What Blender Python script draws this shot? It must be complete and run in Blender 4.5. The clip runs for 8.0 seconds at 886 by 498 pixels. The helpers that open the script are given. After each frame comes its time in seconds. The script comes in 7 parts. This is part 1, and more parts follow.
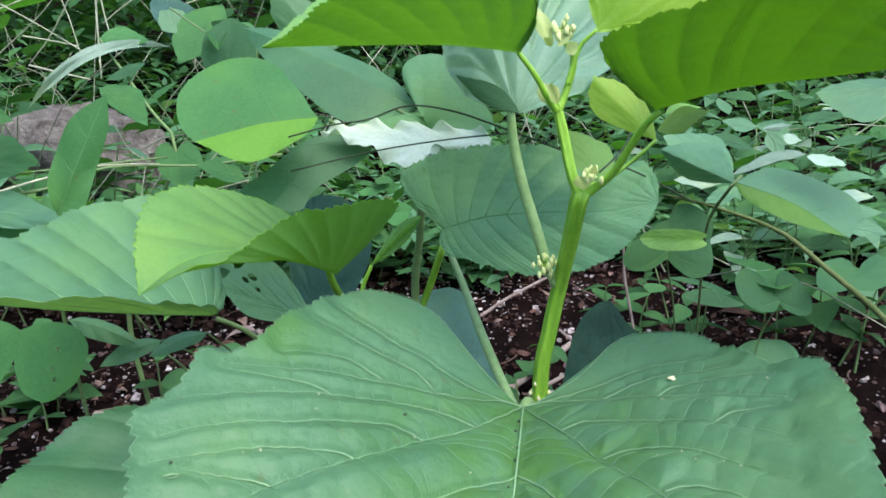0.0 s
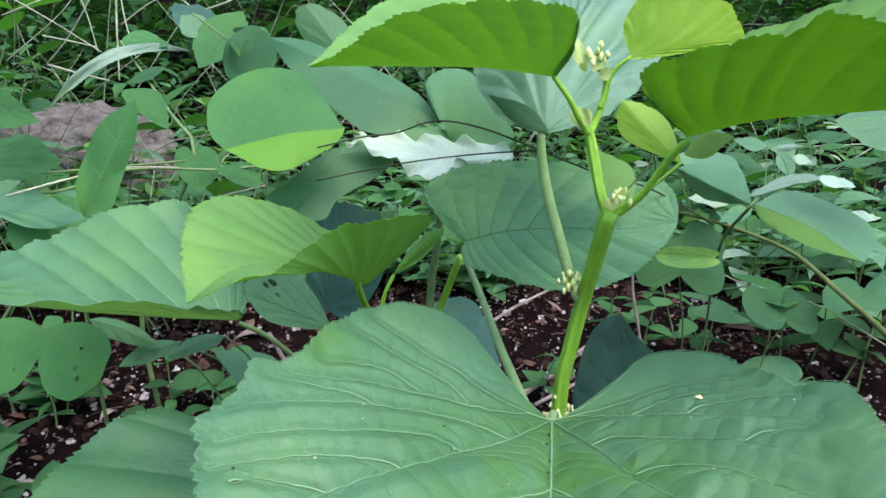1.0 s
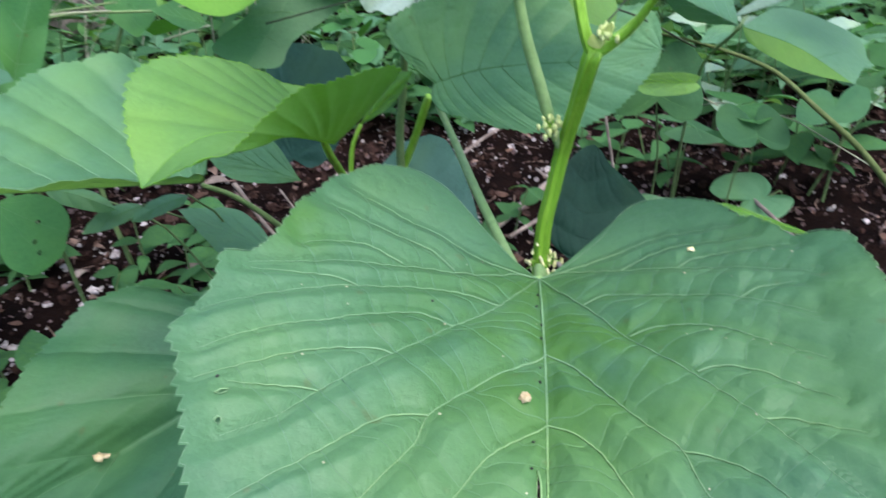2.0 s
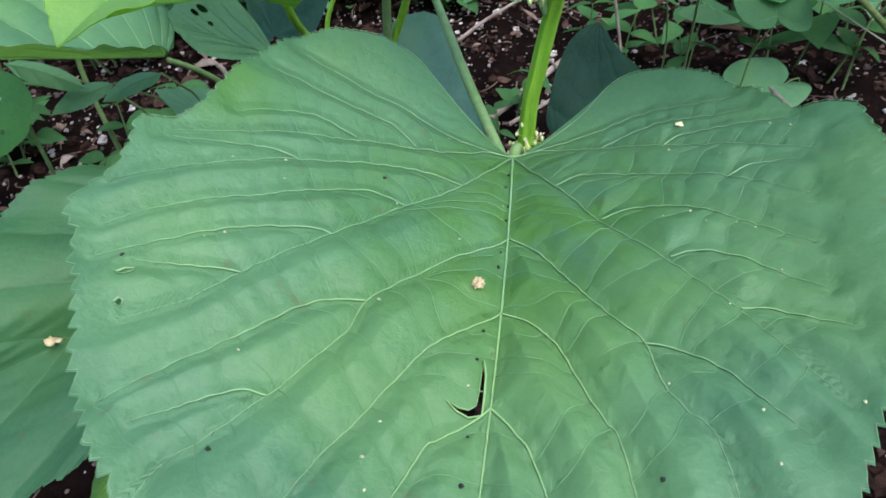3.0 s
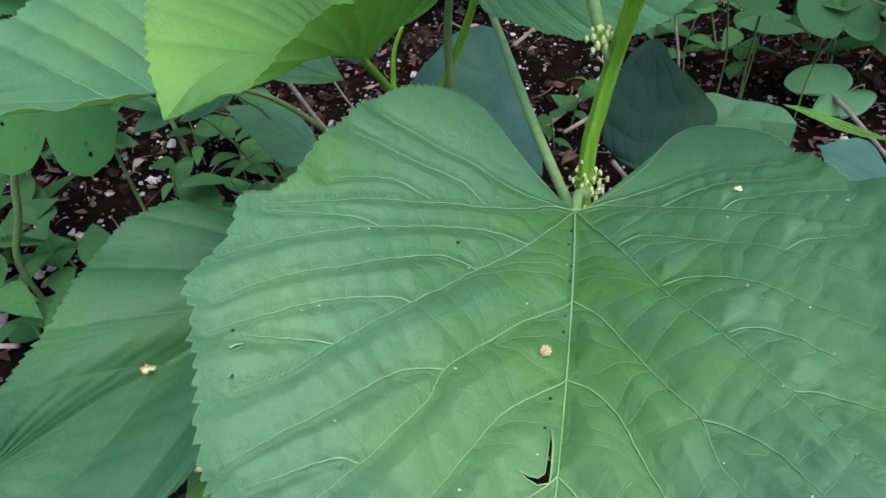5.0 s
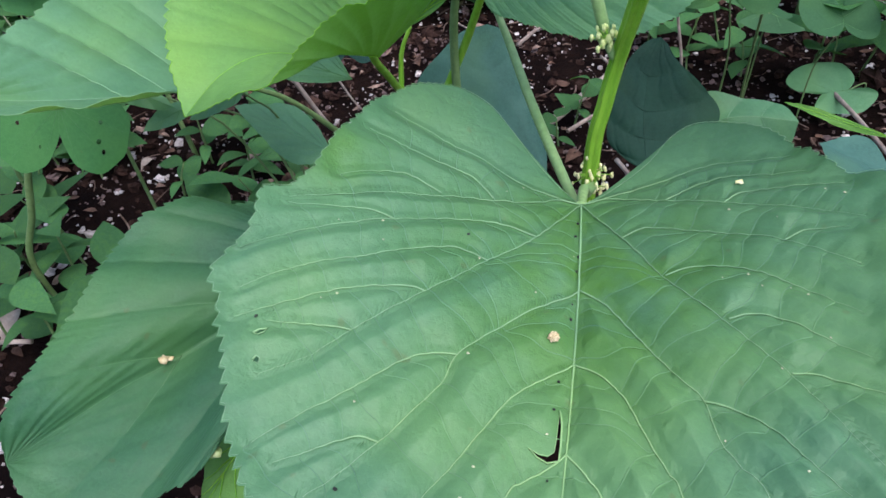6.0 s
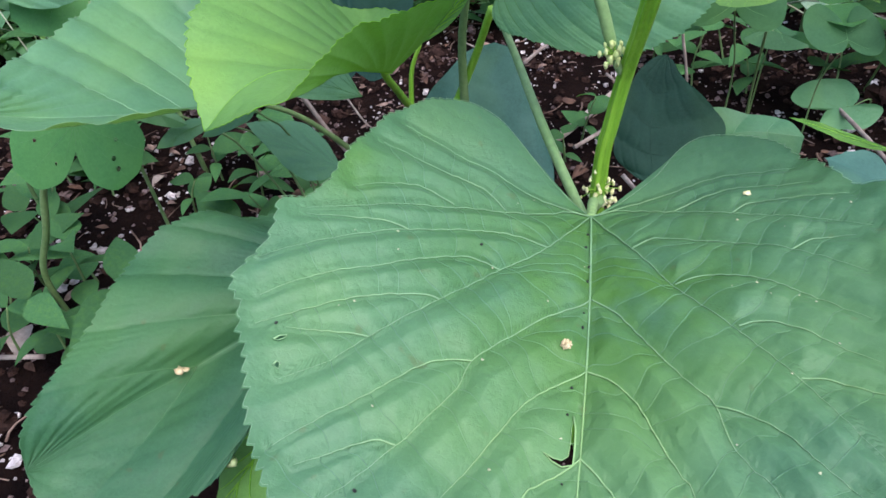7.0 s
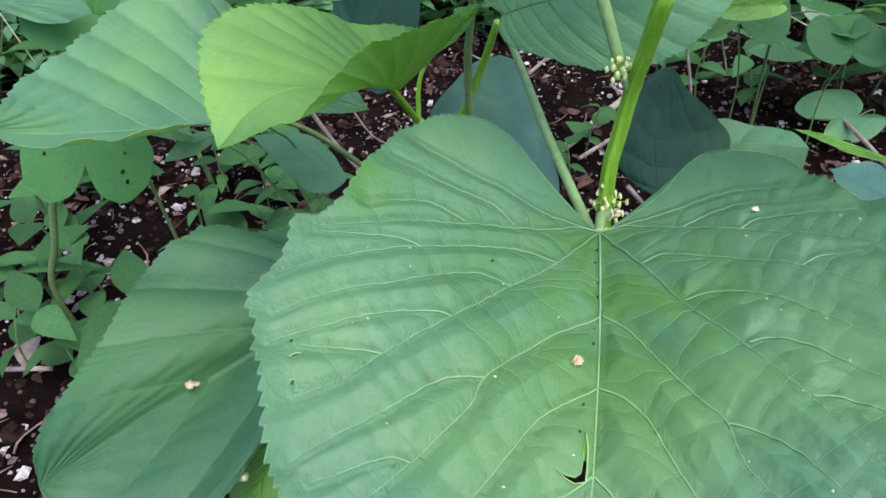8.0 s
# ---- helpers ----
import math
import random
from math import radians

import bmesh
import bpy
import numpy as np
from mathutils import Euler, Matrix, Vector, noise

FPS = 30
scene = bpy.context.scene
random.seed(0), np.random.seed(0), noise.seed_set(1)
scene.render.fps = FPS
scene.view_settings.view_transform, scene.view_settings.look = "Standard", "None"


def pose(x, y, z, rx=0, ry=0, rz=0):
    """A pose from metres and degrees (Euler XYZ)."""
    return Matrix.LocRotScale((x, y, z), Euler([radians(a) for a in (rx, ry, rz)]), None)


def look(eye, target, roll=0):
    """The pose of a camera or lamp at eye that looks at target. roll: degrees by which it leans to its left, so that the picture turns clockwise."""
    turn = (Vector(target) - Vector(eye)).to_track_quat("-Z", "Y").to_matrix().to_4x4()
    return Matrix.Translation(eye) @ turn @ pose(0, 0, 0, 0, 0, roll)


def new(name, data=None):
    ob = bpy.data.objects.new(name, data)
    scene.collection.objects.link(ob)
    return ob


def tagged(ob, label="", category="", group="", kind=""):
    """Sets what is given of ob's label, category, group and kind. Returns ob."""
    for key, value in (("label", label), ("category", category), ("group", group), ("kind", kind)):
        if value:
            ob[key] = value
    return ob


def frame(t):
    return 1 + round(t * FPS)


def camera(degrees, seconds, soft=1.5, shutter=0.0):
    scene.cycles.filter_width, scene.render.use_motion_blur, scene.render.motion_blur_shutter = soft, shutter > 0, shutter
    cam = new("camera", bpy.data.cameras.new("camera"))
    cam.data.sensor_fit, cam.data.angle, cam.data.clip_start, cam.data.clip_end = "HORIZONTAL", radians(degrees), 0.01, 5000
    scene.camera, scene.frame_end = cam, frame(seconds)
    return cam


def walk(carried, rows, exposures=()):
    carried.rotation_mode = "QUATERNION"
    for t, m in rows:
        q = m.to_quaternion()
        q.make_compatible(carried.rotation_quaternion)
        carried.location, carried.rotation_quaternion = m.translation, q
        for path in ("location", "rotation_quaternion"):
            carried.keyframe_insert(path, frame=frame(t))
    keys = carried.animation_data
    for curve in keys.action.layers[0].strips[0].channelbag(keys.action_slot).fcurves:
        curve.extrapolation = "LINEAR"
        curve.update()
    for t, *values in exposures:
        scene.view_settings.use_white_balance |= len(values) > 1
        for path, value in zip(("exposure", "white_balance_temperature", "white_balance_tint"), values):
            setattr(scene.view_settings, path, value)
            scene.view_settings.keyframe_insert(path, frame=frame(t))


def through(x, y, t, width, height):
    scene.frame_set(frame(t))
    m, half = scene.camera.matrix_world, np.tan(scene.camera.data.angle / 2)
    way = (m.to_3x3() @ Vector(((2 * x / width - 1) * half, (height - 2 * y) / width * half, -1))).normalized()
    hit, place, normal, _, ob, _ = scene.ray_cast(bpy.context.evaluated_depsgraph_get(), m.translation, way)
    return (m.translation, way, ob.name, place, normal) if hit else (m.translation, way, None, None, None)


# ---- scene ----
cam = camera(63.9, 8.0, shutter=0.5)
PATH = [
    (0, (0.006, 0.007, 0.35), (0.005, 1.914, -0.254), -2.6),
    (0.5, (0.005, 0.007, 0.357), (-0.011, 1.918, -0.234), -2.5),
    (1, (-0.006, 0.001, 0.356), (-0.002, 1.912, -0.234), -1),
    (1.25, (-0.009, 0.002, 0.3585), (-0.015, 1.864, -0.312), -1.95),
    (1.4, (-0.0108, 0.0026, 0.36), (-0.041, 1.835, -0.456), -2.52),
    (1.5, (-0.012, 0.003, 0.361), (-0.027, 1.816, -0.484), -2.9),
    (1.75, (-0.0105, 0.0115, 0.361), (0.012, 1.772, -0.62), -3.3),
    (2, (-0.009, 0.02, 0.361), (0.063, 1.727, -0.679), -3.7),
    (2.2, (-0.009, 0.023, 0.355), (0.114, 1.681, -0.757), -3.3),
    (3.3, (0.008, 0.038, 0.344), (-0.003, 1.542, -0.974), -4.3),
    (3.5, (0.008, 0.043, 0.342), (0.008, 1.521, -1.006), -3.7),
    (3.7, (0.0056, 0.045, 0.3436), (0.008, 1.498, -1.044), -4.62),
    (3.8, (0.0044, 0.046, 0.3444), (-0.038, 1.486, -1.076), -5.08),
    (4, (0.002, 0.048, 0.346), (-0.082, 1.463, -1.065), -6),
    (4.25, (0.0015, 0.042, 0.354), (-0.1, 1.472, -1.108), -6.15),
    (4.5, (0.001, 0.036, 0.362), (-0.113, 1.481, -1.016), -6.3),
    (4.75, (0.001, 0.035, 0.366), (-0.1, 1.514, -0.92), -6.5),
    (5, (0.001, 0.034, 0.37), (-0.12, 1.547, -0.933), -6.7),
    (5.2, (0.0006, 0.0327, 0.3707), (-0.122, 1.549, -0.947), -6.77),
    (6.3, (-0.0016, 0.0253, 0.3743), (-0.139, 1.561, -0.929), -7.13),
    (6.5, (-0.002, 0.024, 0.375), (-0.143, 1.563, -0.894), -7.2),
    (7, (-0.003, 0.023, 0.374), (-0.144, 1.568, -0.888), -7.3),
    (7.5, (-0.005, 0.022, 0.374), (-0.152, 1.573, -0.88), -7.4),
    (8, (-0.005, 0.023, 0.377), (-0.152, 1.583, -0.866), -7.5),
]
EXPOSURES = [(0.0, 1.5, 6150, 16), (2.2, 1.45, 6150, 16), (3.4, 1.26, 6200, 9), (5.0, 1.15, 6200, 9), (6.4, 1.42, 6150, 19), (8.0, 1.48, 6150, 19)]
walk(cam, [(t, look(eye, target, roll)) for t, eye, target, roll in PATH], EXPOSURES)

# ---- light: soft daylight under an overcast sky, from above, behind and to the right ----
world = bpy.data.worlds.new("sky")
scene.world = world
world.use_nodes = True
wn = world.node_tree.nodes
sky = wn.new("ShaderNodeTexSky")
sky.sky_type = "NISHITA"
sky.sun_disc = False
sky.sun_elevation, sky.sun_rotation = radians(63), radians(138)
sky.air_density, sky.dust_density, sky.ozone_density = 1.0, 3.0, 1.0
wn["Background"].inputs["Strength"].default_value = 0.15
world.node_tree.links.new(sky.outputs["Color"], wn["Background"].inputs["Color"])

sun_data = bpy.data.lights.new("sun", "SUN")
sun_data.energy, sun_data.angle, sun_data.color = 1.3, radians(70), (1.0, 0.97, 0.92)
sun = new("sun", sun_data)
sun.matrix_world = look((0.9, -1.0, 2.6), (0, 0.0, 0))

# ---- materials ----
def nodes_of(name):
    m = bpy.data.materials.new(name)
    m.use_nodes = True
    t = m.node_tree
    return m, t.nodes, t.links, t.nodes["Principled BSDF"]


def mixed(n, l, fac, a, b, blend="MIX"):
    """A colour mix; fac, a, b are sockets or values."""
    x = n.new("ShaderNodeMix")
    x.data_type, x.blend_type = "RGBA", blend
    for s, v in ((x.inputs[0], fac), (x.inputs[6], a), (x.inputs[7], b)):
        if isinstance(v, bpy.types.NodeSocket):
            l.new(v, s)
        else:
            s.default_value = (*v, 1) if isinstance(v, tuple) else v
    return x.outputs[2]


def noise_of(n, l, vec, scale, detail=4, rough=0.6, lo=0.35, hi=0.65):
    t = n.new("ShaderNodeTexNoise")
    t.inputs["Scale"].default_value, t.inputs["Detail"].default_value, t.inputs["Roughness"].default_value = scale, detail, rough
    l.new(vec, t.inputs["Vector"])
    r = n.new("ShaderNodeMapRange")
    r.inputs[1].default_value, r.inputs[2].default_value = lo, hi
    l.new(t.outputs["Fac"], r.inputs[0])
    return r.outputs[0]


def leaf_material(name, dark, light, through_colour, through=0.35, rough=0.42, sheen=0.5, net=420, spots=0.0, jitter=0.25, tint_patches=None):
    """A leaf: mottled green, a fine net of veinlets, small blemishes, and light that comes through the blade."""
    m, n, l, p = nodes_of(name)
    co = n.new("ShaderNodeTexCoord").outputs["Object"]
    info = n.new("ShaderNodeObjectInfo")
    big = noise_of(n, l, co, 28, 3)
    fine = noise_of(n, l, co, 420, 5, 0.7)
    col = mixed(n, l, big, dark, light)
    col = mixed(n, l, mul(n, l, fine, 0.35), col, tuple(c * 1.35 for c in light))
    v = n.new("ShaderNodeTexVoronoi")
    v.feature = "DISTANCE_TO_EDGE"
    v.inputs["Scale"].default_value = net
    wob = n.new("ShaderNodeTexNoise")
    wob.inputs["Scale"].default_value = net * 0.8
    l.new(co, wob.inputs["Vector"])
    sh = n.new("ShaderNodeVectorMath")
    sh.operation = "MULTIPLY_ADD"
    l.new(wob.outputs["Color"], sh.inputs[0])
    sh.inputs[1].default_value = (0.6 / net,) * 3
    l.new(co, sh.inputs[2])
    l.new(sh.outputs[0], v.inputs["Vector"])
    edge = n.new("ShaderNodeMapRange")
    edge.inputs[1].default_value, edge.inputs[2].default_value = 0.0, 0.10
    edge.inputs[3].default_value, edge.inputs[4].default_value = 1.0, 0.0
    l.new(v.outputs["Distance"], edge.inputs[0])
    col = mixed(n, l, mul(n, l, edge.outputs[0], 0.05), col, tuple(min(1, c * 1.8 + 0.02) for c in light))
    # yellowing patches, and pale or brown flecks
    yel = noise_of(n, l, co, 16, 2, 0.5, 0.50, 0.70)
    col = mixed(n, l, mul(n, l, yel, 0.5), col, tuple(light[i] * (1.5, 1.35, 0.8)[i] for i in range(3)))
    for middle, wide, strong in tint_patches or ():
        # yellower round the midrib; along a fold, light through the blade painted as colour
        far = n.new("ShaderNodeVectorMath")
        far.operation = "DISTANCE"
        l.new(co, far.inputs[0])
        far.inputs[1].default_value = middle
        near = n.new("ShaderNodeMapRange")
        near.interpolation_type = "SMOOTHSTEP"
        near.inputs[1].default_value, near.inputs[2].default_value = 0.0, wide
        near.inputs[3].default_value, near.inputs[4].default_value = 1.0, 0.0
        l.new(far.outputs["Value"], near.inputs[0])
        patch = n.new("ShaderNodeMath")
        patch.operation = "MULTIPLY"
        l.new(near.outputs[0], patch.inputs[0])
        l.new(noise_of(n, l, co, 60, 3, 0.6, 0.3, 0.6), patch.inputs[1])
        col = mixed(n, l, mul(n, l, patch.outputs[0], strong), col, (0.060, 0.170, 0.022))
    if spots:
        s = noise_of(n, l, co, 190, 1, 0.4, 0.74, 0.78)
        col = mixed(n, l, mul(n, l, s, spots), col, (0.10, 0.07, 0.03))
    hue = n.new("ShaderNodeHueSaturation")
    r = n.new("ShaderNodeMapRange")
    r.inputs[3].default_value, r.inputs[4].default_value = 1 - jitter, 1 + jitter
    l.new(info.outputs["Random"], r.inputs[0])
    l.new(r.outputs[0], hue.inputs["Value"])
    l.new(col, hue.inputs["Color"])
    l.new(hue.outputs[0], p.inputs["Base Color"])
    p.inputs["Roughness"].default_value = rough
    p.inputs["Specular IOR Level"].default_value = sheen
    b = n.new("ShaderNodeBump")
    b.inputs["Strength"].default_value, b.inputs["Distance"].default_value = 0.35, 0.0003
    if tint_patches:
        # the blade sinks along its veins and cross veins
        normal = None
        field = n.new("ShaderNodeAttribute")
        field.attribute_name = "vein_far"
        cells = []
        for scale_ in (105, 300):
            cell = n.new("ShaderNodeTexVoronoi")
            cell.feature = "DISTANCE_TO_EDGE"
            cell.inputs["Scale"].default_value = scale_
            bent = n.new("ShaderNodeVectorMath")
            bent.operation = "MULTIPLY_ADD"
            l.new(wob.outputs["Color"], bent.inputs[0])
            bent.inputs[1].default_value = (0.25 / scale_,) * 3
            l.new(co, bent.inputs[2])
            l.new(bent.outputs[0], cell.inputs["Vector"])
            cells.append(cell.outputs["Distance"])
        for source, wide, deep in ((field.outputs["Fac"], 0.0024, 0.0007), (cells[0], 0.26, 0.00017), (cells[1], 0.25, 0.00003)):
            rim = n.new("ShaderNodeMapRange")
            rim.interpolation_type = "SMOOTHERSTEP"
            rim.inputs[2].default_value = wide
            l.new(source, rim.inputs[0])
            sink = n.new("ShaderNodeBump")
            sink.inputs["Strength"].default_value, sink.inputs["Distance"].default_value = 1.0, deep
            l.new(rim.outputs[0], sink.inputs["Height"])
            if normal:
                l.new(normal, sink.inputs["Normal"])
            normal = sink.outputs[0]
        l.new(normal, b.inputs["Normal"])
    h = n.new("ShaderNodeMath")
    h.operation = "MULTIPLY_ADD"
    l.new(edge.outputs[0], h.inputs[0])
    h.inputs[1].default_value = -0.25
    l.new(fine, h.inputs[2])
    l.new(h.outputs[0], b.inputs["Height"])
    l.new(b.outputs[0], p.inputs["Normal"])
    tr = n.new("ShaderNodeBsdfTranslucent")
    l.new(mixed(n, l, mul(n, l, edge.outputs[0], 0.3), through_colour, tuple(c * 1.3 for c in through_colour)), tr.inputs["Color"])
    mx = n.new("ShaderNodeMixShader")
    mx.inputs[0].default_value = through
    l.new(p.outputs[0], mx.inputs[1])
    l.new(tr.outputs[0], mx.inputs[2])
    l.new(mx.outputs[0], n["Material Output"].inputs["Surface"])
    return m


def mul(n, l, socket, k):
    x = n.new("ShaderNodeMath")
    x.operation = "MULTIPLY"
    l.new(socket, x.inputs[0])
    x.inputs[1].default_value = k
    return x.outputs[0]


def plain_material(name, dark, light, rough=0.6, scale=60, bump=0.3, depth=0.001, spec=0.3, jitter=0.2, stretch=(1, 1, 1), grain=6.0):
    """Stems, twigs, soil, litter: two scales of mottling and a fine relief."""
    m, n, l, p = nodes_of(name)
    tc = n.new("ShaderNodeTexCoord").outputs["Object"]
    mp = n.new("ShaderNodeMapping")
    mp.inputs["Scale"].default_value = stretch
    l.new(tc, mp.inputs["Vector"])
    co = mp.outputs[0]
    big, fine = noise_of(n, l, co, scale, 3), noise_of(n, l, co, scale * grain, 6, 0.7)
    col = mixed(n, l, big, dark, light)
    col = mixed(n, l, mul(n, l, fine, 0.5), col, tuple(0.5 * (a + b) * 0.55 for a, b in zip(dark, light)))
    info = n.new("ShaderNodeObjectInfo")
    geo = n.new("ShaderNodeNewGeometry")
    add = n.new("ShaderNodeMath")
    l.new(info.outputs["Random"], add.inputs[0])
    l.new(geo.outputs["Random Per Island"], add.inputs[1])
    r = n.new("ShaderNodeMapRange")
    r.inputs[2].default_value = 2.0
    r.inputs[3].default_value, r.inputs[4].default_value = 1 - jitter, 1 + jitter
    l.new(add.outputs[0], r.inputs[0])
    hue = n.new("ShaderNodeHueSaturation")
    l.new(r.outputs[0], hue.inputs["Value"])
    l.new(col, hue.inputs["Color"])
    l.new(hue.outputs[0], p.inputs["Base Color"])
    p.inputs["Roughness"].default_value, p.inputs["Specular IOR Level"].default_value = rough, spec
    b = n.new("ShaderNodeBump")
    b.inputs["Strength"].default_value, b.inputs["Distance"].default_value = bump, depth
    l.new(fine, b.inputs["Height"])
    l.new(b.outputs[0], p.inputs["Normal"])
    return m


# base blue raised for sky sheen; second patch paints in light through the fold
TINTED = leaf_material("leaf_green_tinted", (0.047, 0.139, 0.068), (0.076, 0.186, 0.088), (0.09, 0.32, 0.015), 0.26, 0.5, 0.40, jitter=0.02, spots=0.3, tint_patches=(((-0.021, -0.120, 0.241), 0.068, 0.9), ((-0.085, -0.090, 0.269), 0.024, 0.7), ((-0.019, -0.081, 0.234), 0.024, 0.8)))
GREYISH = leaf_material("leaf_greyish_pale", (0.14, 0.24, 0.16), (0.24, 0.36, 0.26), (0.12, 0.30, 0.06), 0.22, 0.5, 0.35, jitter=0.2)
PALE = leaf_material("leaf_pale_green", (0.054, 0.150, 0.078), (0.082, 0.20, 0.096), (0.19, 0.42, 0.06), 0.26, 0.48, 0.3, jitter=0.08)
PALEBLUE = leaf_material("leaf_pale_bluish_green", (0.095, 0.205, 0.135), (0.145, 0.275, 0.185), (0.19, 0.40, 0.10), 0.24, 0.5, 0.3, jitter=0.06)
YOUNG = leaf_material("leaf_young_yellow_green", (0.105, 0.265, 0.060), (0.16, 0.34, 0.085), (0.10, 0.27, 0.006), 0.38, 0.5, 0.3, jitter=0.05)
BLUE = leaf_material("leaf_dark_blue_green", (0.026, 0.078, 0.064), (0.046, 0.115, 0.090), (0.05, 0.17, 0.04), 0.15, 0.6, 0.12, jitter=0.1)
LOBED = leaf_material("leaf_smooth_green", (0.030, 0.118, 0.037), (0.052, 0.158, 0.047), (0.09, 0.32, 0.015), 0.28, 0.62, 0.18, net=320, spots=0.5, jitter=0.2)
# brighter copy of the smooth leaf green: light painted on one leaf half
LIME = leaf_material("leaf_green_lit_half", (0.105, 0.285, 0.030), (0.15, 0.35, 0.045), (0.12, 0.34, 0.006), 0.4, 0.5, 0.25, jitter=0.05)
FORWARD = leaf_material("leaf_forward_green", (0.084, 0.222, 0.106), (0.126, 0.284, 0.138), (0.07, 0.29, 0.03), 0.24, 0.55, 0.3, jitter=0.03, spots=0.3)
HERB = leaf_material("leaf_herb_green", (0.028, 0.095, 0.034), (0.052, 0.14, 0.048), (0.06, 0.22, 0.015), 0.25, 0.65, 0.12, net=500, jitter=0.3)
WHITE = leaf_material("leaf_whitish", (0.32, 0.44, 0.34), (0.47, 0.59, 0.48), (0.30, 0.45, 0.2), 0.25, 0.5, 0.3, jitter=0.1)
# dark green lowered further to stand for shade from the leaves above
DEEPGREEN = leaf_material("leaf_deep_green_shaded", (0.006, 0.026, 0.018), (0.013, 0.043, 0.028), (0.04, 0.14, 0.02), 0.12, 0.6, 0.1, jitter=0.05)
FRESH = leaf_material("leaf_fresh_green", (0.072, 0.198, 0.092), (0.112, 0.255, 0.120), (0.07, 0.29, 0.02), 0.28, 0.6, 0.2, jitter=0.04, spots=0.3)
YELLOW = leaf_material("leaf_new_yellow", (0.21, 0.37, 0.05), (0.30, 0.46, 0.09), (0.44, 0.68, 0.04), 0.50, 0.5, 0.25, jitter=0.08)
VEIN_SOFT = leaf_material("vein_soft_green", (0.070, 0.19, 0.07), (0.10, 0.235, 0.088), (0.10, 0.30, 0.03), 0.2, 0.6, 0.15, jitter=0.1)
UNDER = leaf_material("leaf_deep_green_translucent", (0.065, 0.19, 0.030), (0.105, 0.25, 0.045), (0.075, 0.21, 0.002), 0.42, 0.5, 0.25, jitter=0.05, spots=0.2)
# leaf green with the dimness of shaded spots put into its colour
SHADE = leaf_material("leaf_shade_green", (0.022, 0.080, 0.034), (0.042, 0.118, 0.046), (0.05, 0.18, 0.015), 0.25, 0.65, 0.15, net=400, spots=0.3, jitter=0.2)
OLIVE = plain_material("vine_olive", (0.07, 0.11, 0.03), (0.13, 0.17, 0.06), 0.8, 60, 0.6, 0.0006, 0.2, 0.1)
BROAD = leaf_material("leaf_dark_broad", (0.036, 0.125, 0.056), (0.062, 0.166, 0.070), (0.07, 0.26, 0.015), 0.25, 0.5, 0.3, jitter=0.05, spots=0.3)
# broad leaf green darkened to paint in the shade of the leaf above
LOWGREEN = leaf_material("leaf_low_green_shaded", (0.024, 0.092, 0.046), (0.044, 0.130, 0.060), (0.06, 0.22, 0.015), 0.22, 0.5, 0.3, jitter=0.03, spots=0.3)
CREAM = leaf_material("bract_cream_green", (0.30, 0.40, 0.14), (0.45, 0.53, 0.24), (0.35, 0.5, 0.1), 0.3, 0.5, 0.3, jitter=0.15)
VEIN = leaf_material("vein_pale_green", (0.125, 0.260, 0.126), (0.172, 0.318, 0.160), (0.15, 0.40, 0.03), 0.04, 0.5, 0.3, jitter=0.06)
VEIN_YOUNG = leaf_material("vein_yellow_green", (0.18, 0.34, 0.05), (0.24, 0.41, 0.08), (0.30, 0.62, 0.02), 0.7, 0.5, 0.3, jitter=0.06)
VEIN_FINE = leaf_material("vein_fine_green", (0.068, 0.172, 0.090), (0.092, 0.208, 0.108), (0.10, 0.30, 0.03), 0.12, 0.55, 0.25, jitter=0.05)
VEIN_LOW = leaf_material("vein_low_green", (0.045, 0.13, 0.06), (0.065, 0.165, 0.075), (0.08, 0.25, 0.03), 0.1, 0.5, 0.3, jitter=0.06)
VEIN_DARK = leaf_material("vein_dull_green", (0.07, 0.18, 0.08), (0.10, 0.22, 0.095), (0.10, 0.30, 0.03), 0.1, 0.5, 0.3, jitter=0.06)
STEM = plain_material("stem_green", (0.18, 0.42, 0.025), (0.28, 0.54, 0.05), 0.42, 40, 0.35, 0.0004, 0.45, 0.08, (3, 3, 0.5))
PETIOLE = plain_material("petiole_grey_green", (0.19, 0.34, 0.11), (0.26, 0.41, 0.16), 0.5, 50, 0.3, 0.0003, 0.4, 0.1)
DULLSTEM = plain_material("stem_dull_green", (0.10, 0.18, 0.06), (0.16, 0.25, 0.09), 0.6, 60, 0.3, 0.0003, 0.3, 0.2)
BUD = plain_material("bud_cream_green", (0.62, 0.74, 0.26), (0.82, 0.88, 0.42), 0.6, 300, 0.3, 0.0003, 0.3, 0.2)
FLUFF = plain_material("flower_cream_brown", (0.84, 0.80, 0.34), (0.95, 0.92, 0.60), 0.7, 300, 0.4, 0.0003, 0.2, 0.3)
SOIL = plain_material("soil_dark", (0.005, 0.003, 0.003), (0.018, 0.010, 0.008), 0.95, 22, 0.9, 0.004, 0.03, 0.0, grain=9.0)
CRUMB = plain_material("soil_crumb", (0.010, 0.006, 0.005), (0.050, 0.028, 0.022), 0.95, 90, 0.8, 0.001, 0.05, 0.6)
GRIT = plain_material("grit_grey_pink", (0.06, 0.040, 0.038), (0.17, 0.125, 0.12), 0.9, 200, 0.6, 0.0005, 0.1, 0.5)
STONE = plain_material("stone_white", (0.25, 0.22, 0.21), (0.50, 0.46, 0.45), 0.9, 300, 0.6, 0.0005, 0.1, 0.6)
LITTER = plain_material("litter_brown", (0.03, 0.014, 0.010), (0.14, 0.080, 0.055), 0.85, 70, 0.6, 0.0008, 0.2, 0.5)
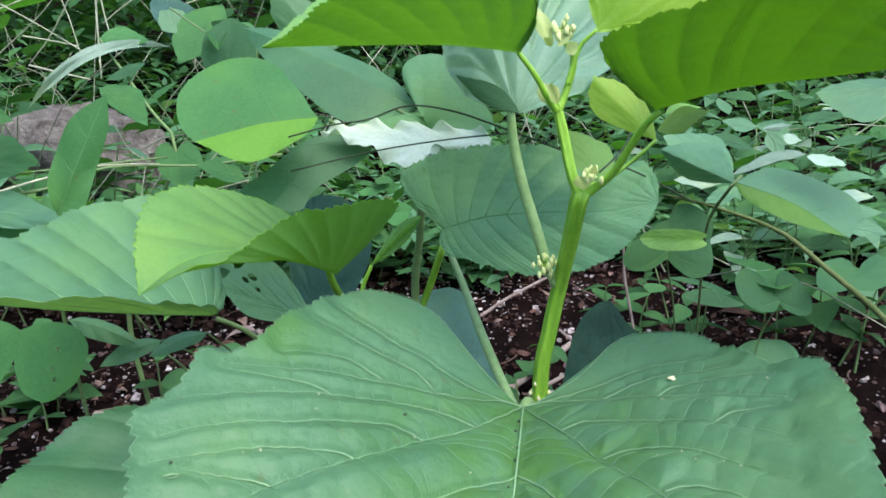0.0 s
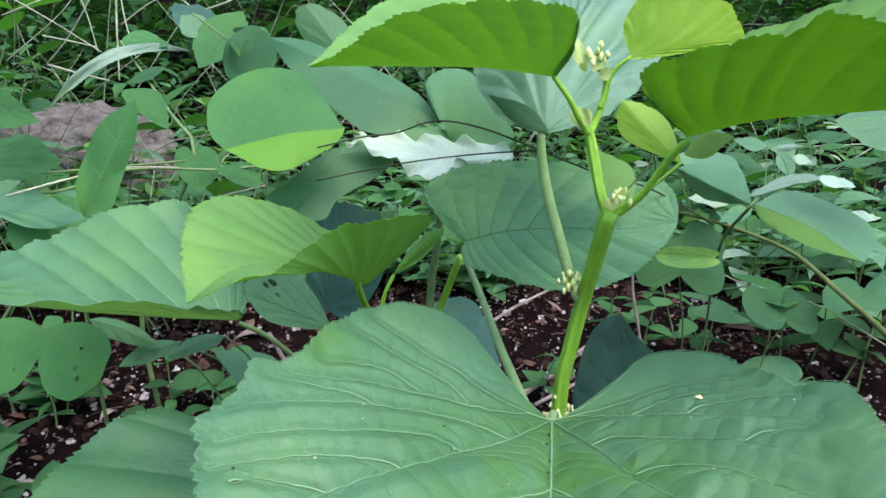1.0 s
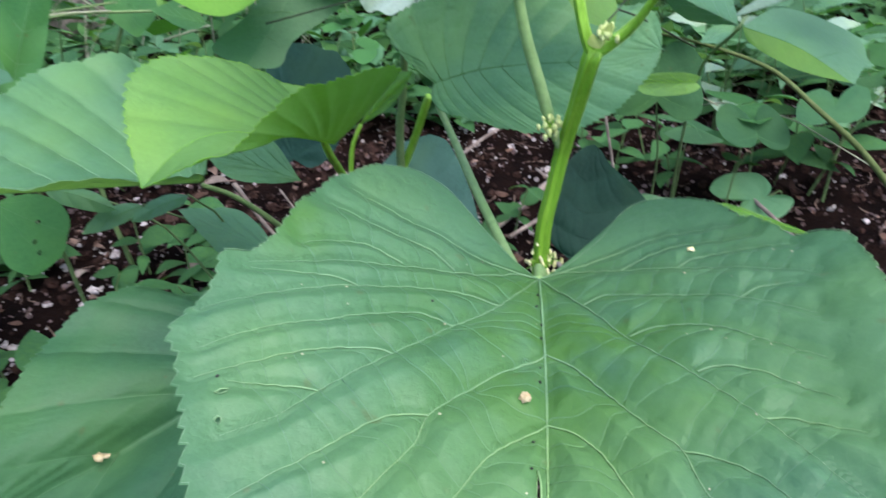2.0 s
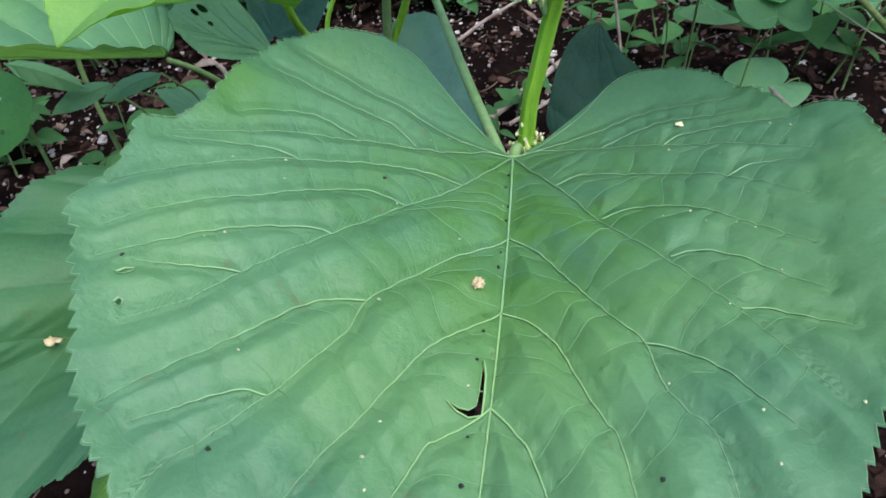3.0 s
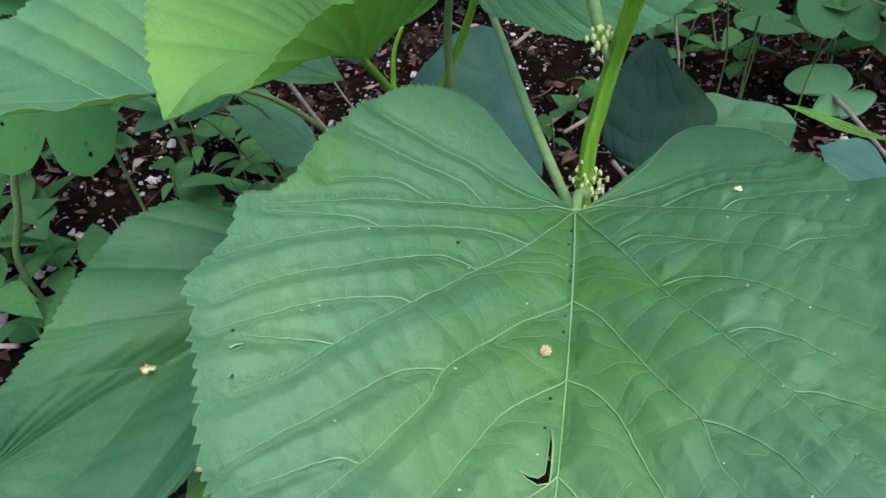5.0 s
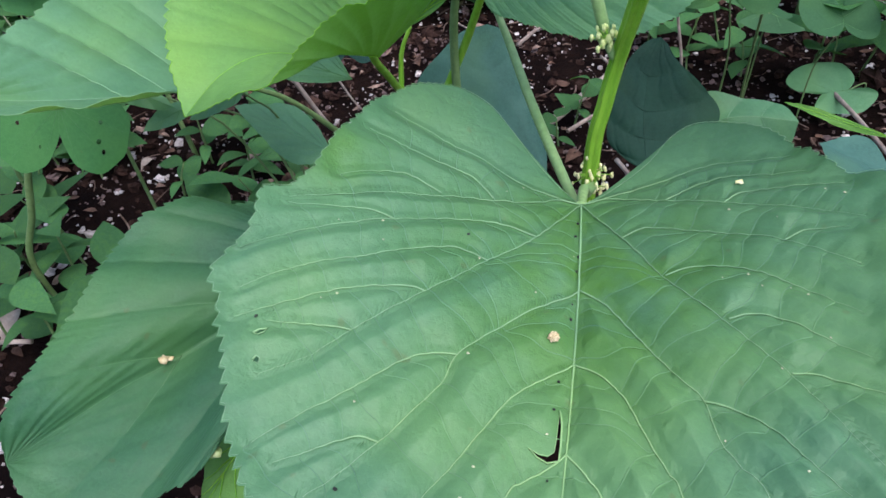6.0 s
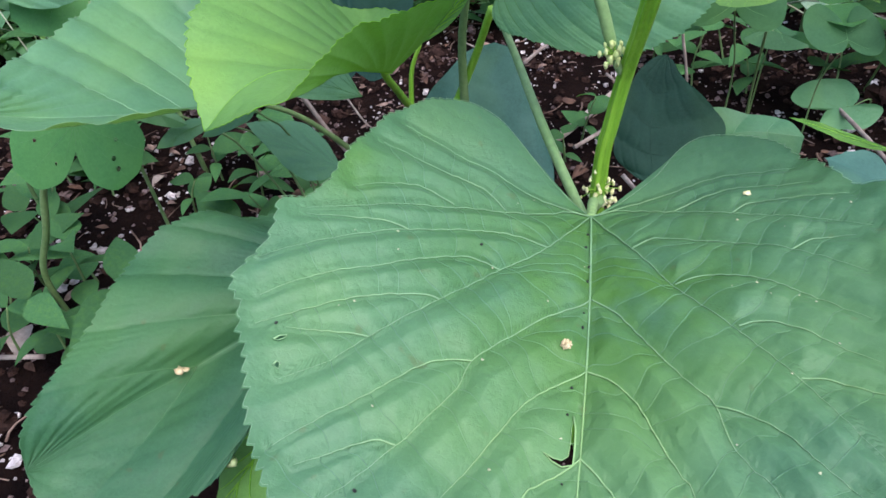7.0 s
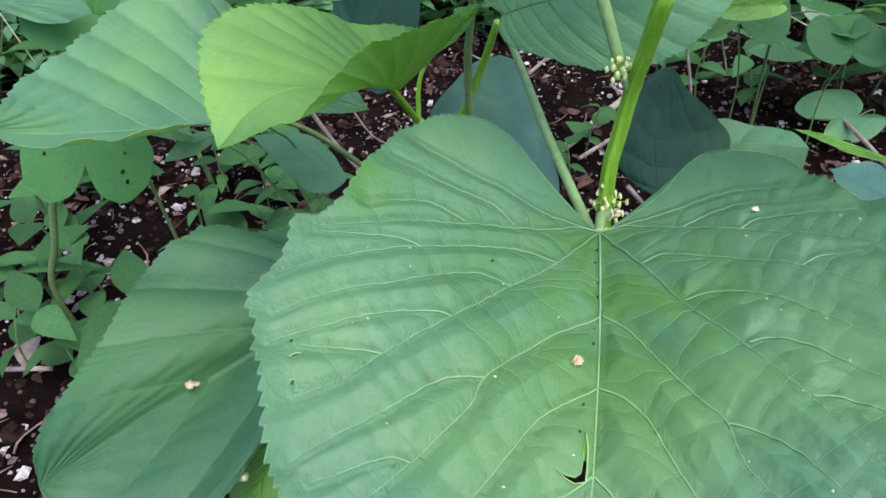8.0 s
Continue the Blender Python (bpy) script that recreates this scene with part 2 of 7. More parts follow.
DEBRIS = plain_material("debris_pinkish_brown", (0.09, 0.055, 0.042), (0.25, 0.18, 0.145), 0.9, 90, 0.6, 0.0006, 0.1, 0.6)
TWIG = plain_material("twig_grey", (0.17, 0.13, 0.11), (0.34, 0.29, 0.25), 0.85, 60, 0.7, 0.0008, 0.2, 0.35)
STRAW = plain_material("dry_grass", (0.20, 0.23, 0.13), (0.42, 0.45, 0.32), 0.7, 40, 0.3, 0.0005, 0.3, 0.4)
ROCK = plain_material("rock_grey_brown", (0.16, 0.14, 0.12), (0.50, 0.46, 0.40), 0.9, 22, 1.0, 0.012, 0.2, 0.1)
HAIR = plain_material("tendril_dark", (0.03, 0.05, 0.025), (0.05, 0.075, 0.035), 0.6, 60, 0.2, 0.0003, 0.3, 0.1)
EDGE = plain_material("torn_edge_pale", (0.38, 0.42, 0.24), (0.5, 0.5, 0.33), 0.7, 200, 0.3, 0.0003, 0.2, 0.1)
GALL = plain_material("gall_tan", (0.58, 0.44, 0.22), (0.80, 0.70, 0.46), 0.7, 600, 0.5, 0.0005, 0.3, 0.1)
BLACK = plain_material("frass_black", (0.008, 0.01, 0.008), (0.02, 0.025, 0.018), 0.6, 300, 0.3, 0.0003, 0.3, 0.1)
SNAIL = plain_material("snail_green_cream", (0.30, 0.40, 0.14), (0.48, 0.56, 0.28), 0.35, 300, 0.2, 0.0003, 0.5, 0.1)

# ---- makers ----
from mathutils import geometry, kdtree


def mesh_of(name, verts, faces, material, smooth=True):
    me = bpy.data.meshes.new(name)
    me.from_pydata([tuple(v) for v in verts], [], faces)
    me.materials.append(material)
    if smooth:
        me.polygons.foreach_set("use_smooth", [True] * len(me.polygons))
    me.update()
    return me


def part(name, me, parent, label=""):
    ob = new(name, me)
    ob.parent = parent
    return tagged(ob, label)


def thing(name, at, label, category, group="", kind=""):
    ob = new(name)
    ob.empty_display_size = 0.02
    ob.location = at
    bpy.context.view_layer.update()
    return tagged(ob, label, category, group, kind)


def under(parent, verts):
    """World places in the frame of a thing that only stands somewhere."""
    o = np.array(parent.location if parent.parent is None else parent.parent.location)
    return np.asarray(verts, float) - o


def spline(pts, n):
    """n samples of a smooth curve through the points, evenly spread over its length."""
    p = np.asarray(pts, float)
    q = np.vstack([2 * p[0] - p[1], p, 2 * p[-1] - p[-2]])
    out = []
    for i in range(1, len(q) - 2):
        s = np.linspace(0, 1, 24, endpoint=False)[:, None]
        a, b, c, d = q[i - 1], q[i], q[i + 1], q[i + 2]
        out.append(0.5 * (2 * b + (c - a) * s + (2 * a - 5 * b + 4 * c - d) * s ** 2 + (3 * b - a - 3 * c + d) * s ** 3))
    out = np.vstack(out + [p[-1:]])
    run = np.r_[0, np.cumsum(np.linalg.norm(np.diff(out, axis=0), axis=1))]
    at = np.linspace(0, run[-1], n)
    return np.stack([np.interp(at, run, out[:, k]) for k in range(out.shape[1])], 1)


def tube_arrays(path, radii, sides=8, ribs=0.0, ribn=5, flat=1.0, up=(0, 0, 1)):
    """Rings of vertices along a path, with the ends closed; ribs: how deep the lengthwise flutes are."""
    path = np.asarray(path, float)
    n = len(path)
    radii = np.interp(np.linspace(0, 1, n), np.linspace(0, 1, len(radii)), radii) if len(radii) != n else np.asarray(radii)
    t = np.gradient(path, axis=0)
    t /= np.linalg.norm(t, axis=1)[:, None] + 1e-12
    ref = np.array(up, float)
    if abs(t[0] @ ref) > 0.9:
        ref = np.array((1.0, 0.2, 0))
    verts, a = [], np.linspace(0, 2 * np.pi, sides, endpoint=False)
    s = ref
    for i in range(n):
        s = s - t[i] * (s @ t[i])
        s /= np.linalg.norm(s) + 1e-12
        w = np.cross(t[i], s)
        r = radii[i] * (1 + ribs * np.cos(ribn * a))
        verts.append(path[i] + np.outer(np.cos(a) * r * flat, s) + np.outer(np.sin(a) * r, w))
    verts = np.vstack(verts + [path[:1], path[-1:]])
    faces = []
    for i in range(n - 1):
        for j in range(sides):
            k = (j + 1) % sides
            faces.append((i * sides + j, i * sides + k, (i + 1) * sides + k, (i + 1) * sides + j))
    for j in range(sides):
        k = (j + 1) % sides
        faces.append((n * sides, k, j))
        faces.append((n * sides + 1, (n - 1) * sides + j, (n - 1) * sides + k))
    return verts, faces


def stalk(name, pts, radii, material, parent, sides=10, ribs=0.0, ribn=5, n=28, label=""):
    v, f = tube_arrays(spline(pts, n), radii, sides, ribs, ribn)
    return part(name, mesh_of(name, under(parent, v), f, material), parent, label)


# half outlines, from the stalk round to the tip, along and across the blade
HEART = [(0, 0), (-0.07, 0.10), (-0.20, 0.32), (-0.22, 0.60), (-0.06, 0.88), (0.18, 1.0), (0.42, 0.94), (0.66, 0.70), (0.86, 0.34), (1.0, 0)]
ROUND = [(0, 0), (-0.06, 0.20), (-0.08, 0.50), (0.08, 0.84), (0.36, 1.0), (0.64, 0.92), (0.86, 0.60), (0.97, 0.25), (1.0, 0)]
TWIN = [(0, 0), (-0.08, 0.22), (-0.10, 0.55), (0.08, 0.88), (0.42, 1.0), (0.78, 0.90), (1.0, 0.55), (0.90, 0.24), (0.62, 0.07), (0.42, 0)]
OVATE = [(0, 0), (0.05, 0.30), (0.16, 0.72), (0.34, 1.0), (0.55, 0.86), (0.78, 0.46), (1.0, 0)]
EVEN = [(0, 0), (-0.05, 0.25), (-0.06, 0.60), (0.08, 0.90), (0.35, 1.0), (0.65, 0.85), (0.87, 0.45), (1.0, 0)]
LANCE = [(0, 0), (0.08, 0.45), (0.25, 0.90), (0.42, 1.0), (0.65, 0.78), (0.85, 0.38), (1.0, 0)]

# main veins: where they leave (along, across), where on the outline they end, how far they bow, and which are stouter
def vein_plan(kind):
    if kind == "own":
        return []
    if kind == "twin":
        return [((0, 0), s, b) for s, b in ((0.25, 0.05), (0.45, 0.05), (0.63, 0.04), (0.80, 0.02))]
    if kind == "ovate":
        return [((u, 0), s, 0.12) for u, s in ((0.06, 0.36), (0.2, 0.52), (0.36, 0.66), (0.52, 0.78), (0.68, 0.88))]
    return [((0, 0), 0.20, 0.06), ((0, 0), 0.38, 0.06), ((0, 0), 0.56, 0.05), ((0.22, 0), 0.68, 0.10), ((0.40, 0), 0.79, 0.12), ((0.56, 0), 0.87, 0.12), ((0.72, 0), 0.94, 0.12)]


def bow(a, b, amount, n=43):
    a, b = np.asarray(a, float), np.asarray(b, float)
    d = b - a
    c = (a + b) / 2 + amount * np.array((-d[1], d[0])) * (1 if (a[1] + b[1]) > 0 else -1)
    s = np.linspace(0, 1, n)[:, None]
    return (1 - s) ** 2 * a + 2 * s * (1 - s) * c + s ** 2 * b


def nearest(points, to):
    """How far each flat place lies from the nearest of the points."""
    tree = kdtree.KDTree(len(points))
    for i, p in enumerate(points):
        tree.insert((p[0], p[1], 0), i)
    tree.balance()
    return np.array([tree.find((a, b, 0))[2] for a, b in to])


def inside(p, ring):
    """Whether a flat point lies within a closed outline."""
    x, y = ring[:, 0], ring[:, 1]
    x2, y2 = np.roll(x, -1), np.roll(y, -1)
    cross = ((y > p[1]) != (y2 > p[1])) & (p[0] < (x2 - x) * (p[1] - y) / (y2 - y + 1e-15) + x)
    return bool(cross.sum() % 2)


def blade(parent, base, tip, left, right, shape=HEART, shape_right=None, material=None, vein=None, veins="heart", teeth=0, tooth=0.02,
          at=0.25, bend=0.0, curl=(0, 0), twist=(0, 0), wave=0.0, waves=4.0, quilt=0.0, n=44, m=12, vein_width=0.0007, seed=0, label="", name="leaf_blade", slits=(), extra=(), ladder=0.0, rumple=0.010, crease=1.25, sway=0.0):
    """One leaf. base, tip: the ends of its midrib; left, right: its margins where it is widest (at: how far along);
    bend: how far the midrib bows up; curl: lift of the two margins; twist: how the two halves stand up more or less towards the tip."""
    rng = np.random.default_rng(seed)
    base, tip, left, right = (np.array(p, float) for p in (base, tip, left, right))
    along = tip - base
    size = np.linalg.norm(along)
    at = at if isinstance(at, tuple) else (at, at)
    sides = (left - base - at[0] * along, right - base - at[1] * along)
    nrm = np.cross(sides[1] - sides[0], along)
    nrm /= np.linalg.norm(nrm)
    if nrm[2] < 0:
        nrm = -nrm
    halves = (np.array(shape, float), np.array(shape_right or shape, float))
    ph = rng.uniform(0, 6.28, 3)

    outlines = []
    for h in halves:
        o = spline(h, n)
        if teeth:
            run = np.linspace(0, 1, n)
            saw = (np.abs(((run * teeth) % 1.0)) ** 0.7) * np.clip(run * 8 - 0.8, 0, 1) * np.clip((1 - run) * 14, 0, 1)
            o = o * (1 + tooth * (saw - 0.5) * rng.uniform(0.6, 1.4, n))[:, None]
        wob = 0.012 * np.sin(np.linspace(0, 1, n) * 19 + ph[0]) + 0.010 * np.sin(np.linspace(0, 1, n) * 43 + ph[1])
        o *= (1 + wob * np.clip(np.linspace(0, 5, n), 0, 1) * np.clip(np.linspace(5, 0, n), 0, 1))[:, None]
        outlines.append(o)

    # veins as lines on the flat blade; across is positive on the left half
    lines = [(np.stack([np.linspace(0, halves[0][-1][0] * 0.98, 90), -sway * np.sin(np.linspace(0, math.pi, 90))], 1), 0.78)]
    for k, sg in ((0, 1), (1, -1)):
        o = spline(halves[k], 200) * 0.97
        for start, s, b in vein_plan(veins):
            s = min(0.98, max(0.05, s + rng.uniform(-0.015, 0.015)))
            end = o[int(s * 199)]
            c = bow(start, end, -b)
            lines.append((c * (1, sg), 0.62))
            if veins == "heart" and 0.3 < s < 0.75:
                for f, ds in ((0.35, -0.09), (0.6, -0.05)):
                    lines.append((bow(c[int(f * 42)], o[int(max(0.05, s + ds) * 199)], -0.10) * (1, sg), 0.38))
    rim_ = np.vstack([outlines[0], outlines[1][::-1] * (1, -1)]) * 0.985
    for pts in extra:
        onward = tuple(np.array(pts[-1]) + 0.9 * (np.array(pts[-1]) - np.array(pts[-2])))
        lines.append((spline(list(pts) + [onward], 80) if inside(onward, rim_) else spline(pts, 70), 0.47))
    every = np.vstack([q for q, _ in lines])
    main = len(lines)
    if ladder:
        # cross veins, like rungs between the main ones
        scale = np.array((1.0, np.linalg.norm(sides[0]) / size))
        flatter = [q * scale for q, _ in lines]
        rungs = []
        owner = [np.concatenate([np.full(len(flatter[j]), j) for j in range(main) if j != i]) for i in range(main)]
        for i in range(main):
            q = flatter[i]
            run = np.r_[0, np.cumsum(np.linalg.norm(np.diff(q, axis=0), axis=1))]
            others = np.vstack([flatter[j] for j in range(main) if j != i])
            for d in np.arange(ladder * 1.5, run[-1] - ladder, ladder):
                d = d + rng.uniform(-0.3, 0.3) * ladder
                a = np.array([np.interp(d, run, q[:, 0]), np.interp(d, run, q[:, 1])])
                b = np.array([np.interp(d + 0.01, run, q[:, 0]), np.interp(d + 0.01, run, q[:, 1])])
                g = (b - a) / (np.linalg.norm(b - a) + 1e-9)
                for sg in (1, -1):
                    way = np.array((-g[1], g[0])) * sg + g * 0.12
                    way /= np.linalg.norm(way)
                    trail = [a]
                    for k in range(1, 16):
                        c = a + way * 0.012 * k + g * 0.0004 * k * k * math.sin(d * 40)
                        trail.append(c)
                        gap = np.hypot(*(others - c).T)
                        if k > 2 and gap.min() < 0.014:
                            break
                    centre = trail[len(trail) // 2]
                    if 3 < len(trail) < 15 and owner[i][gap.argmin()] > i and all(np.hypot(*(centre - o)) > 0.030 for o in rungs):
                        rungs.append(centre)
                        trail.append(others[gap.argmin()])
                        trail = [c + 0.0028 * math.sin(1.1 * k + 9 * d) * g for k, c in enumerate(trail)]
                        lines.append((np.array(trail) / scale, -0.30))
    for sl in slits:
        lines.append((np.array(list(sl) + [sl[0]]), 0.55))
    minor = np.vstack([spline(q, 60) for q, w in lines if w < 0]) if ladder else None
    if teeth:
        for o, sg in ((outlines[0], 1), (outlines[1], -1)):
            lines.append((o[2:] * (1, sg) * 0.997, 0.24))

    def surf(uv, lift=0.0):
        uv = np.atleast_2d(uv)
        u, v = uv[:, 0], uv[:, 1]
        out = base + np.outer(u, along)
        h = np.zeros(len(u))
        for k, sg in ((0, 1), (1, -1)):
            w = np.clip(v * sg, 0, None)
            flat_part = sides[k] - nrm * (sides[k] @ nrm)
            rise = sides[k] @ nrm
            out = out + np.outer(w, flat_part)
            h += rise * (w ** 1.25) * (1 + twist[k] * (u - at[k])) + curl[k] * np.linalg.norm(sides[k]) * w ** 3
        h += bend * size * 4 * u * (1 - u) * np.where(u > 0, 1, 0.3)
        r = np.hypot(u, v)
        h += wave * size * np.sin(np.arctan2(v, u + 0.15) * waves + ph[2]) * np.clip(r, 0, 1.2) ** 2
        if quilt:
            d = nearest(every * (1, 0.8), uv * (1, 0.8))
            h += quilt * size * (1 - np.exp(-(d / 0.045) ** crease) - (0.5 if ladder else 0.0)) * np.clip(r * 3, 0, 1)
        if quilt and ladder:
            d = nearest(minor * (1, 0.5), uv * (1, 0.5))
            h += 0.10 * quilt * size * (1 - np.exp(-(d / 0.010) ** 1.2))
        h += rumple * size * np.array([noise.noise(Vector((a * 5.5, b * 3.5, seed * 1.7))) + 0.5 * noise.noise(Vector((a * 13, b * 8, seed * 0.7))) for a, b in uv]) * np.clip(r * 2.5, 0, 1)
        h += lift
        return out + np.outer(h, nrm)

    put = surf
    flat, faces = [(0.0, 0.0)], []
    grid = {}
    for k, sg in ((0, 1), (1, -1)):
        for i in range(n):
            for j in range(1, m + 1):
                if k == 1 and i == n - 1:
                    grid[k, i, j] = grid[0, i, j]
                    continue
                if i == 0:
                    grid[k, i, j] = 0
                    continue
                f = (j / m) ** 0.8
                grid[k, i, j] = len(flat)
                flat.append((outlines[k][i][0] * f, outlines[k][i][1] * f * sg if i < n - 1 else 0.0))
    for k in (0, 1):
        for i in range(1, n - 1):
            for j in range(0, m):
                a, b = (0 if j == 0 else grid[k, i, j]), (0 if j == 0 else grid[k, i + 1, j])
                c, d = grid[k, i + 1, j + 1], grid[k, i, j + 1]
                q = [a, b, c, d] if j else [0, c, d]
                if k == 1:
                    q = q[::-1]
                faces.append(q)
    flat = np.array(flat)
    if slits:
        # cut the torn slits through the faces about them
        close = np.zeros(len(flat), bool)
        for sl in slits:
            lo, hi = np.min(sl, axis=0) - 0.02, np.max(sl, axis=0) + 0.02
            close |= ((flat > lo) & (flat < hi)).all(axis=1)
        local = [g for g in faces if any(close[i] for i in g)]
        faces = [g for g in faces if not any(close[i] for i in g)]
        used = sorted({i for g in local for i in g})
        at_ = {i: k for k, i in enumerate(used)}

        def turned(g, p):
            a = p[list(g)]
            s = np.sum(a[:, 0] * np.roll(a[:, 1], -1) - np.roll(a[:, 0], -1) * a[:, 1])
            return list(g) if s > 0 else list(g)[::-1]

        pts = np.vstack([flat[used]] + [np.array(sl) for sl in slits])
        rings, k = [], len(used)
        for sl in slits:
            rings.append(turned(range(k, k + len(sl)), pts))
            k += len(sl)
        got, _, tris, whence, _, home = geometry.delaunay_2d_cdt([Vector(p) for p in pts], [], [turned([at_[i] for i in g], pts) for g in local] + rings, 0, 1e-7)
        number, added = [], []
        for p, w_ in zip(got, whence):
            old = [i for i in w_ if i < len(used)]
            if old:
                number.append(used[old[0]])
            else:
                number.append(len(flat) + len(added))
                added.append(tuple(p))
        flat = np.vstack([flat, np.array(added)])
        faces += [tuple(number[i] for i in t) for t, f in zip(tris, home) if f and max(f) < len(local)]
    ob = part(name, mesh_of(name, under(parent, put(flat)), faces, material), parent, label)

    if ladder:
        stretch = np.array((size, np.linalg.norm(sides[0])))
        d = nearest(every * stretch, flat * stretch)
        ob.data.attributes.new("vein_far", "FLOAT", "POINT").data.foreach_set("value", d)
    if vein is not None:
        major = Heap()
        for pts, w in lines:
            if w > 0:
                major.add(tube_arrays(put(pts, np.linspace(0.0005, 0.0003 if ladder else 0.0002, len(pts))), vein_width * w * np.linspace(1.25, 0.26, len(pts)), 5))
        part("vein_network", mesh_of("vein_network", under(ob, np.vstack(major.v)), major.f, vein), ob)
        if ladder:
            cross = Heap()
            for pts, w in lines:
                if w < 0:
                    cross.add(tube_arrays(put(spline(pts, 40), 0.00009), vein_width * np.linspace(0.36, 0.22, 40), 5))
            part("cross_vein_network", mesh_of("cross_vein_network", under(ob, np.vstack(cross.v)), cross.f, VEIN_FINE), ob)
    return ob


def lofted(parent, midrib, left, right, material=None, vein=None, veins=7, pleat=0.001, teeth=0, tooth=0.001, seed=0, wavy=0.0, rungs=5, vein_width=0.0002, start=0.36, halves=(0, 1), lines=True, label="", name="leaf_blade"):
    """One leaf whose side veins rule the blade: from the midrib (the first part of them all from its base) to the two margins.
    Each curve runs from the stalk to the tip. pleat: how high the blade swells between veins; rungs: cross veins in each gap."""
    rng = np.random.default_rng(seed)
    n, m = max(80, teeth * 4 + 1), 26
    mid = spline(midrib, 240)
    q = np.linspace(0, 1, n)
    f = np.linspace(0, 1, m) ** 0.85
    run = q ** (1 / (1 - start))
    root = np.stack([np.interp(run, np.linspace(0, 1, 240), mid[:, k]) for k in range(3)], 1)
    heading = np.gradient(mid, axis=0)
    heading = np.stack([np.interp(run, np.linspace(0, 1, 240), heading[:, k]) for k in range(3)], 1)
    heading /= np.linalg.norm(heading, axis=1)[:, None] + 1e-12
    V, F, tubes = [], [], Heap()
    count = 0
    for side in halves:
        margin = (left, right)[side]
        edge = spline(margin, n)
        reach = edge - root
        span = np.linalg.norm(reach, axis=1)
        if teeth:
            saw = ((q * teeth) % 1.0) ** 0.8 - 0.4
            edge = edge + reach / (span[:, None] + 1e-9) * (saw * tooth * np.repeat(rng.uniform(0.4, 1.5, n // 4 + 1), 4)[:n] * np.clip(q * 10, 0, 1) * np.clip((1 - q) * 10, 0, 1))[:, None]
        grid = root[:, None] + (edge - root)[:, None] * f[None, :, None]
        grid = grid - heading[:, None] * (0.07 * span[:, None] * np.sin(np.pi * f)[None])[..., None]
        dq, df = np.gradient(grid, axis=0), np.gradient(grid, axis=1)
        nrm = np.cross(dq, df)
        nrm /= np.linalg.norm(nrm, axis=2)[..., None] + 1e-12
        for _ in range(3):
            nrm[1:-1] = (nrm[:-2] + nrm[1:-1] + nrm[2:]) / 3
        ref = nrm[n // 2, m // 2]
        nrm *= np.where((nrm @ ref) < 0, -1, 1)[..., None]
        nrm /= np.linalg.norm(nrm, axis=2)[..., None] + 1e-12
        if ref[2] < 0:
            nrm = -nrm
        fr = (q * veins) % 1.0
        swell = (1 - np.abs(2 * fr - 1) ** 1.6 * 1.0) ** 0.8 - 0.5
        lift = pleat[side] if isinstance(pleat, tuple) else pleat
        room = np.linalg.norm(dq, axis=2) * (n - 1) / veins
        high = np.minimum(lift, 0.14 * room)
        h = high * swell[:, None] * (np.clip(f * 2.2, 0, 1) * (1 - 0.3 * f))[None] * (np.clip(span / (0.5 * span.max()), 0.15, 1) * np.clip((1 - q) * 6, 0, 1))[:, None]
        if rungs:
            slot = np.floor(q * veins)
            off = rng.uniform(0, 1, veins + 2)[slot.astype(int)]
            fr2 = (f[None] * rungs + off[:, None] + 0.25 * np.sin(fr * 3.0)[:, None]) % 1.0
            h = h - 0.25 * high * np.exp(-((fr2 - 0.5) / 0.10) ** 2) * np.clip(f * 4, 0, 1)[None]
        if wavy:
            h = h + wavy * (np.sin(q * 31 + seed) + 0.6 * np.sin(q * 53 + 2 * seed))[:, None] * (f ** 3)[None]
        lumps = np.array([[noise.noise(Vector((g[0] * 60, g[1] * 60, g[2] * 60 + seed))) for g in row] for row in grid[::2, ::2]])
        lumps = np.repeat(np.repeat(lumps, 2, 0), 2, 1)[:n, :m]
        for _ in range(2):
            lumps[1:-1, 1:-1] = (lumps[:-2, 1:-1] + lumps[2:, 1:-1] + lumps[1:-1, :-2] + lumps[1:-1, 2:]) / 4
        h = h + 0.0007 * lumps * f[None]
        grid = grid + nrm * h[..., None]
        V.append(grid.reshape(-1, 3))
        for i in range(n - 1):
            for j in range(m - 1):
                a = count + i * m + j
                g = (a, a + 1, a + m + 1, a + m)
                F.append(g if side else g[::-1])
        count += n * m
        if vein is not None:
            for k in range(1, veins if lines else 0):
                i = min(n - 1, int(round(k / veins * (n - 1))))
                line = grid[i, :-2] + nrm[i, :-2] * np.linspace(0.00015, -0.0002, m - 2)[:, None]
                if span[i] > 0.004 and k < 0.88 * veins:
                    tubes.add(tube_arrays(line, vein_width * np.linspace(1.2, 0.35, m - 2), 5))
            if teeth:
                tubes.add(tube_arrays(grid[2:, -1], np.full(n - 2, vein_width * 0.55), 4))
    ob = part(name, mesh_of(name, under(parent, np.vstack(V)), F, material), parent, label)
    # the two halves meet in one midrib
    bm = bmesh.new()
    bm.from_mesh(ob.data)
    bmesh.ops.remove_doubles(bm, verts=bm.verts, dist=1e-5)
    bm.to_mesh(ob.data)
    bm.free()
    if vein is not None:
        tubes.add(tube_arrays(mid[:-6], vein_width * np.linspace(2.0 if lines else 0.6, 0.5, 234), 6))
        part("vein_network", mesh_of("vein_network", under(ob, np.vstack(tubes.v)), tubes.f, vein), ob)
    return ob


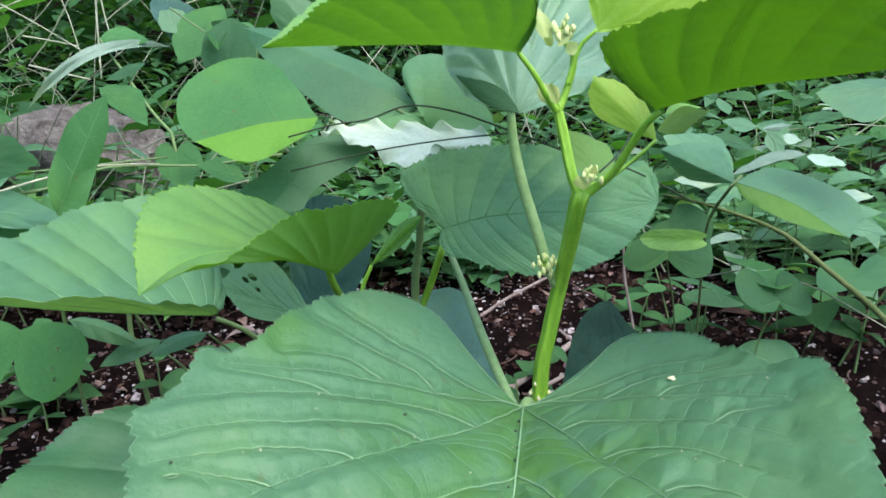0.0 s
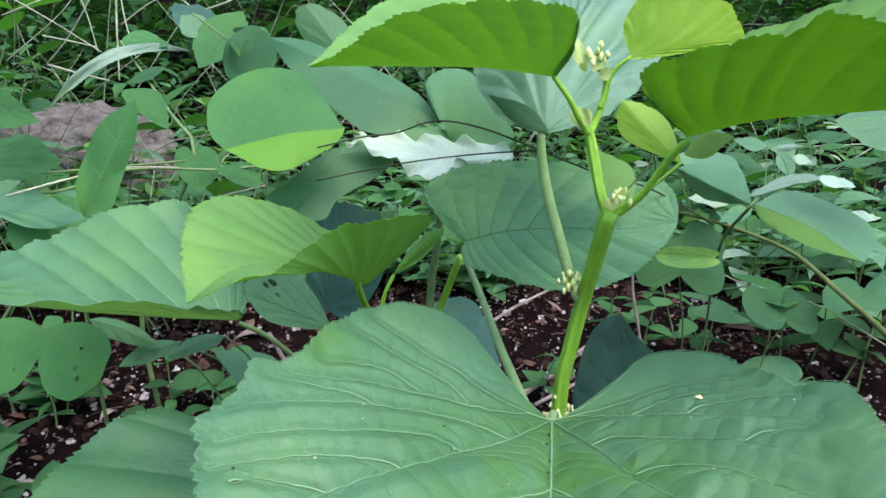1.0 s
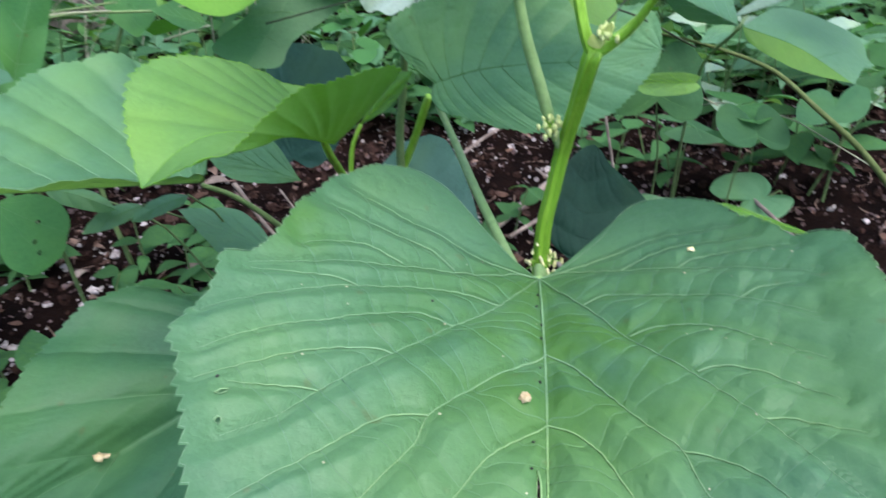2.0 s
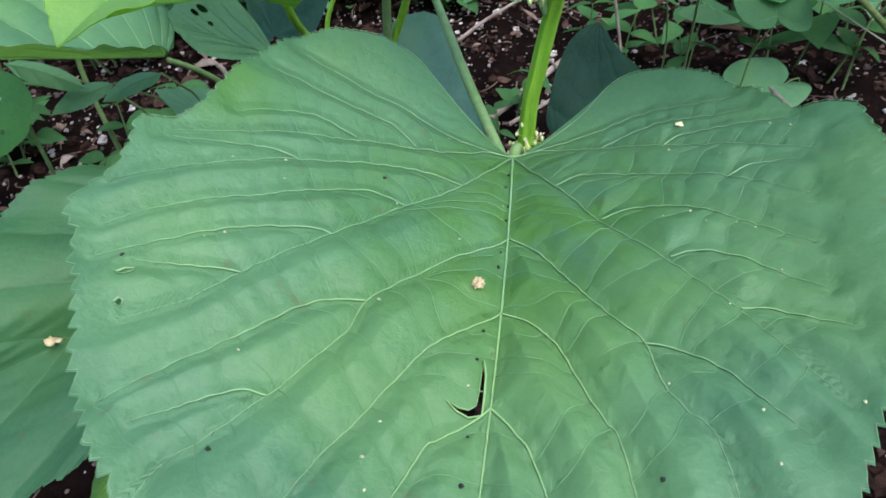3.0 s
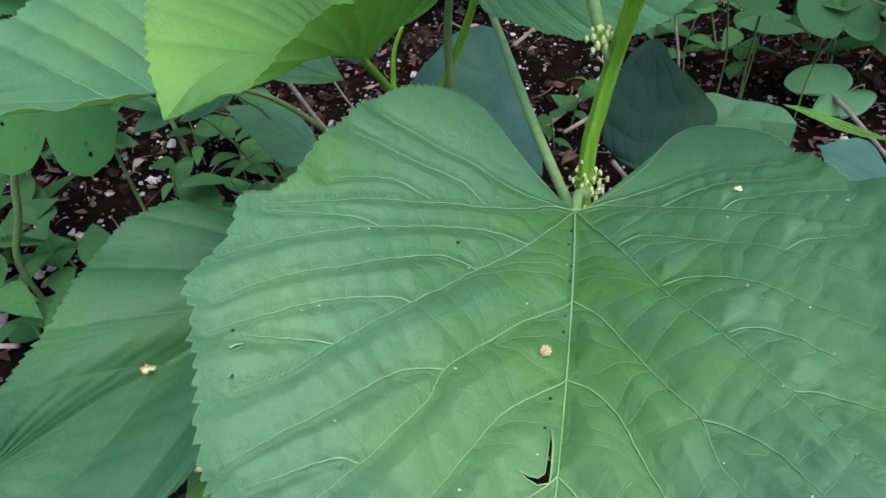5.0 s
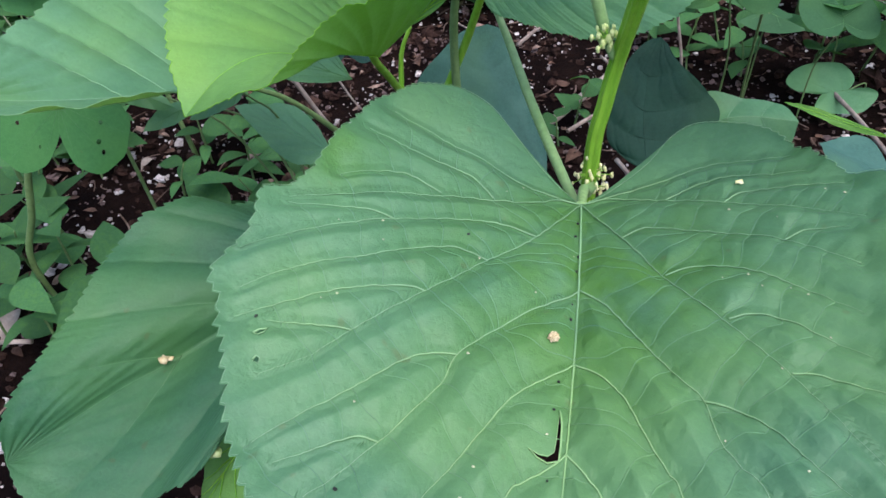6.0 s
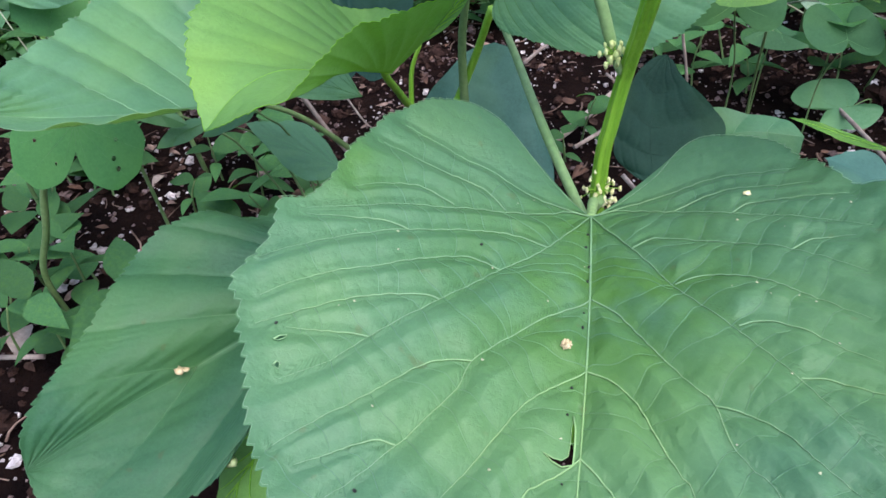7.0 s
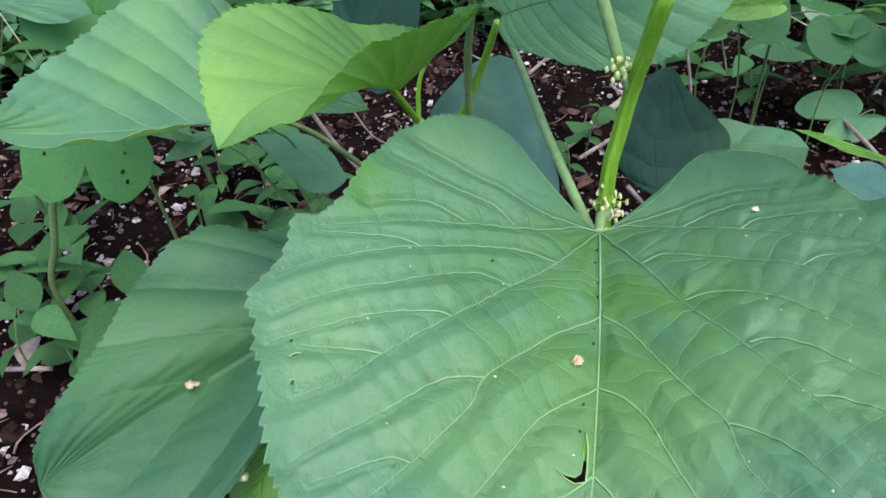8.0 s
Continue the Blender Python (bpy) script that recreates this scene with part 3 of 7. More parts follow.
def lump(centre, r, rng, squash=0.7, seg=6):
    """Vertices and faces of one small uneven pebble or bud."""
    v, f = [], []
    rings = 4
    for i in range(rings + 1):
        a = math.pi * i / rings
        for j in range(seg):
            b = 2 * math.pi * j / seg + i * 0.4
            k = r * rng.uniform(0.6, 1.3)
            v.append((centre[0] + k * math.sin(a) * math.cos(b), centre[1] + k * math.sin(a) * math.sin(b), centre[2] + squash * k * math.cos(a)))
    for i in range(rings):
        for j in range(seg):
            j2 = (j + 1) % seg
            f.append((i * seg + j, i * seg + j2, (i + 1) * seg + j2, (i + 1) * seg + j))
    return v, f


WIDTHS = {}


def small_leaf(base, heading, length, width, tilt, droop, fold, shape=OVATE, n=7):
    """A light leaf for masses: two halves along a drooping midrib."""
    u = np.linspace(0, 1, n)
    key = (len(shape), shape[1], n)
    if key not in WIDTHS:
        half = spline(shape, 40)
        WIDTHS[key] = np.interp(u, half[:, 0], half[:, 1])
    w = WIDTHS[key] * width / 2
    w[0], w[-1] = 0.0, 0.0
    w[1] = max(w[1], width * 0.2)
    ang = tilt - droop * u
    dx = np.r_[0, np.cumsum(np.cos(ang[:-1]))] / (n - 1) * length
    dz = np.r_[0, np.cumsum(np.sin(ang[:-1]))] / (n - 1) * length
    ch, sh = math.cos(heading), math.sin(heading)
    mid = np.stack([base[0] + dx * ch, base[1] + dx * sh, base[2] + dz], 1)
    off = np.stack([-sh * w, ch * w, fold * w], 1)
    off2 = np.stack([sh * w, -ch * w, fold * w], 1)
    v = np.vstack([mid, mid + off, mid + off2])
    f = []
    for i in range(n - 1):
        f.append((i, i + 1, n + i + 1, n + i))
        f.append((i, 2 * n + i, 2 * n + i + 1, i + 1))
    return v, f


class Heap:
    """Gathers many small pieces into one mesh."""
    def __init__(self):
        self.v, self.f, self.k = [], [], 0

    def add(self, vf):
        v, f = vf
        self.v.append(np.asarray(v, float))
        self.f += [tuple(x + self.k for x in g) for g in f]
        self.k += len(v)

    def mesh(self, name, material, smooth=True):
        return mesh_of(name, np.vstack(self.v), self.f, material, smooth)


def place(at, heading=0.0, tilt=0.0, roll=0.0, size=1.0):
    return Matrix.Translation(at) @ Euler((roll, -tilt, heading)).to_matrix().to_4x4() @ Matrix.Scale(size, 4)


HERB_LEAVES = [mesh_of("leaf", *small_leaf((0, 0, 0), 0, 1.0, w, 0.0, d, f, sh, 9), HERB) for w, d, f, sh in ((0.5, 0.5, 0.25, OVATE), (0.62, 0.3, 0.15, OVATE), (0.36, 0.7, 0.3, LANCE))]
ROUND_LEAVES = [mesh_of("leaf", *small_leaf((0, 0, 0), 0, 1.0, w, 0.0, d, f, ROUND, 9), LOBED) for w, d, f in ((0.85, 0.25, 0.12), (0.95, -0.15, 0.18))]


def herb(at, height, size, pairs, rng, lean=(0, 0), meshes=None, group="small herbs on the soil", label="low green herb with opposite oval leaves on soil"):
    """A little herb: a thin stem with pairs of leaves, each its own mesh object."""
    x, y = at
    z = ground_height(x, y)
    ob = thing("herb", (x, y, z), label, "herb", group)
    top = np.array((lean[0] * height, lean[1] * height, height))
    path = spline([(0, 0, -0.01), top * 0.5 + (0.1 * height * rng.uniform(-1, 1), 0, 0), top], 10)
    v, f = tube_arrays(path, (0.0013, 0.0006), 6)
    part("stem", mesh_of("stem", v, f, DULLSTEM), ob)
    turn = rng.uniform(0, 6.28)
    for i in range(pairs):
        s = path[min(9, int(9 * (0.25 + 0.75 * (i + 1) / pairs)))]
        for k in range(2):
            a = turn + i * 1.5 + k * math.pi + rng.uniform(-0.3, 0.3)
            leaf = part("leaf", (meshes or HERB_LEAVES)[rng.integers(0, len(meshes or HERB_LEAVES))], ob)
            leaf.matrix_local = place(s, a, rng.uniform(-0.15, 0.55), rng.uniform(-0.4, 0.4), size * rng.uniform(0.7, 1.15))
    return ob

# ---- ground ----
def ground_height(x, y):
    p = Vector((x * 3.1, y * 3.1, 0.3))
    near = 0.014 * noise.noise(p) + 0.006 * noise.noise(p * 4.3) + 0.0025 * noise.noise(p * 13)
    bank = 0.10 * max(0.0, min(1.0, (y - 1.1) / 1.6)) ** 1.5
    rise = max(0.0, min(1.0, (y - 4.4) / 5.0))
    return near + bank + 2.4 * rise * rise * (3 - 2 * rise)


def ground_line(lo, hi, fine_lo, fine_hi, step):
    mid = np.arange(fine_lo, fine_hi, step)
    g = np.geomspace(step, 1.0, 26)
    return np.r_[fine_lo - (fine_lo - lo) * g[::-1], mid, fine_hi + (hi - fine_hi) * g]


xs, ys = ground_line(-300, 300, -1.2, 1.2, 0.013), ground_line(-300, 300, 0.0, 1.6, 0.013)
gv = [(x, y, ground_height(x, y)) for y in ys for x in xs]
w = len(xs)
gf = [(j * w + i, j * w + i + 1, (j + 1) * w + i + 1, (j + 1) * w + i) for j in range(len(ys) - 1) for i in range(w - 1)]
ground = tagged(new("ground", mesh_of("ground", gv, gf, SOIL)), "dark damp crumbly garden soil with scattered litter", "ground", kind="structure")

rng = np.random.default_rng(5)
crumbs, stones = Heap(), Heap()
for _ in range(4200):
    x, y = rng.uniform(-0.75, 0.75), rng.uniform(0.12, 1.25)
    r = rng.gamma(2.0, 0.0016) + 0.0012
    crumbs.add(lump((x, y, ground_height(x, y) + 0.3 * r), r, rng, 0.8, 5))
for _ in range(3400):
    x, y = rng.normal(-0.08, 0.36), rng.uniform(0.12, 1.0)
    if noise.noise(Vector((x * 9, y * 9, 7))) < -0.05:
        continue
    if abs(x) < 0.1 and y < 0.35:
        continue
    r = rng.gamma(1.3, 0.0009) + 0.0007
    stones.add(lump((x, y, ground_height(x, y) + 0.6 * r), r, rng, rng.uniform(0.3, 0.9), 4))
tagged(new("soil_crumbs", crumbs.mesh("soil_crumbs", CRUMB, False)), "loose dark brown crumbs of soil", "soil", kind="stuff")
grit = Heap()
for _ in range(5200):
    x, y = rng.uniform(-0.6, 0.6), rng.uniform(0.15, 1.0)
    r = rng.gamma(1.4, 0.0008) + 0.0007
    grit.add(lump((x, y, ground_height(x, y) + 0.5 * r), r, rng, rng.uniform(0.3, 0.9), 4))
tagged(new("dull_grit", grit.mesh("dull_grit", GRIT, False)), "dull pinkish-grey grit mixed into the soil", "grit", kind="stuff")
tagged(new("pale_grit", stones.mesh("pale_grit", STONE, False)), "small whitish stones and shell bits in the soil", "grit", kind="stuff")

# dry leaves and bark scraps
litter = Heap()
for _ in range(900):
    x, y = rng.uniform(-0.7, 0.7), rng.uniform(0.15, 1.2)
    s = rng.gamma(1.6, 0.005) + 0.004
    litter.add(small_leaf((x, y, ground_height(x, y) + rng.uniform(0.001, 0.006)), rng.uniform(0, 6.28), s, s * rng.uniform(0.3, 0.7), rng.uniform(-0.1, 0.5), rng.uniform(-0.8, 0.9), rng.uniform(-0.3, 0.9), n=6))
tagged(new("leaf_litter", litter.mesh("leaf_litter", LITTER)), "curled brown dead leaves and bark scraps on soil", "leaf litter", kind="stuff")
fibres = Heap()
for _ in range(900):
    x, y = rng.uniform(-0.7, 0.7), rng.uniform(0.2, 1.1)
    if abs(x) < 0.12 and y < 0.42:
        continue
    a, s = rng.uniform(0, 6.28), rng.gamma(2.0, 0.007) + 0.006
    z = ground_height(x, y) + rng.uniform(0.001, 0.006)
    d = np.array((math.cos(a) * s, math.sin(a) * s, rng.uniform(-0.1, 0.35) * s))
    p0 = np.array((x, y, z))
    r = rng.uniform(0.0004, 0.0011)
    fibres.add(tube_arrays(spline([p0, p0 + d * 0.5 + rng.normal(0, 0.12, 3) * s * (1, 1, 0.3), p0 + d], 5), (r, 0.6 * r), 4))
tagged(new("plant_debris", fibres.mesh("plant_debris", DEBRIS)), "short dry brown stalks and bark fibres on soil", "debris", kind="stuff")
flakes = Heap()
for _ in range(300):
    x, y = rng.uniform(-0.6, 0.6), rng.uniform(0.2, 1.0)
    if abs(x) < 0.12 and y < 0.42:
        continue
    s = rng.gamma(2.0, 0.0028) + 0.004
    flakes.add(small_leaf((x, y, ground_height(x, y) + rng.uniform(0.003, 0.008)), rng.uniform(0, 6.28), s, s * rng.uniform(0.4, 0.8), rng.uniform(-0.1, 0.4), rng.uniform(-0.8, 0.9), rng.uniform(-0.3, 0.9), n=6))
tagged(new("dry_leaf_scraps", flakes.mesh("dry_leaf_scraps", DEBRIS)), "greyish-brown scraps of dry leaf on soil", "leaf litter", kind="stuff")
HERO_SLIT = [
    [(0.5138, 0.0078), (0.5343, -0.0010), (0.5643, -0.0030), (0.5816, -0.0019), (0.5898, 0.0277), (0.5896, 0.0554), (0.5844, 0.0811), (0.5852, 0.0530), (0.5820, 0.0289), (0.5738, 0.0130), (0.5575, 0.0104), (0.5358, 0.0100)],
    [(0.5736, 0.8332), (0.5648, 0.8257), (0.5591, 0.8075), (0.5660, 0.8103), (0.5727, 0.8210)],
    [(0.6049, 0.8112), (0.5982, 0.8071), (0.5987, 0.7973), (0.6049, 0.7987)],
]

def hole(u, v, a, b):
    """A small bite through a blade, as an outline."""
    return [(u + a * math.cos(k), v + b * math.sin(k)) for k in np.linspace(0, 6.283, 10)[:-1]]


HOLES_A = [hole(0.62, 0.42, 0.05, 0.07), hole(0.70, 0.30, 0.035, 0.06), hole(0.58, 0.20, 0.025, 0.04)]
HOLES_B = [hole(0.30, 0.62, 0.035, 0.03), hole(0.55, -0.55, 0.04, 0.035), hole(0.28, -0.58, 0.03, 0.03), hole(0.70, -0.62, 0.04, 0.03), hole(0.62, 0.30, 0.03, 0.02)]


# ---- the flowering plant with large toothed heart-shaped leaves ----
main_plant = thing("flowering_plant", (0.045, 0.280, 0.0), "tall green herb with large toothed heart-shaped leaves, standing in soil", "plant")

stalk("stem", [(0.040, 0.283, 0.000), (0.042, 0.283, 0.100), (0.045, 0.281, 0.197), (0.049, 0.281, 0.224), (0.053, 0.280, 0.245), (0.055, 0.269, 0.267), (0.056, 0.258, 0.286), (0.057, 0.256, 0.291)], (0.0038, 0.0035, 0.0031, 0.0032, 0.0031, 0.0029, 0.0028, 0.0030), STEM, main_plant, 40, 0.20, 5, 70, "ribbed yellow-green stem")
stalk("stem", [(0.056, 0.257, 0.289), (0.053, 0.258, 0.298), (0.051, 0.260, 0.309), (0.049, 0.261, 0.318), (0.048, 0.261, 0.322)], (0.0022, 0.0019, 0.0018, 0.0018, 0.0016), STEM, main_plant, 30, 0.12, 5, 30)
stalk("stem", [(0.049, 0.261, 0.319), (0.052, 0.262, 0.326), (0.054, 0.262, 0.333), (0.054, 0.262, 0.339), (0.050, 0.262, 0.343)], (0.0015, 0.0013, 0.0012, 0.0012, 0.0009), STEM, main_plant, 20, 0.08, 5, 20)
HERO_LEFT = [(0, 0), (-0.03, 0.09), (-0.07, 0.20), (-0.125, 0.32), (-0.172, 0.43), (-0.185, 0.52), (-0.172, 0.61), (-0.13, 0.695), (-0.06, 0.785), (0.0, 0.842), (0.08, 0.865), (0.17, 0.880), (0.25, 0.892), (0.305, 0.94), (0.352, 1.018),
             (0.39, 1.005), (0.43, 0.995), (0.47, 1.008), (0.523, 1.0), (0.545, 0.955), (0.58, 0.93), (0.61, 0.89), (0.65, 0.855), (0.69, 0.80), (0.74, 0.68), (0.86, 0.40), (1.0, 0)]
HERO_RIGHT = [(0, 0), (-0.02, 0.075), (-0.055, 0.18), (-0.09, 0.27), (-0.145, 0.355), (-0.165, 0.44), (-0.145, 0.54), (-0.10, 0.635), (-0.045, 0.715), (0.02, 0.79), (0.10, 0.87), (0.135, 0.945), (0.165, 1.0), (0.21, 1.012), (0.27, 1.032),
              (0.38, 1.02), (0.50, 0.96), (0.65, 0.79), (0.79, 0.55), (0.91, 0.26), (1.0, 0)]
VEINS_LEFT_SIDE = [
    [(0, 0), (0.158, 0.155), (0.273, 0.299), (0.395, 0.457), (0.508, 0.614), (0.565, 0.691), (0.614, 0.791)],
    [(0.158, 0.155), (0.163, 0.294), (0.205, 0.43), (0.272, 0.622), (0.352, 0.804), (0.452, 0.981)],
    [(0.272, 0.622), (0.28, 0.717), (0.301, 0.801), (0.338, 0.927)],
    [(0.273, 0.299), (0.276, 0.403), (0.3, 0.491), (0.37, 0.645), (0.435, 0.801), (0.51, 0.93)],
    [(0.395, 0.457), (0.398, 0.501), (0.428, 0.61), (0.471, 0.724), (0.553, 0.909)],
    [(0.508, 0.614), (0.518, 0.691), (0.531, 0.764)],
]
VEINS_LEFT_LOBE = [
    [(0, 0), (0.009, 0.095), (0.059, 0.206), (0.129, 0.414), (0.225, 0.688), (0.289, 0.848), (0.326, 0.935)],
    [(0.155, 0.513), (0.148, 0.603), (0.164, 0.68), (0.225, 0.83)],
    [(0.095, 0.336), (0.059, 0.438), (0.071, 0.593), (0.076, 0.715)],
    [(0, 0), (0.001, 0.242), (-0.015, 0.391), (-0.014, 0.512), (-0.014, 0.656)],
]
VEINS_LEFT_TIP = [
    [(0.268, -0.021), (0.325, 0.097), (0.398, 0.212), (0.479, 0.318), (0.526, 0.339), (0.584, 0.396), (0.639, 0.459), (0.701, 0.538), (0.739, 0.597), (0.8, 0.62)],
    [(0.479, 0.318), (0.491, 0.389), (0.522, 0.459), (0.581, 0.554), (0.645, 0.666), (0.694, 0.745)],
    [(0.639, 0.459), (0.644, 0.517), (0.679, 0.609), (0.706, 0.678)],
    [(0.425, -0.021), (0.468, 0.072), (0.515, 0.147), (0.577, 0.21), (0.633, 0.266), (0.692, 0.329), (0.84, 0.44)],
    [(0.572, -0.021), (0.6, 0.034), (0.626, 0.089), (0.654, 0.126), (0.82, 0.24), (0.92, 0.24)],
]
VEINS_RIGHT_SIDE = [
    [(0, 0), (0.143, -0.173), (0.254, -0.299), (0.351, -0.431), (0.452, -0.583), (0.512, -0.669), (0.555, -0.727)],
    [(0.133, -0.163), (0.114, -0.236), (0.126, -0.313), (0.167, -0.473), (0.226, -0.667), (0.302, -0.841)],
    [(0.226, -0.667), (0.216, -0.725), (0.221, -0.787)],
    [(0.252, -0.305), (0.245, -0.384), (0.255, -0.468), (0.294, -0.604), (0.385, -0.814)],
    [(0.37, -0.473), (0.365, -0.536), (0.381, -0.62), (0.419, -0.719)],
    [(0.469, -0.612), (0.472, -0.672), (0.491, -0.756)],
]
VEINS_RIGHT_LOBE = [
    [(0, 0), (-0.011, -0.116), (0.03, -0.306), (0.088, -0.511), (0.148, -0.703), (0.211, -0.895)],
    [(0.035, -0.327), (0.013, -0.431), (0.015, -0.55), (0.042, -0.672)],
    [(0.09, -0.52), (0.076, -0.588), (0.1, -0.74)],
    [(0, 0), (-0.02, -0.137), (-0.031, -0.272), (-0.04, -0.421), (-0.035, -0.521), (-0.013, -0.644)],
]
VEINS_RIGHT_TIP = [
    [(0.268, -0.021), (0.303, -0.11), (0.406, -0.245), (0.467, -0.331), (0.497, -0.386), (0.552, -0.418), (0.59, -0.464), (0.632, -0.522), (0.8, -0.58)],
    [(0.499, -0.386), (0.515, -0.467), (0.546, -0.554), (0.584, -0.617), (0.626, -0.698)],
    [(0.425, -0.021), (0.444, -0.096), (0.482, -0.168), (0.547, -0.234), (0.595, -0.289), (0.63, -0.325), (0.85, -0.42)],
    [(0.572, -0.021), (0.60, -0.08), (0.64, -0.135), (0.76, -0.22), (0.92, -0.26)],
]
blade(main_plant, (0.029, 0.207, 0.232), (-0.004, 0.040, 0.238), (-0.052, 0.184, 0.273), (0.096, 0.154, 0.261), HERO_LEFT, HERO_RIGHT, TINTED, VEIN, "own", 96, 0.015, 0.25, 0.0475, (-0.05, -0.05), (-0.63, -0.9), 0.002, 5.0, 0.025, 420, 130, 0.00037, 3, "broad mid-green heart-shaped leaf with a torn slit", "leaf_blade", HERO_SLIT, VEINS_LEFT_SIDE + VEINS_LEFT_LOBE + VEINS_LEFT_TIP + VEINS_RIGHT_SIDE + VEINS_RIGHT_LOBE + VEINS_RIGHT_TIP, 0.034, 0.005, crease=1.1, sway=0.022)
stalk("petiole", [(0.046, 0.281, 0.186), (0.040, 0.262, 0.196), (0.034, 0.232, 0.220), (0.029, 0.2075, 0.2315)], (0.0026, 0.0022, 0.0020, 0.0016), PETIOLE, main_plant)
lofted(main_plant, [(0.0352, 0.255, 0.3395), (0.0102, 0.25, 0.3432), (-0.0202, 0.245, 0.3446), (-0.0485, 0.24, 0.3453)],
       [(0.0352, 0.255, 0.3395), (0.0353, 0.285, 0.3497), (0.028, 0.31, 0.3716), (0.0004, 0.315, 0.3767), (-0.0227, 0.305, 0.3696), (-0.0351, 0.288, 0.3612), (-0.0428, 0.262, 0.3524), (-0.0485, 0.24, 0.3453)],
       [(0.0352, 0.255, 0.3395), (0.034, 0.25, 0.3445), (0.0377, 0.236, 0.3524), (0.0342, 0.222, 0.3614), (0.0188, 0.212, 0.3636), (0.0058, 0.207, 0.3632), (-0.0113, 0.207, 0.3613), (-0.0247, 0.216, 0.3568), (-0.0344, 0.226, 0.3507), (-0.0428, 0.234, 0.3469), (-0.0485, 0.24, 0.3453)],
       material=YOUNG, vein=None, veins=11, pleat=0.0014, start=0.6, teeth=46, tooth=0.0016, seed=11, label='bright yellow-green leaf folded along its midrib')
stalk("petiole", [(0.048, 0.260, 0.319), (0.044, 0.258, 0.325), (0.040, 0.256, 0.332), (0.034, 0.255, 0.340)], (0.0013, 0.0011, 0.001, 0.0009), STEM, main_plant)
lofted(main_plant, [(0.0743, 0.232, 0.3213), (0.0932, 0.22, 0.3279), (0.1104, 0.205, 0.3314), (0.1242, 0.197, 0.3336), (0.1369, 0.19, 0.337)],
       [(0.0743, 0.232, 0.3213), (0.0933, 0.27, 0.3349), (0.1061, 0.29, 0.3463), (0.1185, 0.3, 0.3528), (0.1362, 0.3, 0.3573), (0.1507, 0.295, 0.3636), (0.1556, 0.27, 0.3636), (0.1567, 0.245, 0.3556), (0.1451, 0.21, 0.3447), (0.1369, 0.19, 0.337)],
       [(0.0743, 0.232, 0.3213), (0.0701, 0.226, 0.3293), (0.0567, 0.216, 0.3368), (0.0514, 0.206, 0.3434), (0.056, 0.2, 0.3473), (0.07, 0.19, 0.3517), (0.0846, 0.185, 0.3542), (0.0877, 0.18, 0.3585), (0.0965, 0.177, 0.3566), (0.1097, 0.18, 0.3532), (0.1242, 0.185, 0.3461), (0.1369, 0.19, 0.337)],
       material=UNDER, vein=None, veins=11, pleat=0.0018, start=0.6, teeth=46, tooth=0.0016, seed=12, label='bright green leaf seen from beneath')
stalk("petiole", [(0.057, 0.256, 0.289), (0.061, 0.254, 0.292), (0.066, 0.248, 0.299), (0.070, 0.240, 0.310), (0.072, 0.235, 0.316), (0.075, 0.230, 0.321)], (0.0018, 0.0015, 0.0014, 0.0013, 0.0013, 0.001), STEM, main_plant)
blade(main_plant, (0.062, 0.260, 0.346), (0.098, 0.250, 0.352), (0.070, 0.258, 0.368), (0.079, 0.250, 0.347), shape=EVEN, material=YELLOW, vein=None, teeth=42, tooth=0.02, n=70, m=14, vein_width=0.0005, seed=13, quilt=0.045, at=(0.25, 0.4), label='pleated young yellow leaf')
stalk("petiole", [(0.052, 0.261, 0.328), (0.056, 0.261, 0.340), (0.062, 0.260, 0.346)], (0.001, 0.0008, 0.0007), STEM, main_plant)
blade(main_plant, (0.037, 0.290, 0.315), (0.078, 0.400, 0.403), (0.012, 0.360, 0.364), (0.109, 0.350, 0.362), shape=EVEN, material=PALEBLUE, vein=VEIN, teeth=42, tooth=0.02, n=130, m=22, vein_width=0.00025, seed=14, quilt=0.03, bend=0.05, label='pale bluish-green quilted leaf')
stalk("petiole", [(0.051, 0.279, 0.246), (0.048, 0.281, 0.254), (0.044, 0.284, 0.269), (0.039, 0.287, 0.287), (0.036, 0.289, 0.303), (0.035, 0.290, 0.316)], (0.0016, 0.0024, 0.0024, 0.0023, 0.0021, 0.0016), PETIOLE, main_plant)
lofted(main_plant, [(0.0062, 0.362, 0.2487), (0.0288, 0.355, 0.2559), (0.0568, 0.348, 0.2588), (0.0834, 0.34, 0.2602), (0.1088, 0.333, 0.2654)],
       [(0.0062, 0.362, 0.2487), (0.0016, 0.366, 0.2586), (-0.0091, 0.368, 0.2645), (-0.0149, 0.373, 0.2742), (-0.0042, 0.38, 0.2815), (0.016, 0.386, 0.2859), (0.0471, 0.387, 0.2867), (0.0767, 0.38, 0.2834), (0.0959, 0.37, 0.2774), (0.1076, 0.36, 0.2799), (0.1111, 0.345, 0.2743), (0.1088, 0.333, 0.2654)],
       [(0.0062, 0.362, 0.2487), (0.0044, 0.355, 0.2437), (0.0078, 0.345, 0.2408), (0.0164, 0.335, 0.2401), (0.0365, 0.32, 0.2383), (0.0515, 0.313, 0.2378), (0.0667, 0.31, 0.2406), (0.0826, 0.312, 0.246), (0.0943, 0.318, 0.2532), (0.1034, 0.325, 0.2598), (0.1088, 0.333, 0.2654)],
       material=FORWARD, vein=VEIN_SOFT, veins=11, pleat=0.0034, start=0.6, teeth=50, tooth=0.0015, seed=15, label='mid-green pleated leaf facing forward')
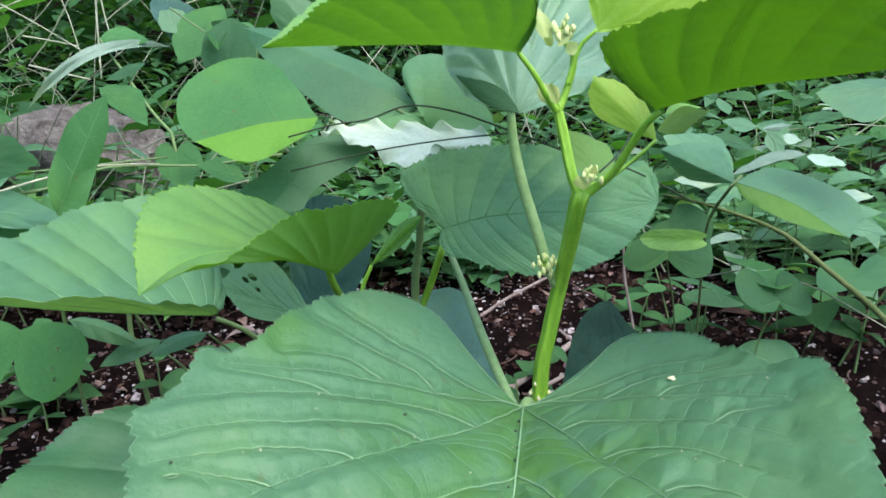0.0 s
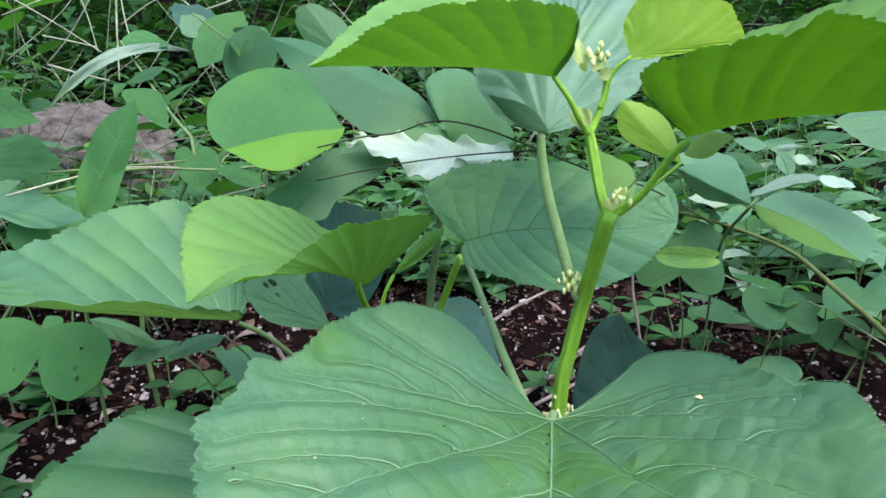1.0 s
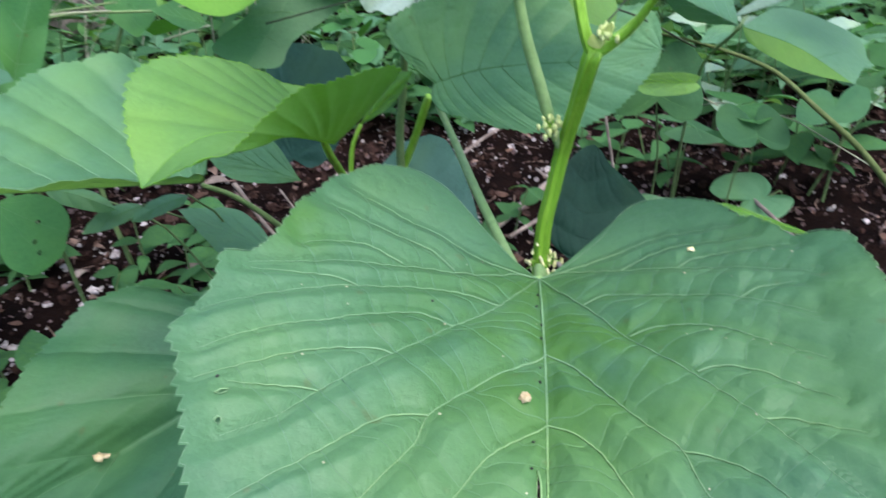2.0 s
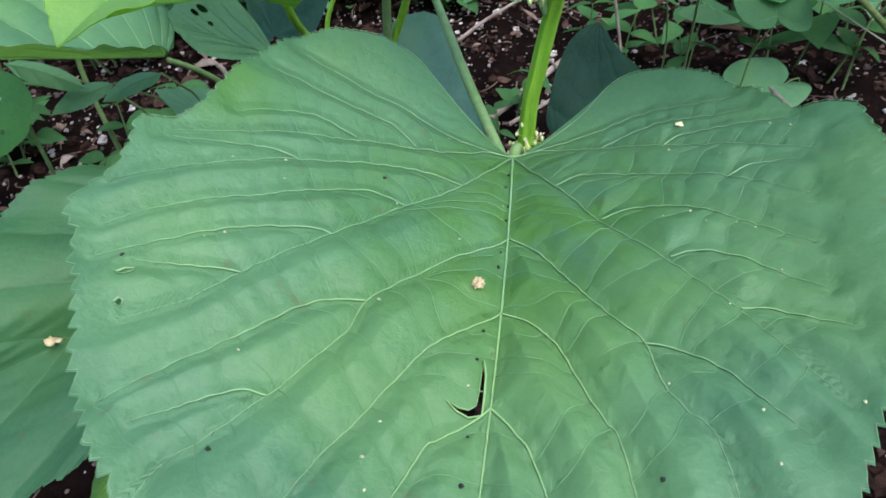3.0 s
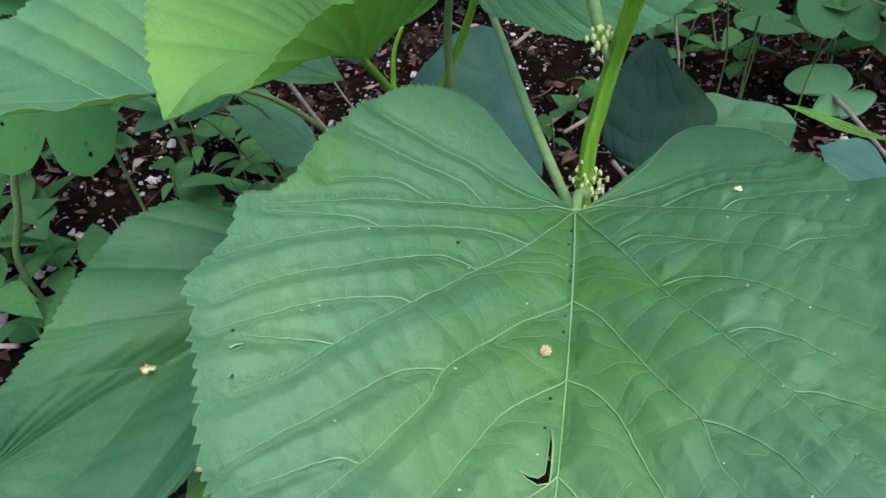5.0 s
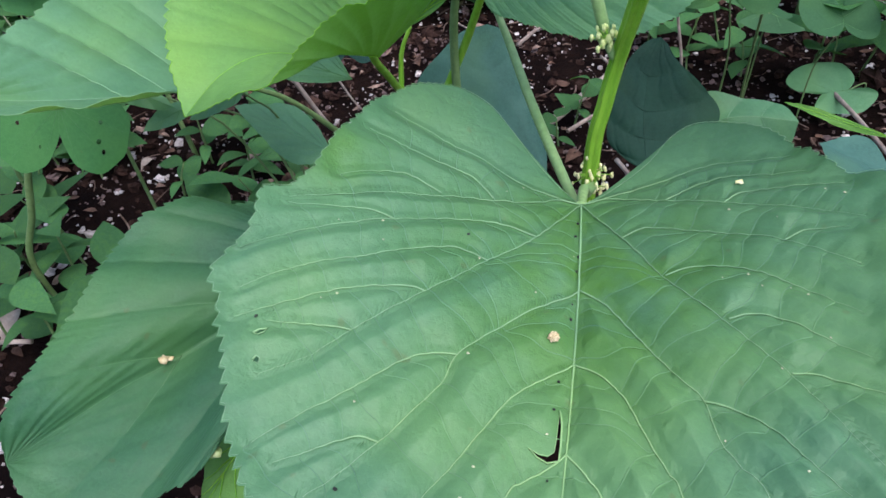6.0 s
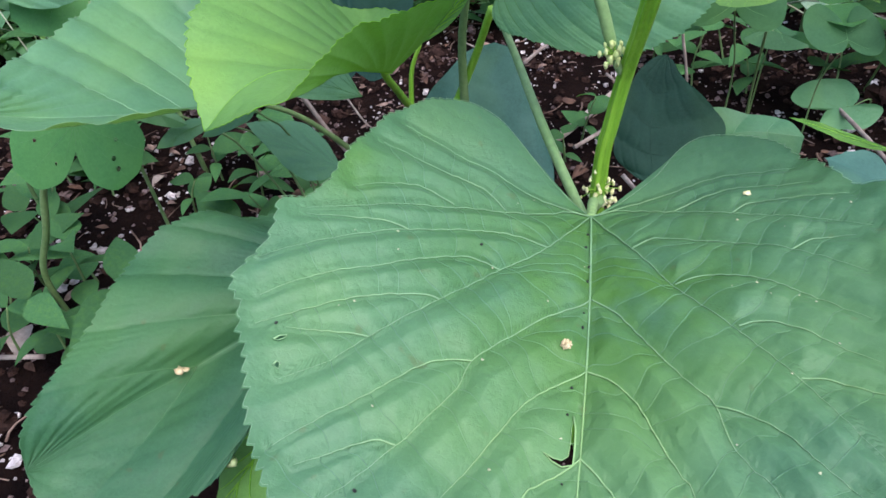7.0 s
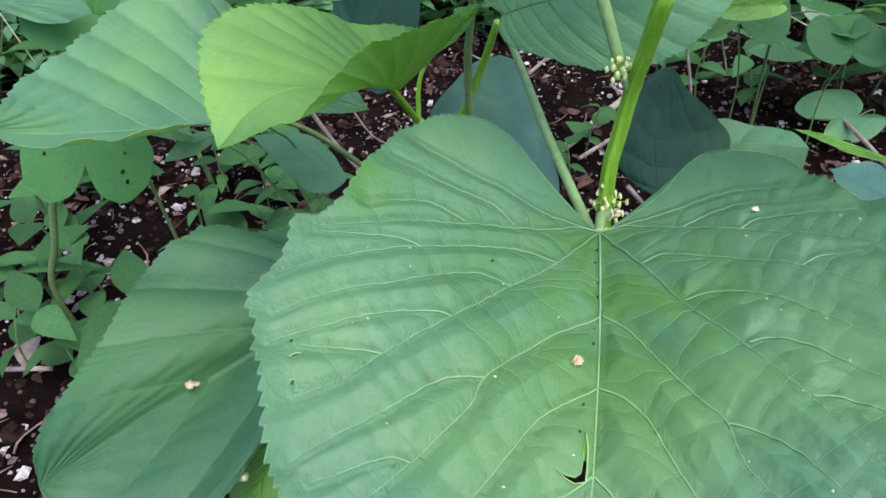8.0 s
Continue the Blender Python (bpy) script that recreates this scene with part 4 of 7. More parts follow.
stalk("petiole", [(0.044, 0.284, 0.163), (0.039, 0.288, 0.173), (0.031, 0.315, 0.185), (0.024, 0.350, 0.194), (0.016, 0.390, 0.208), (0.008, 0.410, 0.225)], (0.0024, 0.0025, 0.0025, 0.0024, 0.0022, 0.0017), PETIOLE, main_plant)

# ---- its neighbour with pale drooping leaves ----
pale_plant = thing("leafy_plant", (-0.085, 0.400, 0.0), "green herb with pale drooping toothed leaves on soil", "plant")
stalk("stem", [(-0.086, 0.410, -0.010), (-0.086, 0.400, 0.017), (-0.070, 0.400, 0.099), (-0.048, 0.385, 0.163), (-0.040, 0.360, 0.196)], (0.004, 0.0036, 0.003, 0.0025), STEM, pale_plant, 16, 0.06)
lofted(pale_plant, [(-0.1179, 0.36, 0.2067), (-0.1421, 0.33, 0.2214), (-0.162, 0.29, 0.2414), (-0.1778, 0.26, 0.2589), (-0.1831, 0.245, 0.2703)],
       [(-0.1179, 0.36, 0.2067), (-0.1246, 0.4, 0.2071), (-0.1415, 0.43, 0.2302), (-0.1583, 0.43, 0.2532), (-0.1696, 0.42, 0.2594), (-0.19, 0.39, 0.263), (-0.1942, 0.365, 0.2616), (-0.193, 0.31, 0.2658), (-0.1903, 0.285, 0.2696), (-0.1831, 0.245, 0.2703)],
       [(-0.1179, 0.36, 0.2067), (-0.1082, 0.335, 0.2217), (-0.1127, 0.29, 0.2417), (-0.1261, 0.25, 0.2611), (-0.1389, 0.237, 0.2653), (-0.1547, 0.232, 0.2674), (-0.1689, 0.235, 0.269), (-0.1831, 0.245, 0.2703)],
       material=PALE, vein=VEIN, veins=11, pleat=(0.005, 0.0012), start=0.72, teeth=46, tooth=0.0018, seed=21, wavy=0.0008, label='pale grey-green leaf with a turned-up edge')
stalk("petiole", [(-0.117, 0.360, 0.205), (-0.106, 0.370, 0.193), (-0.094, 0.380, 0.175), (-0.075, 0.400, 0.138)], (0.0013, 0.0015, 0.0017, 0.0019), DULLSTEM, pale_plant)
lofted(pale_plant, [(-0.0364, 0.272, 0.2576), (-0.0445, 0.252, 0.2689), (-0.0531, 0.238, 0.2764), (-0.0646, 0.226, 0.2833), (-0.074, 0.213, 0.284), (-0.0817, 0.198, 0.2798)],
       [(-0.0364, 0.272, 0.2576), (-0.0286, 0.3, 0.267), (-0.0426, 0.315, 0.2668), (-0.0555, 0.315, 0.2679), (-0.0653, 0.302, 0.2789), (-0.0754, 0.285, 0.2895), (-0.0865, 0.262, 0.2976), (-0.0918, 0.243, 0.2984), (-0.0913, 0.228, 0.2936), (-0.0869, 0.212, 0.2889), (-0.0817, 0.198, 0.2798)],
       [(-0.0364, 0.272, 0.2576), (-0.0241, 0.268, 0.2742), (-0.0144, 0.262, 0.283), (-0.0093, 0.258, 0.2876), (-0.0132, 0.25, 0.2923), (-0.0218, 0.24, 0.2938), (-0.0325, 0.23, 0.2947), (-0.0391, 0.223, 0.2954), (-0.0487, 0.205, 0.2929), (-0.052, 0.196, 0.2915), (-0.0551, 0.188, 0.2913), (-0.0612, 0.187, 0.2908), (-0.0704, 0.19, 0.286), (-0.0817, 0.198, 0.2798)],
       material=YOUNG, vein=VEIN_YOUNG, lines=False, veins=14, pleat=0.001, start=0.72, rungs=0, teeth=44, tooth=0.0018, seed=22, label='light yellow-green leaf with one half turned up')
stalk("petiole", [(-0.043, 0.288, 0.260), (-0.043, 0.300, 0.244), (-0.042, 0.330, 0.220), (-0.040, 0.360, 0.194)], (0.0015, 0.0018, 0.002), STEM, pale_plant)
blade(pale_plant, (-0.077, 0.420, 0.175), (-0.127, 0.400, 0.211), (-0.099, 0.440, 0.207), (-0.103, 0.400, 0.185), shape=OVATE, material=PALE, vein=VEIN_SOFT, teeth=0, tooth=0.02, n=50, m=12, vein_width=0.0002, seed=23, quilt=0.006, slits=HOLES_A)
blade(pale_plant, (-0.089, 0.480, 0.164), (-0.079, 0.500, 0.238), (-0.104, 0.500, 0.206), (-0.043, 0.490, 0.208), shape=HEART, material=BLUE, vein=None, teeth=0, tooth=0.02, n=50, m=12, vein_width=0.0002, seed=24, quilt=0.015)
blade(pale_plant, (-0.032, 0.360, 0.231), (-0.004, 0.350, 0.259), (-0.021, 0.360, 0.248), (-0.019, 0.355, 0.239), LANCE, None, YOUNG, VEIN_YOUNG, "ovate", n=30, m=8, vein_width=0.0004, label="small light green shoot leaf")
stalk("shoot", [(-0.041, 0.360, 0.194), (-0.038, 0.360, 0.217), (-0.032, 0.360, 0.231)], (0.0015, 0.0012, 0.001), STEM, pale_plant)

# ---- low broad leaves beneath ----
low_plant = thing("low_broad_leaf", (-0.06, 0.225, 0.0), "broad green toothed leaf held low over the soil, coloured dark for shade", "plant")
stalk("petiole", [(-0.055, 0.235, 0.0), (-0.058, 0.225, 0.12), (-0.064, 0.215, 0.200)], (0.003, 0.0025, 0.002), PETIOLE, low_plant)
# blade colour carries the shade cast by the big leaf over it
lofted(low_plant, [(-0.0595, 0.235, 0.1912), (-0.101, 0.21, 0.1835), (-0.1195, 0.193, 0.1842), (-0.1313, 0.177, 0.1893), (-0.1485, 0.145, 0.1987)],
       [(-0.0595, 0.235, 0.1912), (-0.0734, 0.275, 0.1936), (-0.0989, 0.268, 0.1988), (-0.116, 0.258, 0.2092), (-0.1253, 0.25, 0.2141), (-0.1335, 0.242, 0.214), (-0.1412, 0.231, 0.2108), (-0.1438, 0.212, 0.2092), (-0.1459, 0.198, 0.2087), (-0.1477, 0.187, 0.2083), (-0.149, 0.172, 0.2085), (-0.1494, 0.16, 0.2095), (-0.1475, 0.15, 0.2088), (-0.1485, 0.145, 0.1987)],
       [(-0.0595, 0.235, 0.1912), (-0.0639, 0.2, 0.1928), (-0.0779, 0.182, 0.1907), (-0.0853, 0.168, 0.1892), (-0.0885, 0.16, 0.1883), (-0.093, 0.151, 0.1878), (-0.0987, 0.143, 0.186), (-0.1125, 0.136, 0.1814), (-0.1307, 0.134, 0.1832), (-0.1424, 0.137, 0.1902), (-0.1485, 0.145, 0.1987)],
       material=LOWGREEN, vein=VEIN_LOW, vein_width=0.00016, veins=8, pleat=0.0027, start=0.8, teeth=60, tooth=0.0018, seed=31, wavy=0.001, rungs=6)
blade(low_plant, (-0.076, 0.185, 0.181), (-0.102, 0.145, 0.162), (-0.101, 0.178, 0.169), (-0.067, 0.150, 0.172), shape=OVATE, material=YOUNG, vein=VEIN_YOUNG, veins="ovate", n=40, m=10, vein_width=0.0004, wave=0.012, seed=32, at=0.4, label='bright green leaf under the broad one')

# ---- shrub with smooth rounded two-lobed leaves, behind ----
lobed_shrub = thing("lobed_leaf_shrub", (0.0, 0.46, 0.0), "shrub with smooth rounded green leaves on thin stalks", "shrub")
lofted(lobed_shrub, [(-0.0575, 0.39, 0.3057), (-0.0843, 0.385, 0.3045), (-0.1047, 0.38, 0.3007), (-0.1195, 0.375, 0.2976)],
       [(-0.0575, 0.39, 0.3057), (-0.0653, 0.4, 0.3114), (-0.0719, 0.41, 0.3214), (-0.0856, 0.42, 0.3335), (-0.1047, 0.42, 0.3367), (-0.1212, 0.41, 0.3316), (-0.13, 0.395, 0.3222), (-0.1303, 0.385, 0.3113), (-0.1258, 0.378, 0.3029), (-0.1195, 0.375, 0.2976)],
       [(-0.0575, 0.39, 0.3057), (-0.0589, 0.375, 0.3015), (-0.0726, 0.365, 0.2931), (-0.0865, 0.36, 0.2884), (-0.0984, 0.362, 0.29), (-0.1097, 0.368, 0.2944), (-0.1195, 0.375, 0.2976)],
       material=LOBED, seed=1, halves=(0,), vein=VEIN_SOFT, veins=4, pleat=0.0004, rungs=0, vein_width=0.00013, label='rounded bright green leaf with one side folded up')
lofted(lobed_shrub, [(-0.0068, 0.44, 0.3031), (-0.0363, 0.45, 0.3187), (-0.0765, 0.47, 0.3375), (-0.1168, 0.49, 0.3532)],
       [(-0.0068, 0.44, 0.3031), (-0.0184, 0.46, 0.3169), (-0.0372, 0.47, 0.3281), (-0.056, 0.48, 0.336), (-0.0826, 0.49, 0.3469), (-0.1018, 0.495, 0.3522), (-0.1168, 0.49, 0.3532)],
       [(-0.0068, 0.44, 0.3031), (-0.0188, 0.43, 0.2968), (-0.0359, 0.43, 0.2954), (-0.0549, 0.435, 0.2994), (-0.0744, 0.45, 0.3128), (-0.0944, 0.465, 0.3276), (-0.1073, 0.48, 0.3394), (-0.1168, 0.49, 0.3532)],
       material=BROAD, seed=2, vein=VEIN_SOFT, veins=4, pleat=0.0004, rungs=0, vein_width=0.00013, label='long pale green smooth leaf')
lofted(lobed_shrub, [(-0.0025, 0.425, 0.2988), (-0.0006, 0.427, 0.2938), (0.0014, 0.428, 0.2892)],
       [(-0.0025, 0.425, 0.2988), (-0.0189, 0.435, 0.3008), (-0.0324, 0.43, 0.2973), (-0.0321, 0.42, 0.2917), (-0.0164, 0.415, 0.2863), (-0.0047, 0.42, 0.2892), (0.0014, 0.428, 0.2892)],
       [(-0.0025, 0.425, 0.2988), (-0.0118, 0.44, 0.3144), (-0.013, 0.45, 0.3265), (-0.001, 0.455, 0.3328), (0.0135, 0.45, 0.3308), (0.0233, 0.44, 0.3165), (0.0372, 0.43, 0.2995), (0.0372, 0.425, 0.2911), (0.025, 0.42, 0.2867), (0.0096, 0.42, 0.291), (0.0014, 0.428, 0.2892)],
       material=FRESH, seed=3, vein=VEIN_SOFT, veins=3, pleat=0.0003, rungs=0, vein_width=0.00012, label='smooth butterfly-shaped leaf with two rounded lobes')
lofted(lobed_shrub, [(-0.0621, 0.42, 0.2913), (-0.0701, 0.405, 0.2771), (-0.0818, 0.388, 0.2641), (-0.087, 0.38, 0.2584)],
       [(-0.0621, 0.42, 0.2913), (-0.0749, 0.415, 0.287), (-0.0894, 0.4, 0.2768), (-0.104, 0.39, 0.2676), (-0.0971, 0.385, 0.2618), (-0.087, 0.38, 0.2584)],
       [(-0.0621, 0.42, 0.2913), (-0.0455, 0.42, 0.29), (-0.033, 0.415, 0.2842), (-0.0403, 0.41, 0.2763), (-0.0637, 0.395, 0.2653), (-0.0714, 0.385, 0.2559), (-0.087, 0.38, 0.2584)],
       material=BROAD, seed=4, vein=VEIN_SOFT, veins=4, pleat=0.0004, rungs=0, vein_width=0.00013, label='dull green drooping leaf')
lofted(lobed_shrub, [(0.0354, 0.4, 0.2875), (0.0009, 0.4, 0.2888), (-0.0313, 0.405, 0.2902), (-0.0606, 0.41, 0.2954)],
       [(0.0354, 0.4, 0.2875), (0.03, 0.405, 0.2926), (0.0077, 0.41, 0.2955), (-0.0184, 0.415, 0.2969), (-0.0447, 0.415, 0.2983), (-0.0606, 0.41, 0.2954)],
       [(0.0354, 0.4, 0.2875), (0.0292, 0.395, 0.2828), (0.0069, 0.39, 0.2847), (-0.0105, 0.385, 0.2762), (-0.0229, 0.39, 0.2815), (-0.0374, 0.4, 0.2885), (-0.0606, 0.41, 0.2954)],
       material=WHITE, seed=5, vein=None, veins=5, pleat=0.0012, rungs=0, wavy=0.003, label='pale crumpled leaf showing its whitish face')
# near half of the first rounded leaf, its light put into the colour
lofted(lobed_shrub, [(-0.0575, 0.39, 0.3057), (-0.0843, 0.385, 0.3045), (-0.1047, 0.38, 0.3007), (-0.1195, 0.375, 0.2976)],
       [(-0.0575, 0.39, 0.3057), (-0.0653, 0.4, 0.3114), (-0.13, 0.395, 0.3222), (-0.1195, 0.375, 0.2976)],
       [(-0.0575, 0.39, 0.3057), (-0.0589, 0.375, 0.3015), (-0.0726, 0.365, 0.2931), (-0.0865, 0.36, 0.2884), (-0.0984, 0.362, 0.29), (-0.1097, 0.368, 0.2944), (-0.1195, 0.375, 0.2976)],
       material=LIME, seed=1, halves=(1,), vein=None, veins=4, pleat=0.0004, rungs=0, name='leaf_flap', label='near half of a rounded leaf, coloured bright as if lit')
blade(lobed_shrub, (-0.070, 0.520, 0.337), (-0.097, 0.520, 0.374), (-0.102, 0.520, 0.355), (-0.072, 0.530, 0.362), shape=ROUND, material=PALE, vein=VEIN, veins="twin", n=40, m=10, vein_width=0.00014, wave=0.012, seed=7, at=0.5)
blade(lobed_shrub, (-0.167, 0.620, 0.319), (-0.165, 0.640, 0.362), (-0.186, 0.620, 0.342), (-0.143, 0.630, 0.341), shape=ROUND, material=SHADE, vein=None, veins="twin", n=40, m=10, vein_width=0.00014, wave=0.012, seed=8, at=0.5)
blade(lobed_shrub, (-0.062, 0.550, 0.353), (-0.073, 0.540, 0.341), (-0.079, 0.550, 0.350), (-0.061, 0.540, 0.343), shape=HEART, material=LOBED, vein=VEIN_SOFT, veins="twin", n=40, m=10, vein_width=0.00014, wave=0.012, seed=9)
stalk("stem", [(-0.015, 0.470, -0.010), (-0.015, 0.460, 0.165), (-0.008, 0.450, 0.226), (-0.003, 0.430, 0.294)], (0.0035, 0.003, 0.002), DULLSTEM, lobed_shrub)
stalk("stalk", [(-0.003, 0.432, 0.294), (-0.019, 0.430, 0.304)], (0.0012, 0.001), DULLSTEM, lobed_shrub, n=6)
stalk("stalk", [(-0.003, 0.432, 0.294), (-0.032, 0.420, 0.290), (-0.055, 0.410, 0.301)], (0.0012, 0.001), DULLSTEM, lobed_shrub, n=10)
stalk("stem", [(-0.042, 0.490, -0.010), (-0.042, 0.480, 0.090), (-0.025, 0.470, 0.132), (-0.007, 0.460, 0.174), (0.006, 0.440, 0.215)], (0.0034, 0.003, 0.0028, 0.0026, 0.0024), STEM, lobed_shrub)

tendril = thing("vine_tendril", (0.0, 0.36, 0.0), "thin dark climbing tendril strung between leaves", "vine")
stalk("strand", [(-0.068, 0.360, 0.300), (-0.045, 0.360, 0.305), (-0.028, 0.358, 0.307), (-0.008, 0.355, 0.313), (0.014, 0.350, 0.310), (0.041, 0.345, 0.300), (0.071, 0.340, 0.288), (0.098, 0.345, 0.279), (0.140, 0.370, 0.254)], (0.0004, 0.0005, 0.0005), HAIR, tendril, n=60, sides=6)
stalk("strand", [(-0.073, 0.380, 0.279), (-0.029, 0.370, 0.289), (0.009, 0.360, 0.295), (0.040, 0.346, 0.299)], (0.0004, 0.0004), HAIR, tendril, n=30, sides=6)
stalk("strand", [(0.073, 0.300, 0.288), (0.081, 0.310, 0.291), (0.089, 0.320, 0.296), (0.094, 0.330, 0.302)], (0.0004, 0.0004), HAIR, tendril, n=16, sides=6)
blade(main_plant, (0.046, 0.260, 0.341), (0.041, 0.262, 0.355), (0.041, 0.260, 0.348), (0.046, 0.262, 0.349), shape=LANCE, material=CREAM, vein=None, n=16, m=5, wave=0.05, at=0.42, name="bract")
blade(main_plant, (0.048, 0.258, 0.341), (0.052, 0.258, 0.348), (0.049, 0.258, 0.345), (0.052, 0.258, 0.343), shape=LANCE, material=CREAM, vein=None, n=16, m=5, wave=0.05, at=0.42, name="bract")
blade(main_plant, (0.051, 0.260, 0.339), (0.055, 0.258, 0.342), (0.052, 0.260, 0.342), (0.054, 0.258, 0.338), shape=LANCE, material=CREAM, vein=None, n=16, m=5, wave=0.05, at=0.42, name="bract")
blade(main_plant, (0.046, 0.258, 0.341), (0.043, 0.256, 0.344), (0.044, 0.258, 0.342), (0.046, 0.256, 0.344), shape=LANCE, material=CREAM, vein=None, n=16, m=5, wave=0.05, at=0.42, name="bract")
blade(main_plant, (0.048, 0.260, 0.320), (0.042, 0.262, 0.329), (0.042, 0.260, 0.324), (0.047, 0.262, 0.327), shape=LANCE, material=CREAM, vein=None, n=16, m=5, wave=0.05, at=0.42, name="bract")
blade(main_plant, (0.048, 0.256, 0.322), (0.045, 0.255, 0.329), (0.045, 0.256, 0.324), (0.048, 0.255, 0.327), shape=LANCE, material=CREAM, vein=None, n=16, m=5, wave=0.05, at=0.42, name="bract")
blade(main_plant, (0.057, 0.252, 0.292), (0.060, 0.250, 0.301), (0.057, 0.252, 0.297), (0.060, 0.250, 0.297), shape=LANCE, material=CREAM, vein=None, n=16, m=5, wave=0.05, at=0.42, name="bract")
blade(main_plant, (0.057, 0.252, 0.292), (0.054, 0.252, 0.297), (0.053, 0.252, 0.294), (0.056, 0.252, 0.296), shape=LANCE, material=CREAM, vein=None, n=16, m=5, wave=0.05, at=0.42, name="bract")
# underside of the pale leaf's lobe: separate blade in the shade-darkened green
blade(main_plant, (0.038, 0.288, 0.316), (0.013, 0.292, 0.331), (0.022, 0.287, 0.322), (0.027, 0.296, 0.327), shape=LANCE, material=SHADE, vein=None, n=30, m=8, wave=0.02, at=0.5, label="curled underside lobe of the pale leaf, coloured dark for shade")

# ---- leafy sprig with long leaves ----
sprig = thing("leafy_sprig", (0.16, 0.40, 0.0), "sprig with long smooth grey-green leaves", "plant")
lofted(sprig, [(0.1436, 0.33, 0.2739), (0.1653, 0.32, 0.2656), (0.1884, 0.31, 0.2504)],
       [(0.1436, 0.33, 0.2739), (0.1676, 0.35, 0.2756), (0.191, 0.355, 0.2691), (0.2069, 0.345, 0.2609), (0.2052, 0.33, 0.255), (0.1884, 0.31, 0.2504)],
       [(0.1436, 0.33, 0.2739), (0.1447, 0.325, 0.2685), (0.1528, 0.315, 0.2629), (0.1667, 0.31, 0.2568), (0.1884, 0.31, 0.2504)],
       material=PALE, seed=41, halves=(0,), vein=VEIN_SOFT, veins=4, pleat=0.0004, rungs=0, vein_width=0.00013, label='long leaf with a pale upper half')
lofted(sprig, [(0.1436, 0.33, 0.2739), (0.1653, 0.32, 0.2656), (0.1884, 0.31, 0.2504)],
       [(0.1436, 0.33, 0.2739), (0.1676, 0.35, 0.2756), (0.2052, 0.33, 0.255), (0.1884, 0.31, 0.2504)],
       [(0.1436, 0.33, 0.2739), (0.1447, 0.325, 0.2685), (0.1528, 0.315, 0.2629), (0.1667, 0.31, 0.2568), (0.1884, 0.31, 0.2504)],
       material=UNDER, seed=41, halves=(1,), vein=None, veins=4, pleat=0.0004, rungs=0, name='leaf_flap', label='bright green lower half of a folded leaf')
blade(sprig, (0.157, 0.370, 0.268), (0.196, 0.370, 0.278), (0.181, 0.380, 0.277), (0.174, 0.360, 0.275), shape=LANCE, material=GREYISH, vein=None, veins="ovate", n=40, m=10, vein_width=0.00014, wave=0.012, seed=42, at=0.4)
blade(sprig, (0.224, 0.330, 0.314), (0.176, 0.330, 0.313), (0.209, 0.350, 0.317), (0.188, 0.310, 0.302), shape=OVATE, material=PALE, vein=VEIN, veins="ovate", n=40, m=10, vein_width=0.00014, wave=0.012, seed=43, at=0.4)
blade(sprig, (0.156, 0.360, 0.266), (0.136, 0.420, 0.274), (0.144, 0.400, 0.261), (0.166, 0.420, 0.277), shape=OVATE, material=PALE, vein=VEIN, veins="ovate", n=40, m=10, vein_width=0.00014, wave=0.012, seed=44, at=0.4)
stalk("stem", [(0.240, 0.620, -0.010), (0.215, 0.550, 0.120), (0.170, 0.430, 0.220), (0.147, 0.345, 0.267), (0.164, 0.370, 0.268)], (0.0012, 0.001, 0.0008), DULLSTEM, sprig)
blade(main_plant, (0.093, 0.290, 0.302), (0.067, 0.290, 0.328), (0.068, 0.290, 0.314), (0.087, 0.300, 0.321), shape=OVATE, material=YELLOW, vein=None, veins="ovate", n=40, m=10, vein_width=0.00014, wave=0.012, seed=51, at=0.4)
blade(main_plant, (0.087, 0.270, 0.309), (0.110, 0.280, 0.314), (0.101, 0.285, 0.315), (0.095, 0.265, 0.309), shape=OVATE, material=YELLOW, vein=None, veins="ovate", n=40, m=10, vein_width=0.00014, wave=0.012, seed=52, at=0.4)
blade(main_plant, (0.085, 0.330, 0.278), (0.063, 0.340, 0.301), (0.067, 0.330, 0.286), (0.085, 0.345, 0.293), shape=OVATE, material=YOUNG, vein=None, veins="ovate", n=40, m=10, vein_width=0.00014, wave=0.012, seed=53, at=0.45)
blade(sprig, (0.164, 0.420, 0.218), (0.120, 0.400, 0.227), (0.141, 0.410, 0.229), (0.138, 0.400, 0.218), shape=ROUND, material=YOUNG, vein=VEIN_YOUNG, veins="ovate", n=40, m=10, vein_width=0.00014, wave=0.012, seed=54, at=0.5)
stalk("branch", [(0.060, 0.258, 0.292), (0.073, 0.280, 0.290), (0.086, 0.285, 0.298), (0.093, 0.290, 0.302)], (0.0009, 0.0008, 0.0007), STEM, main_plant)
stalk("branch", [(0.085, 0.330, 0.278), (0.071, 0.290, 0.285), (0.060, 0.259, 0.290)], (0.0007, 0.0008), STEM, main_plant)

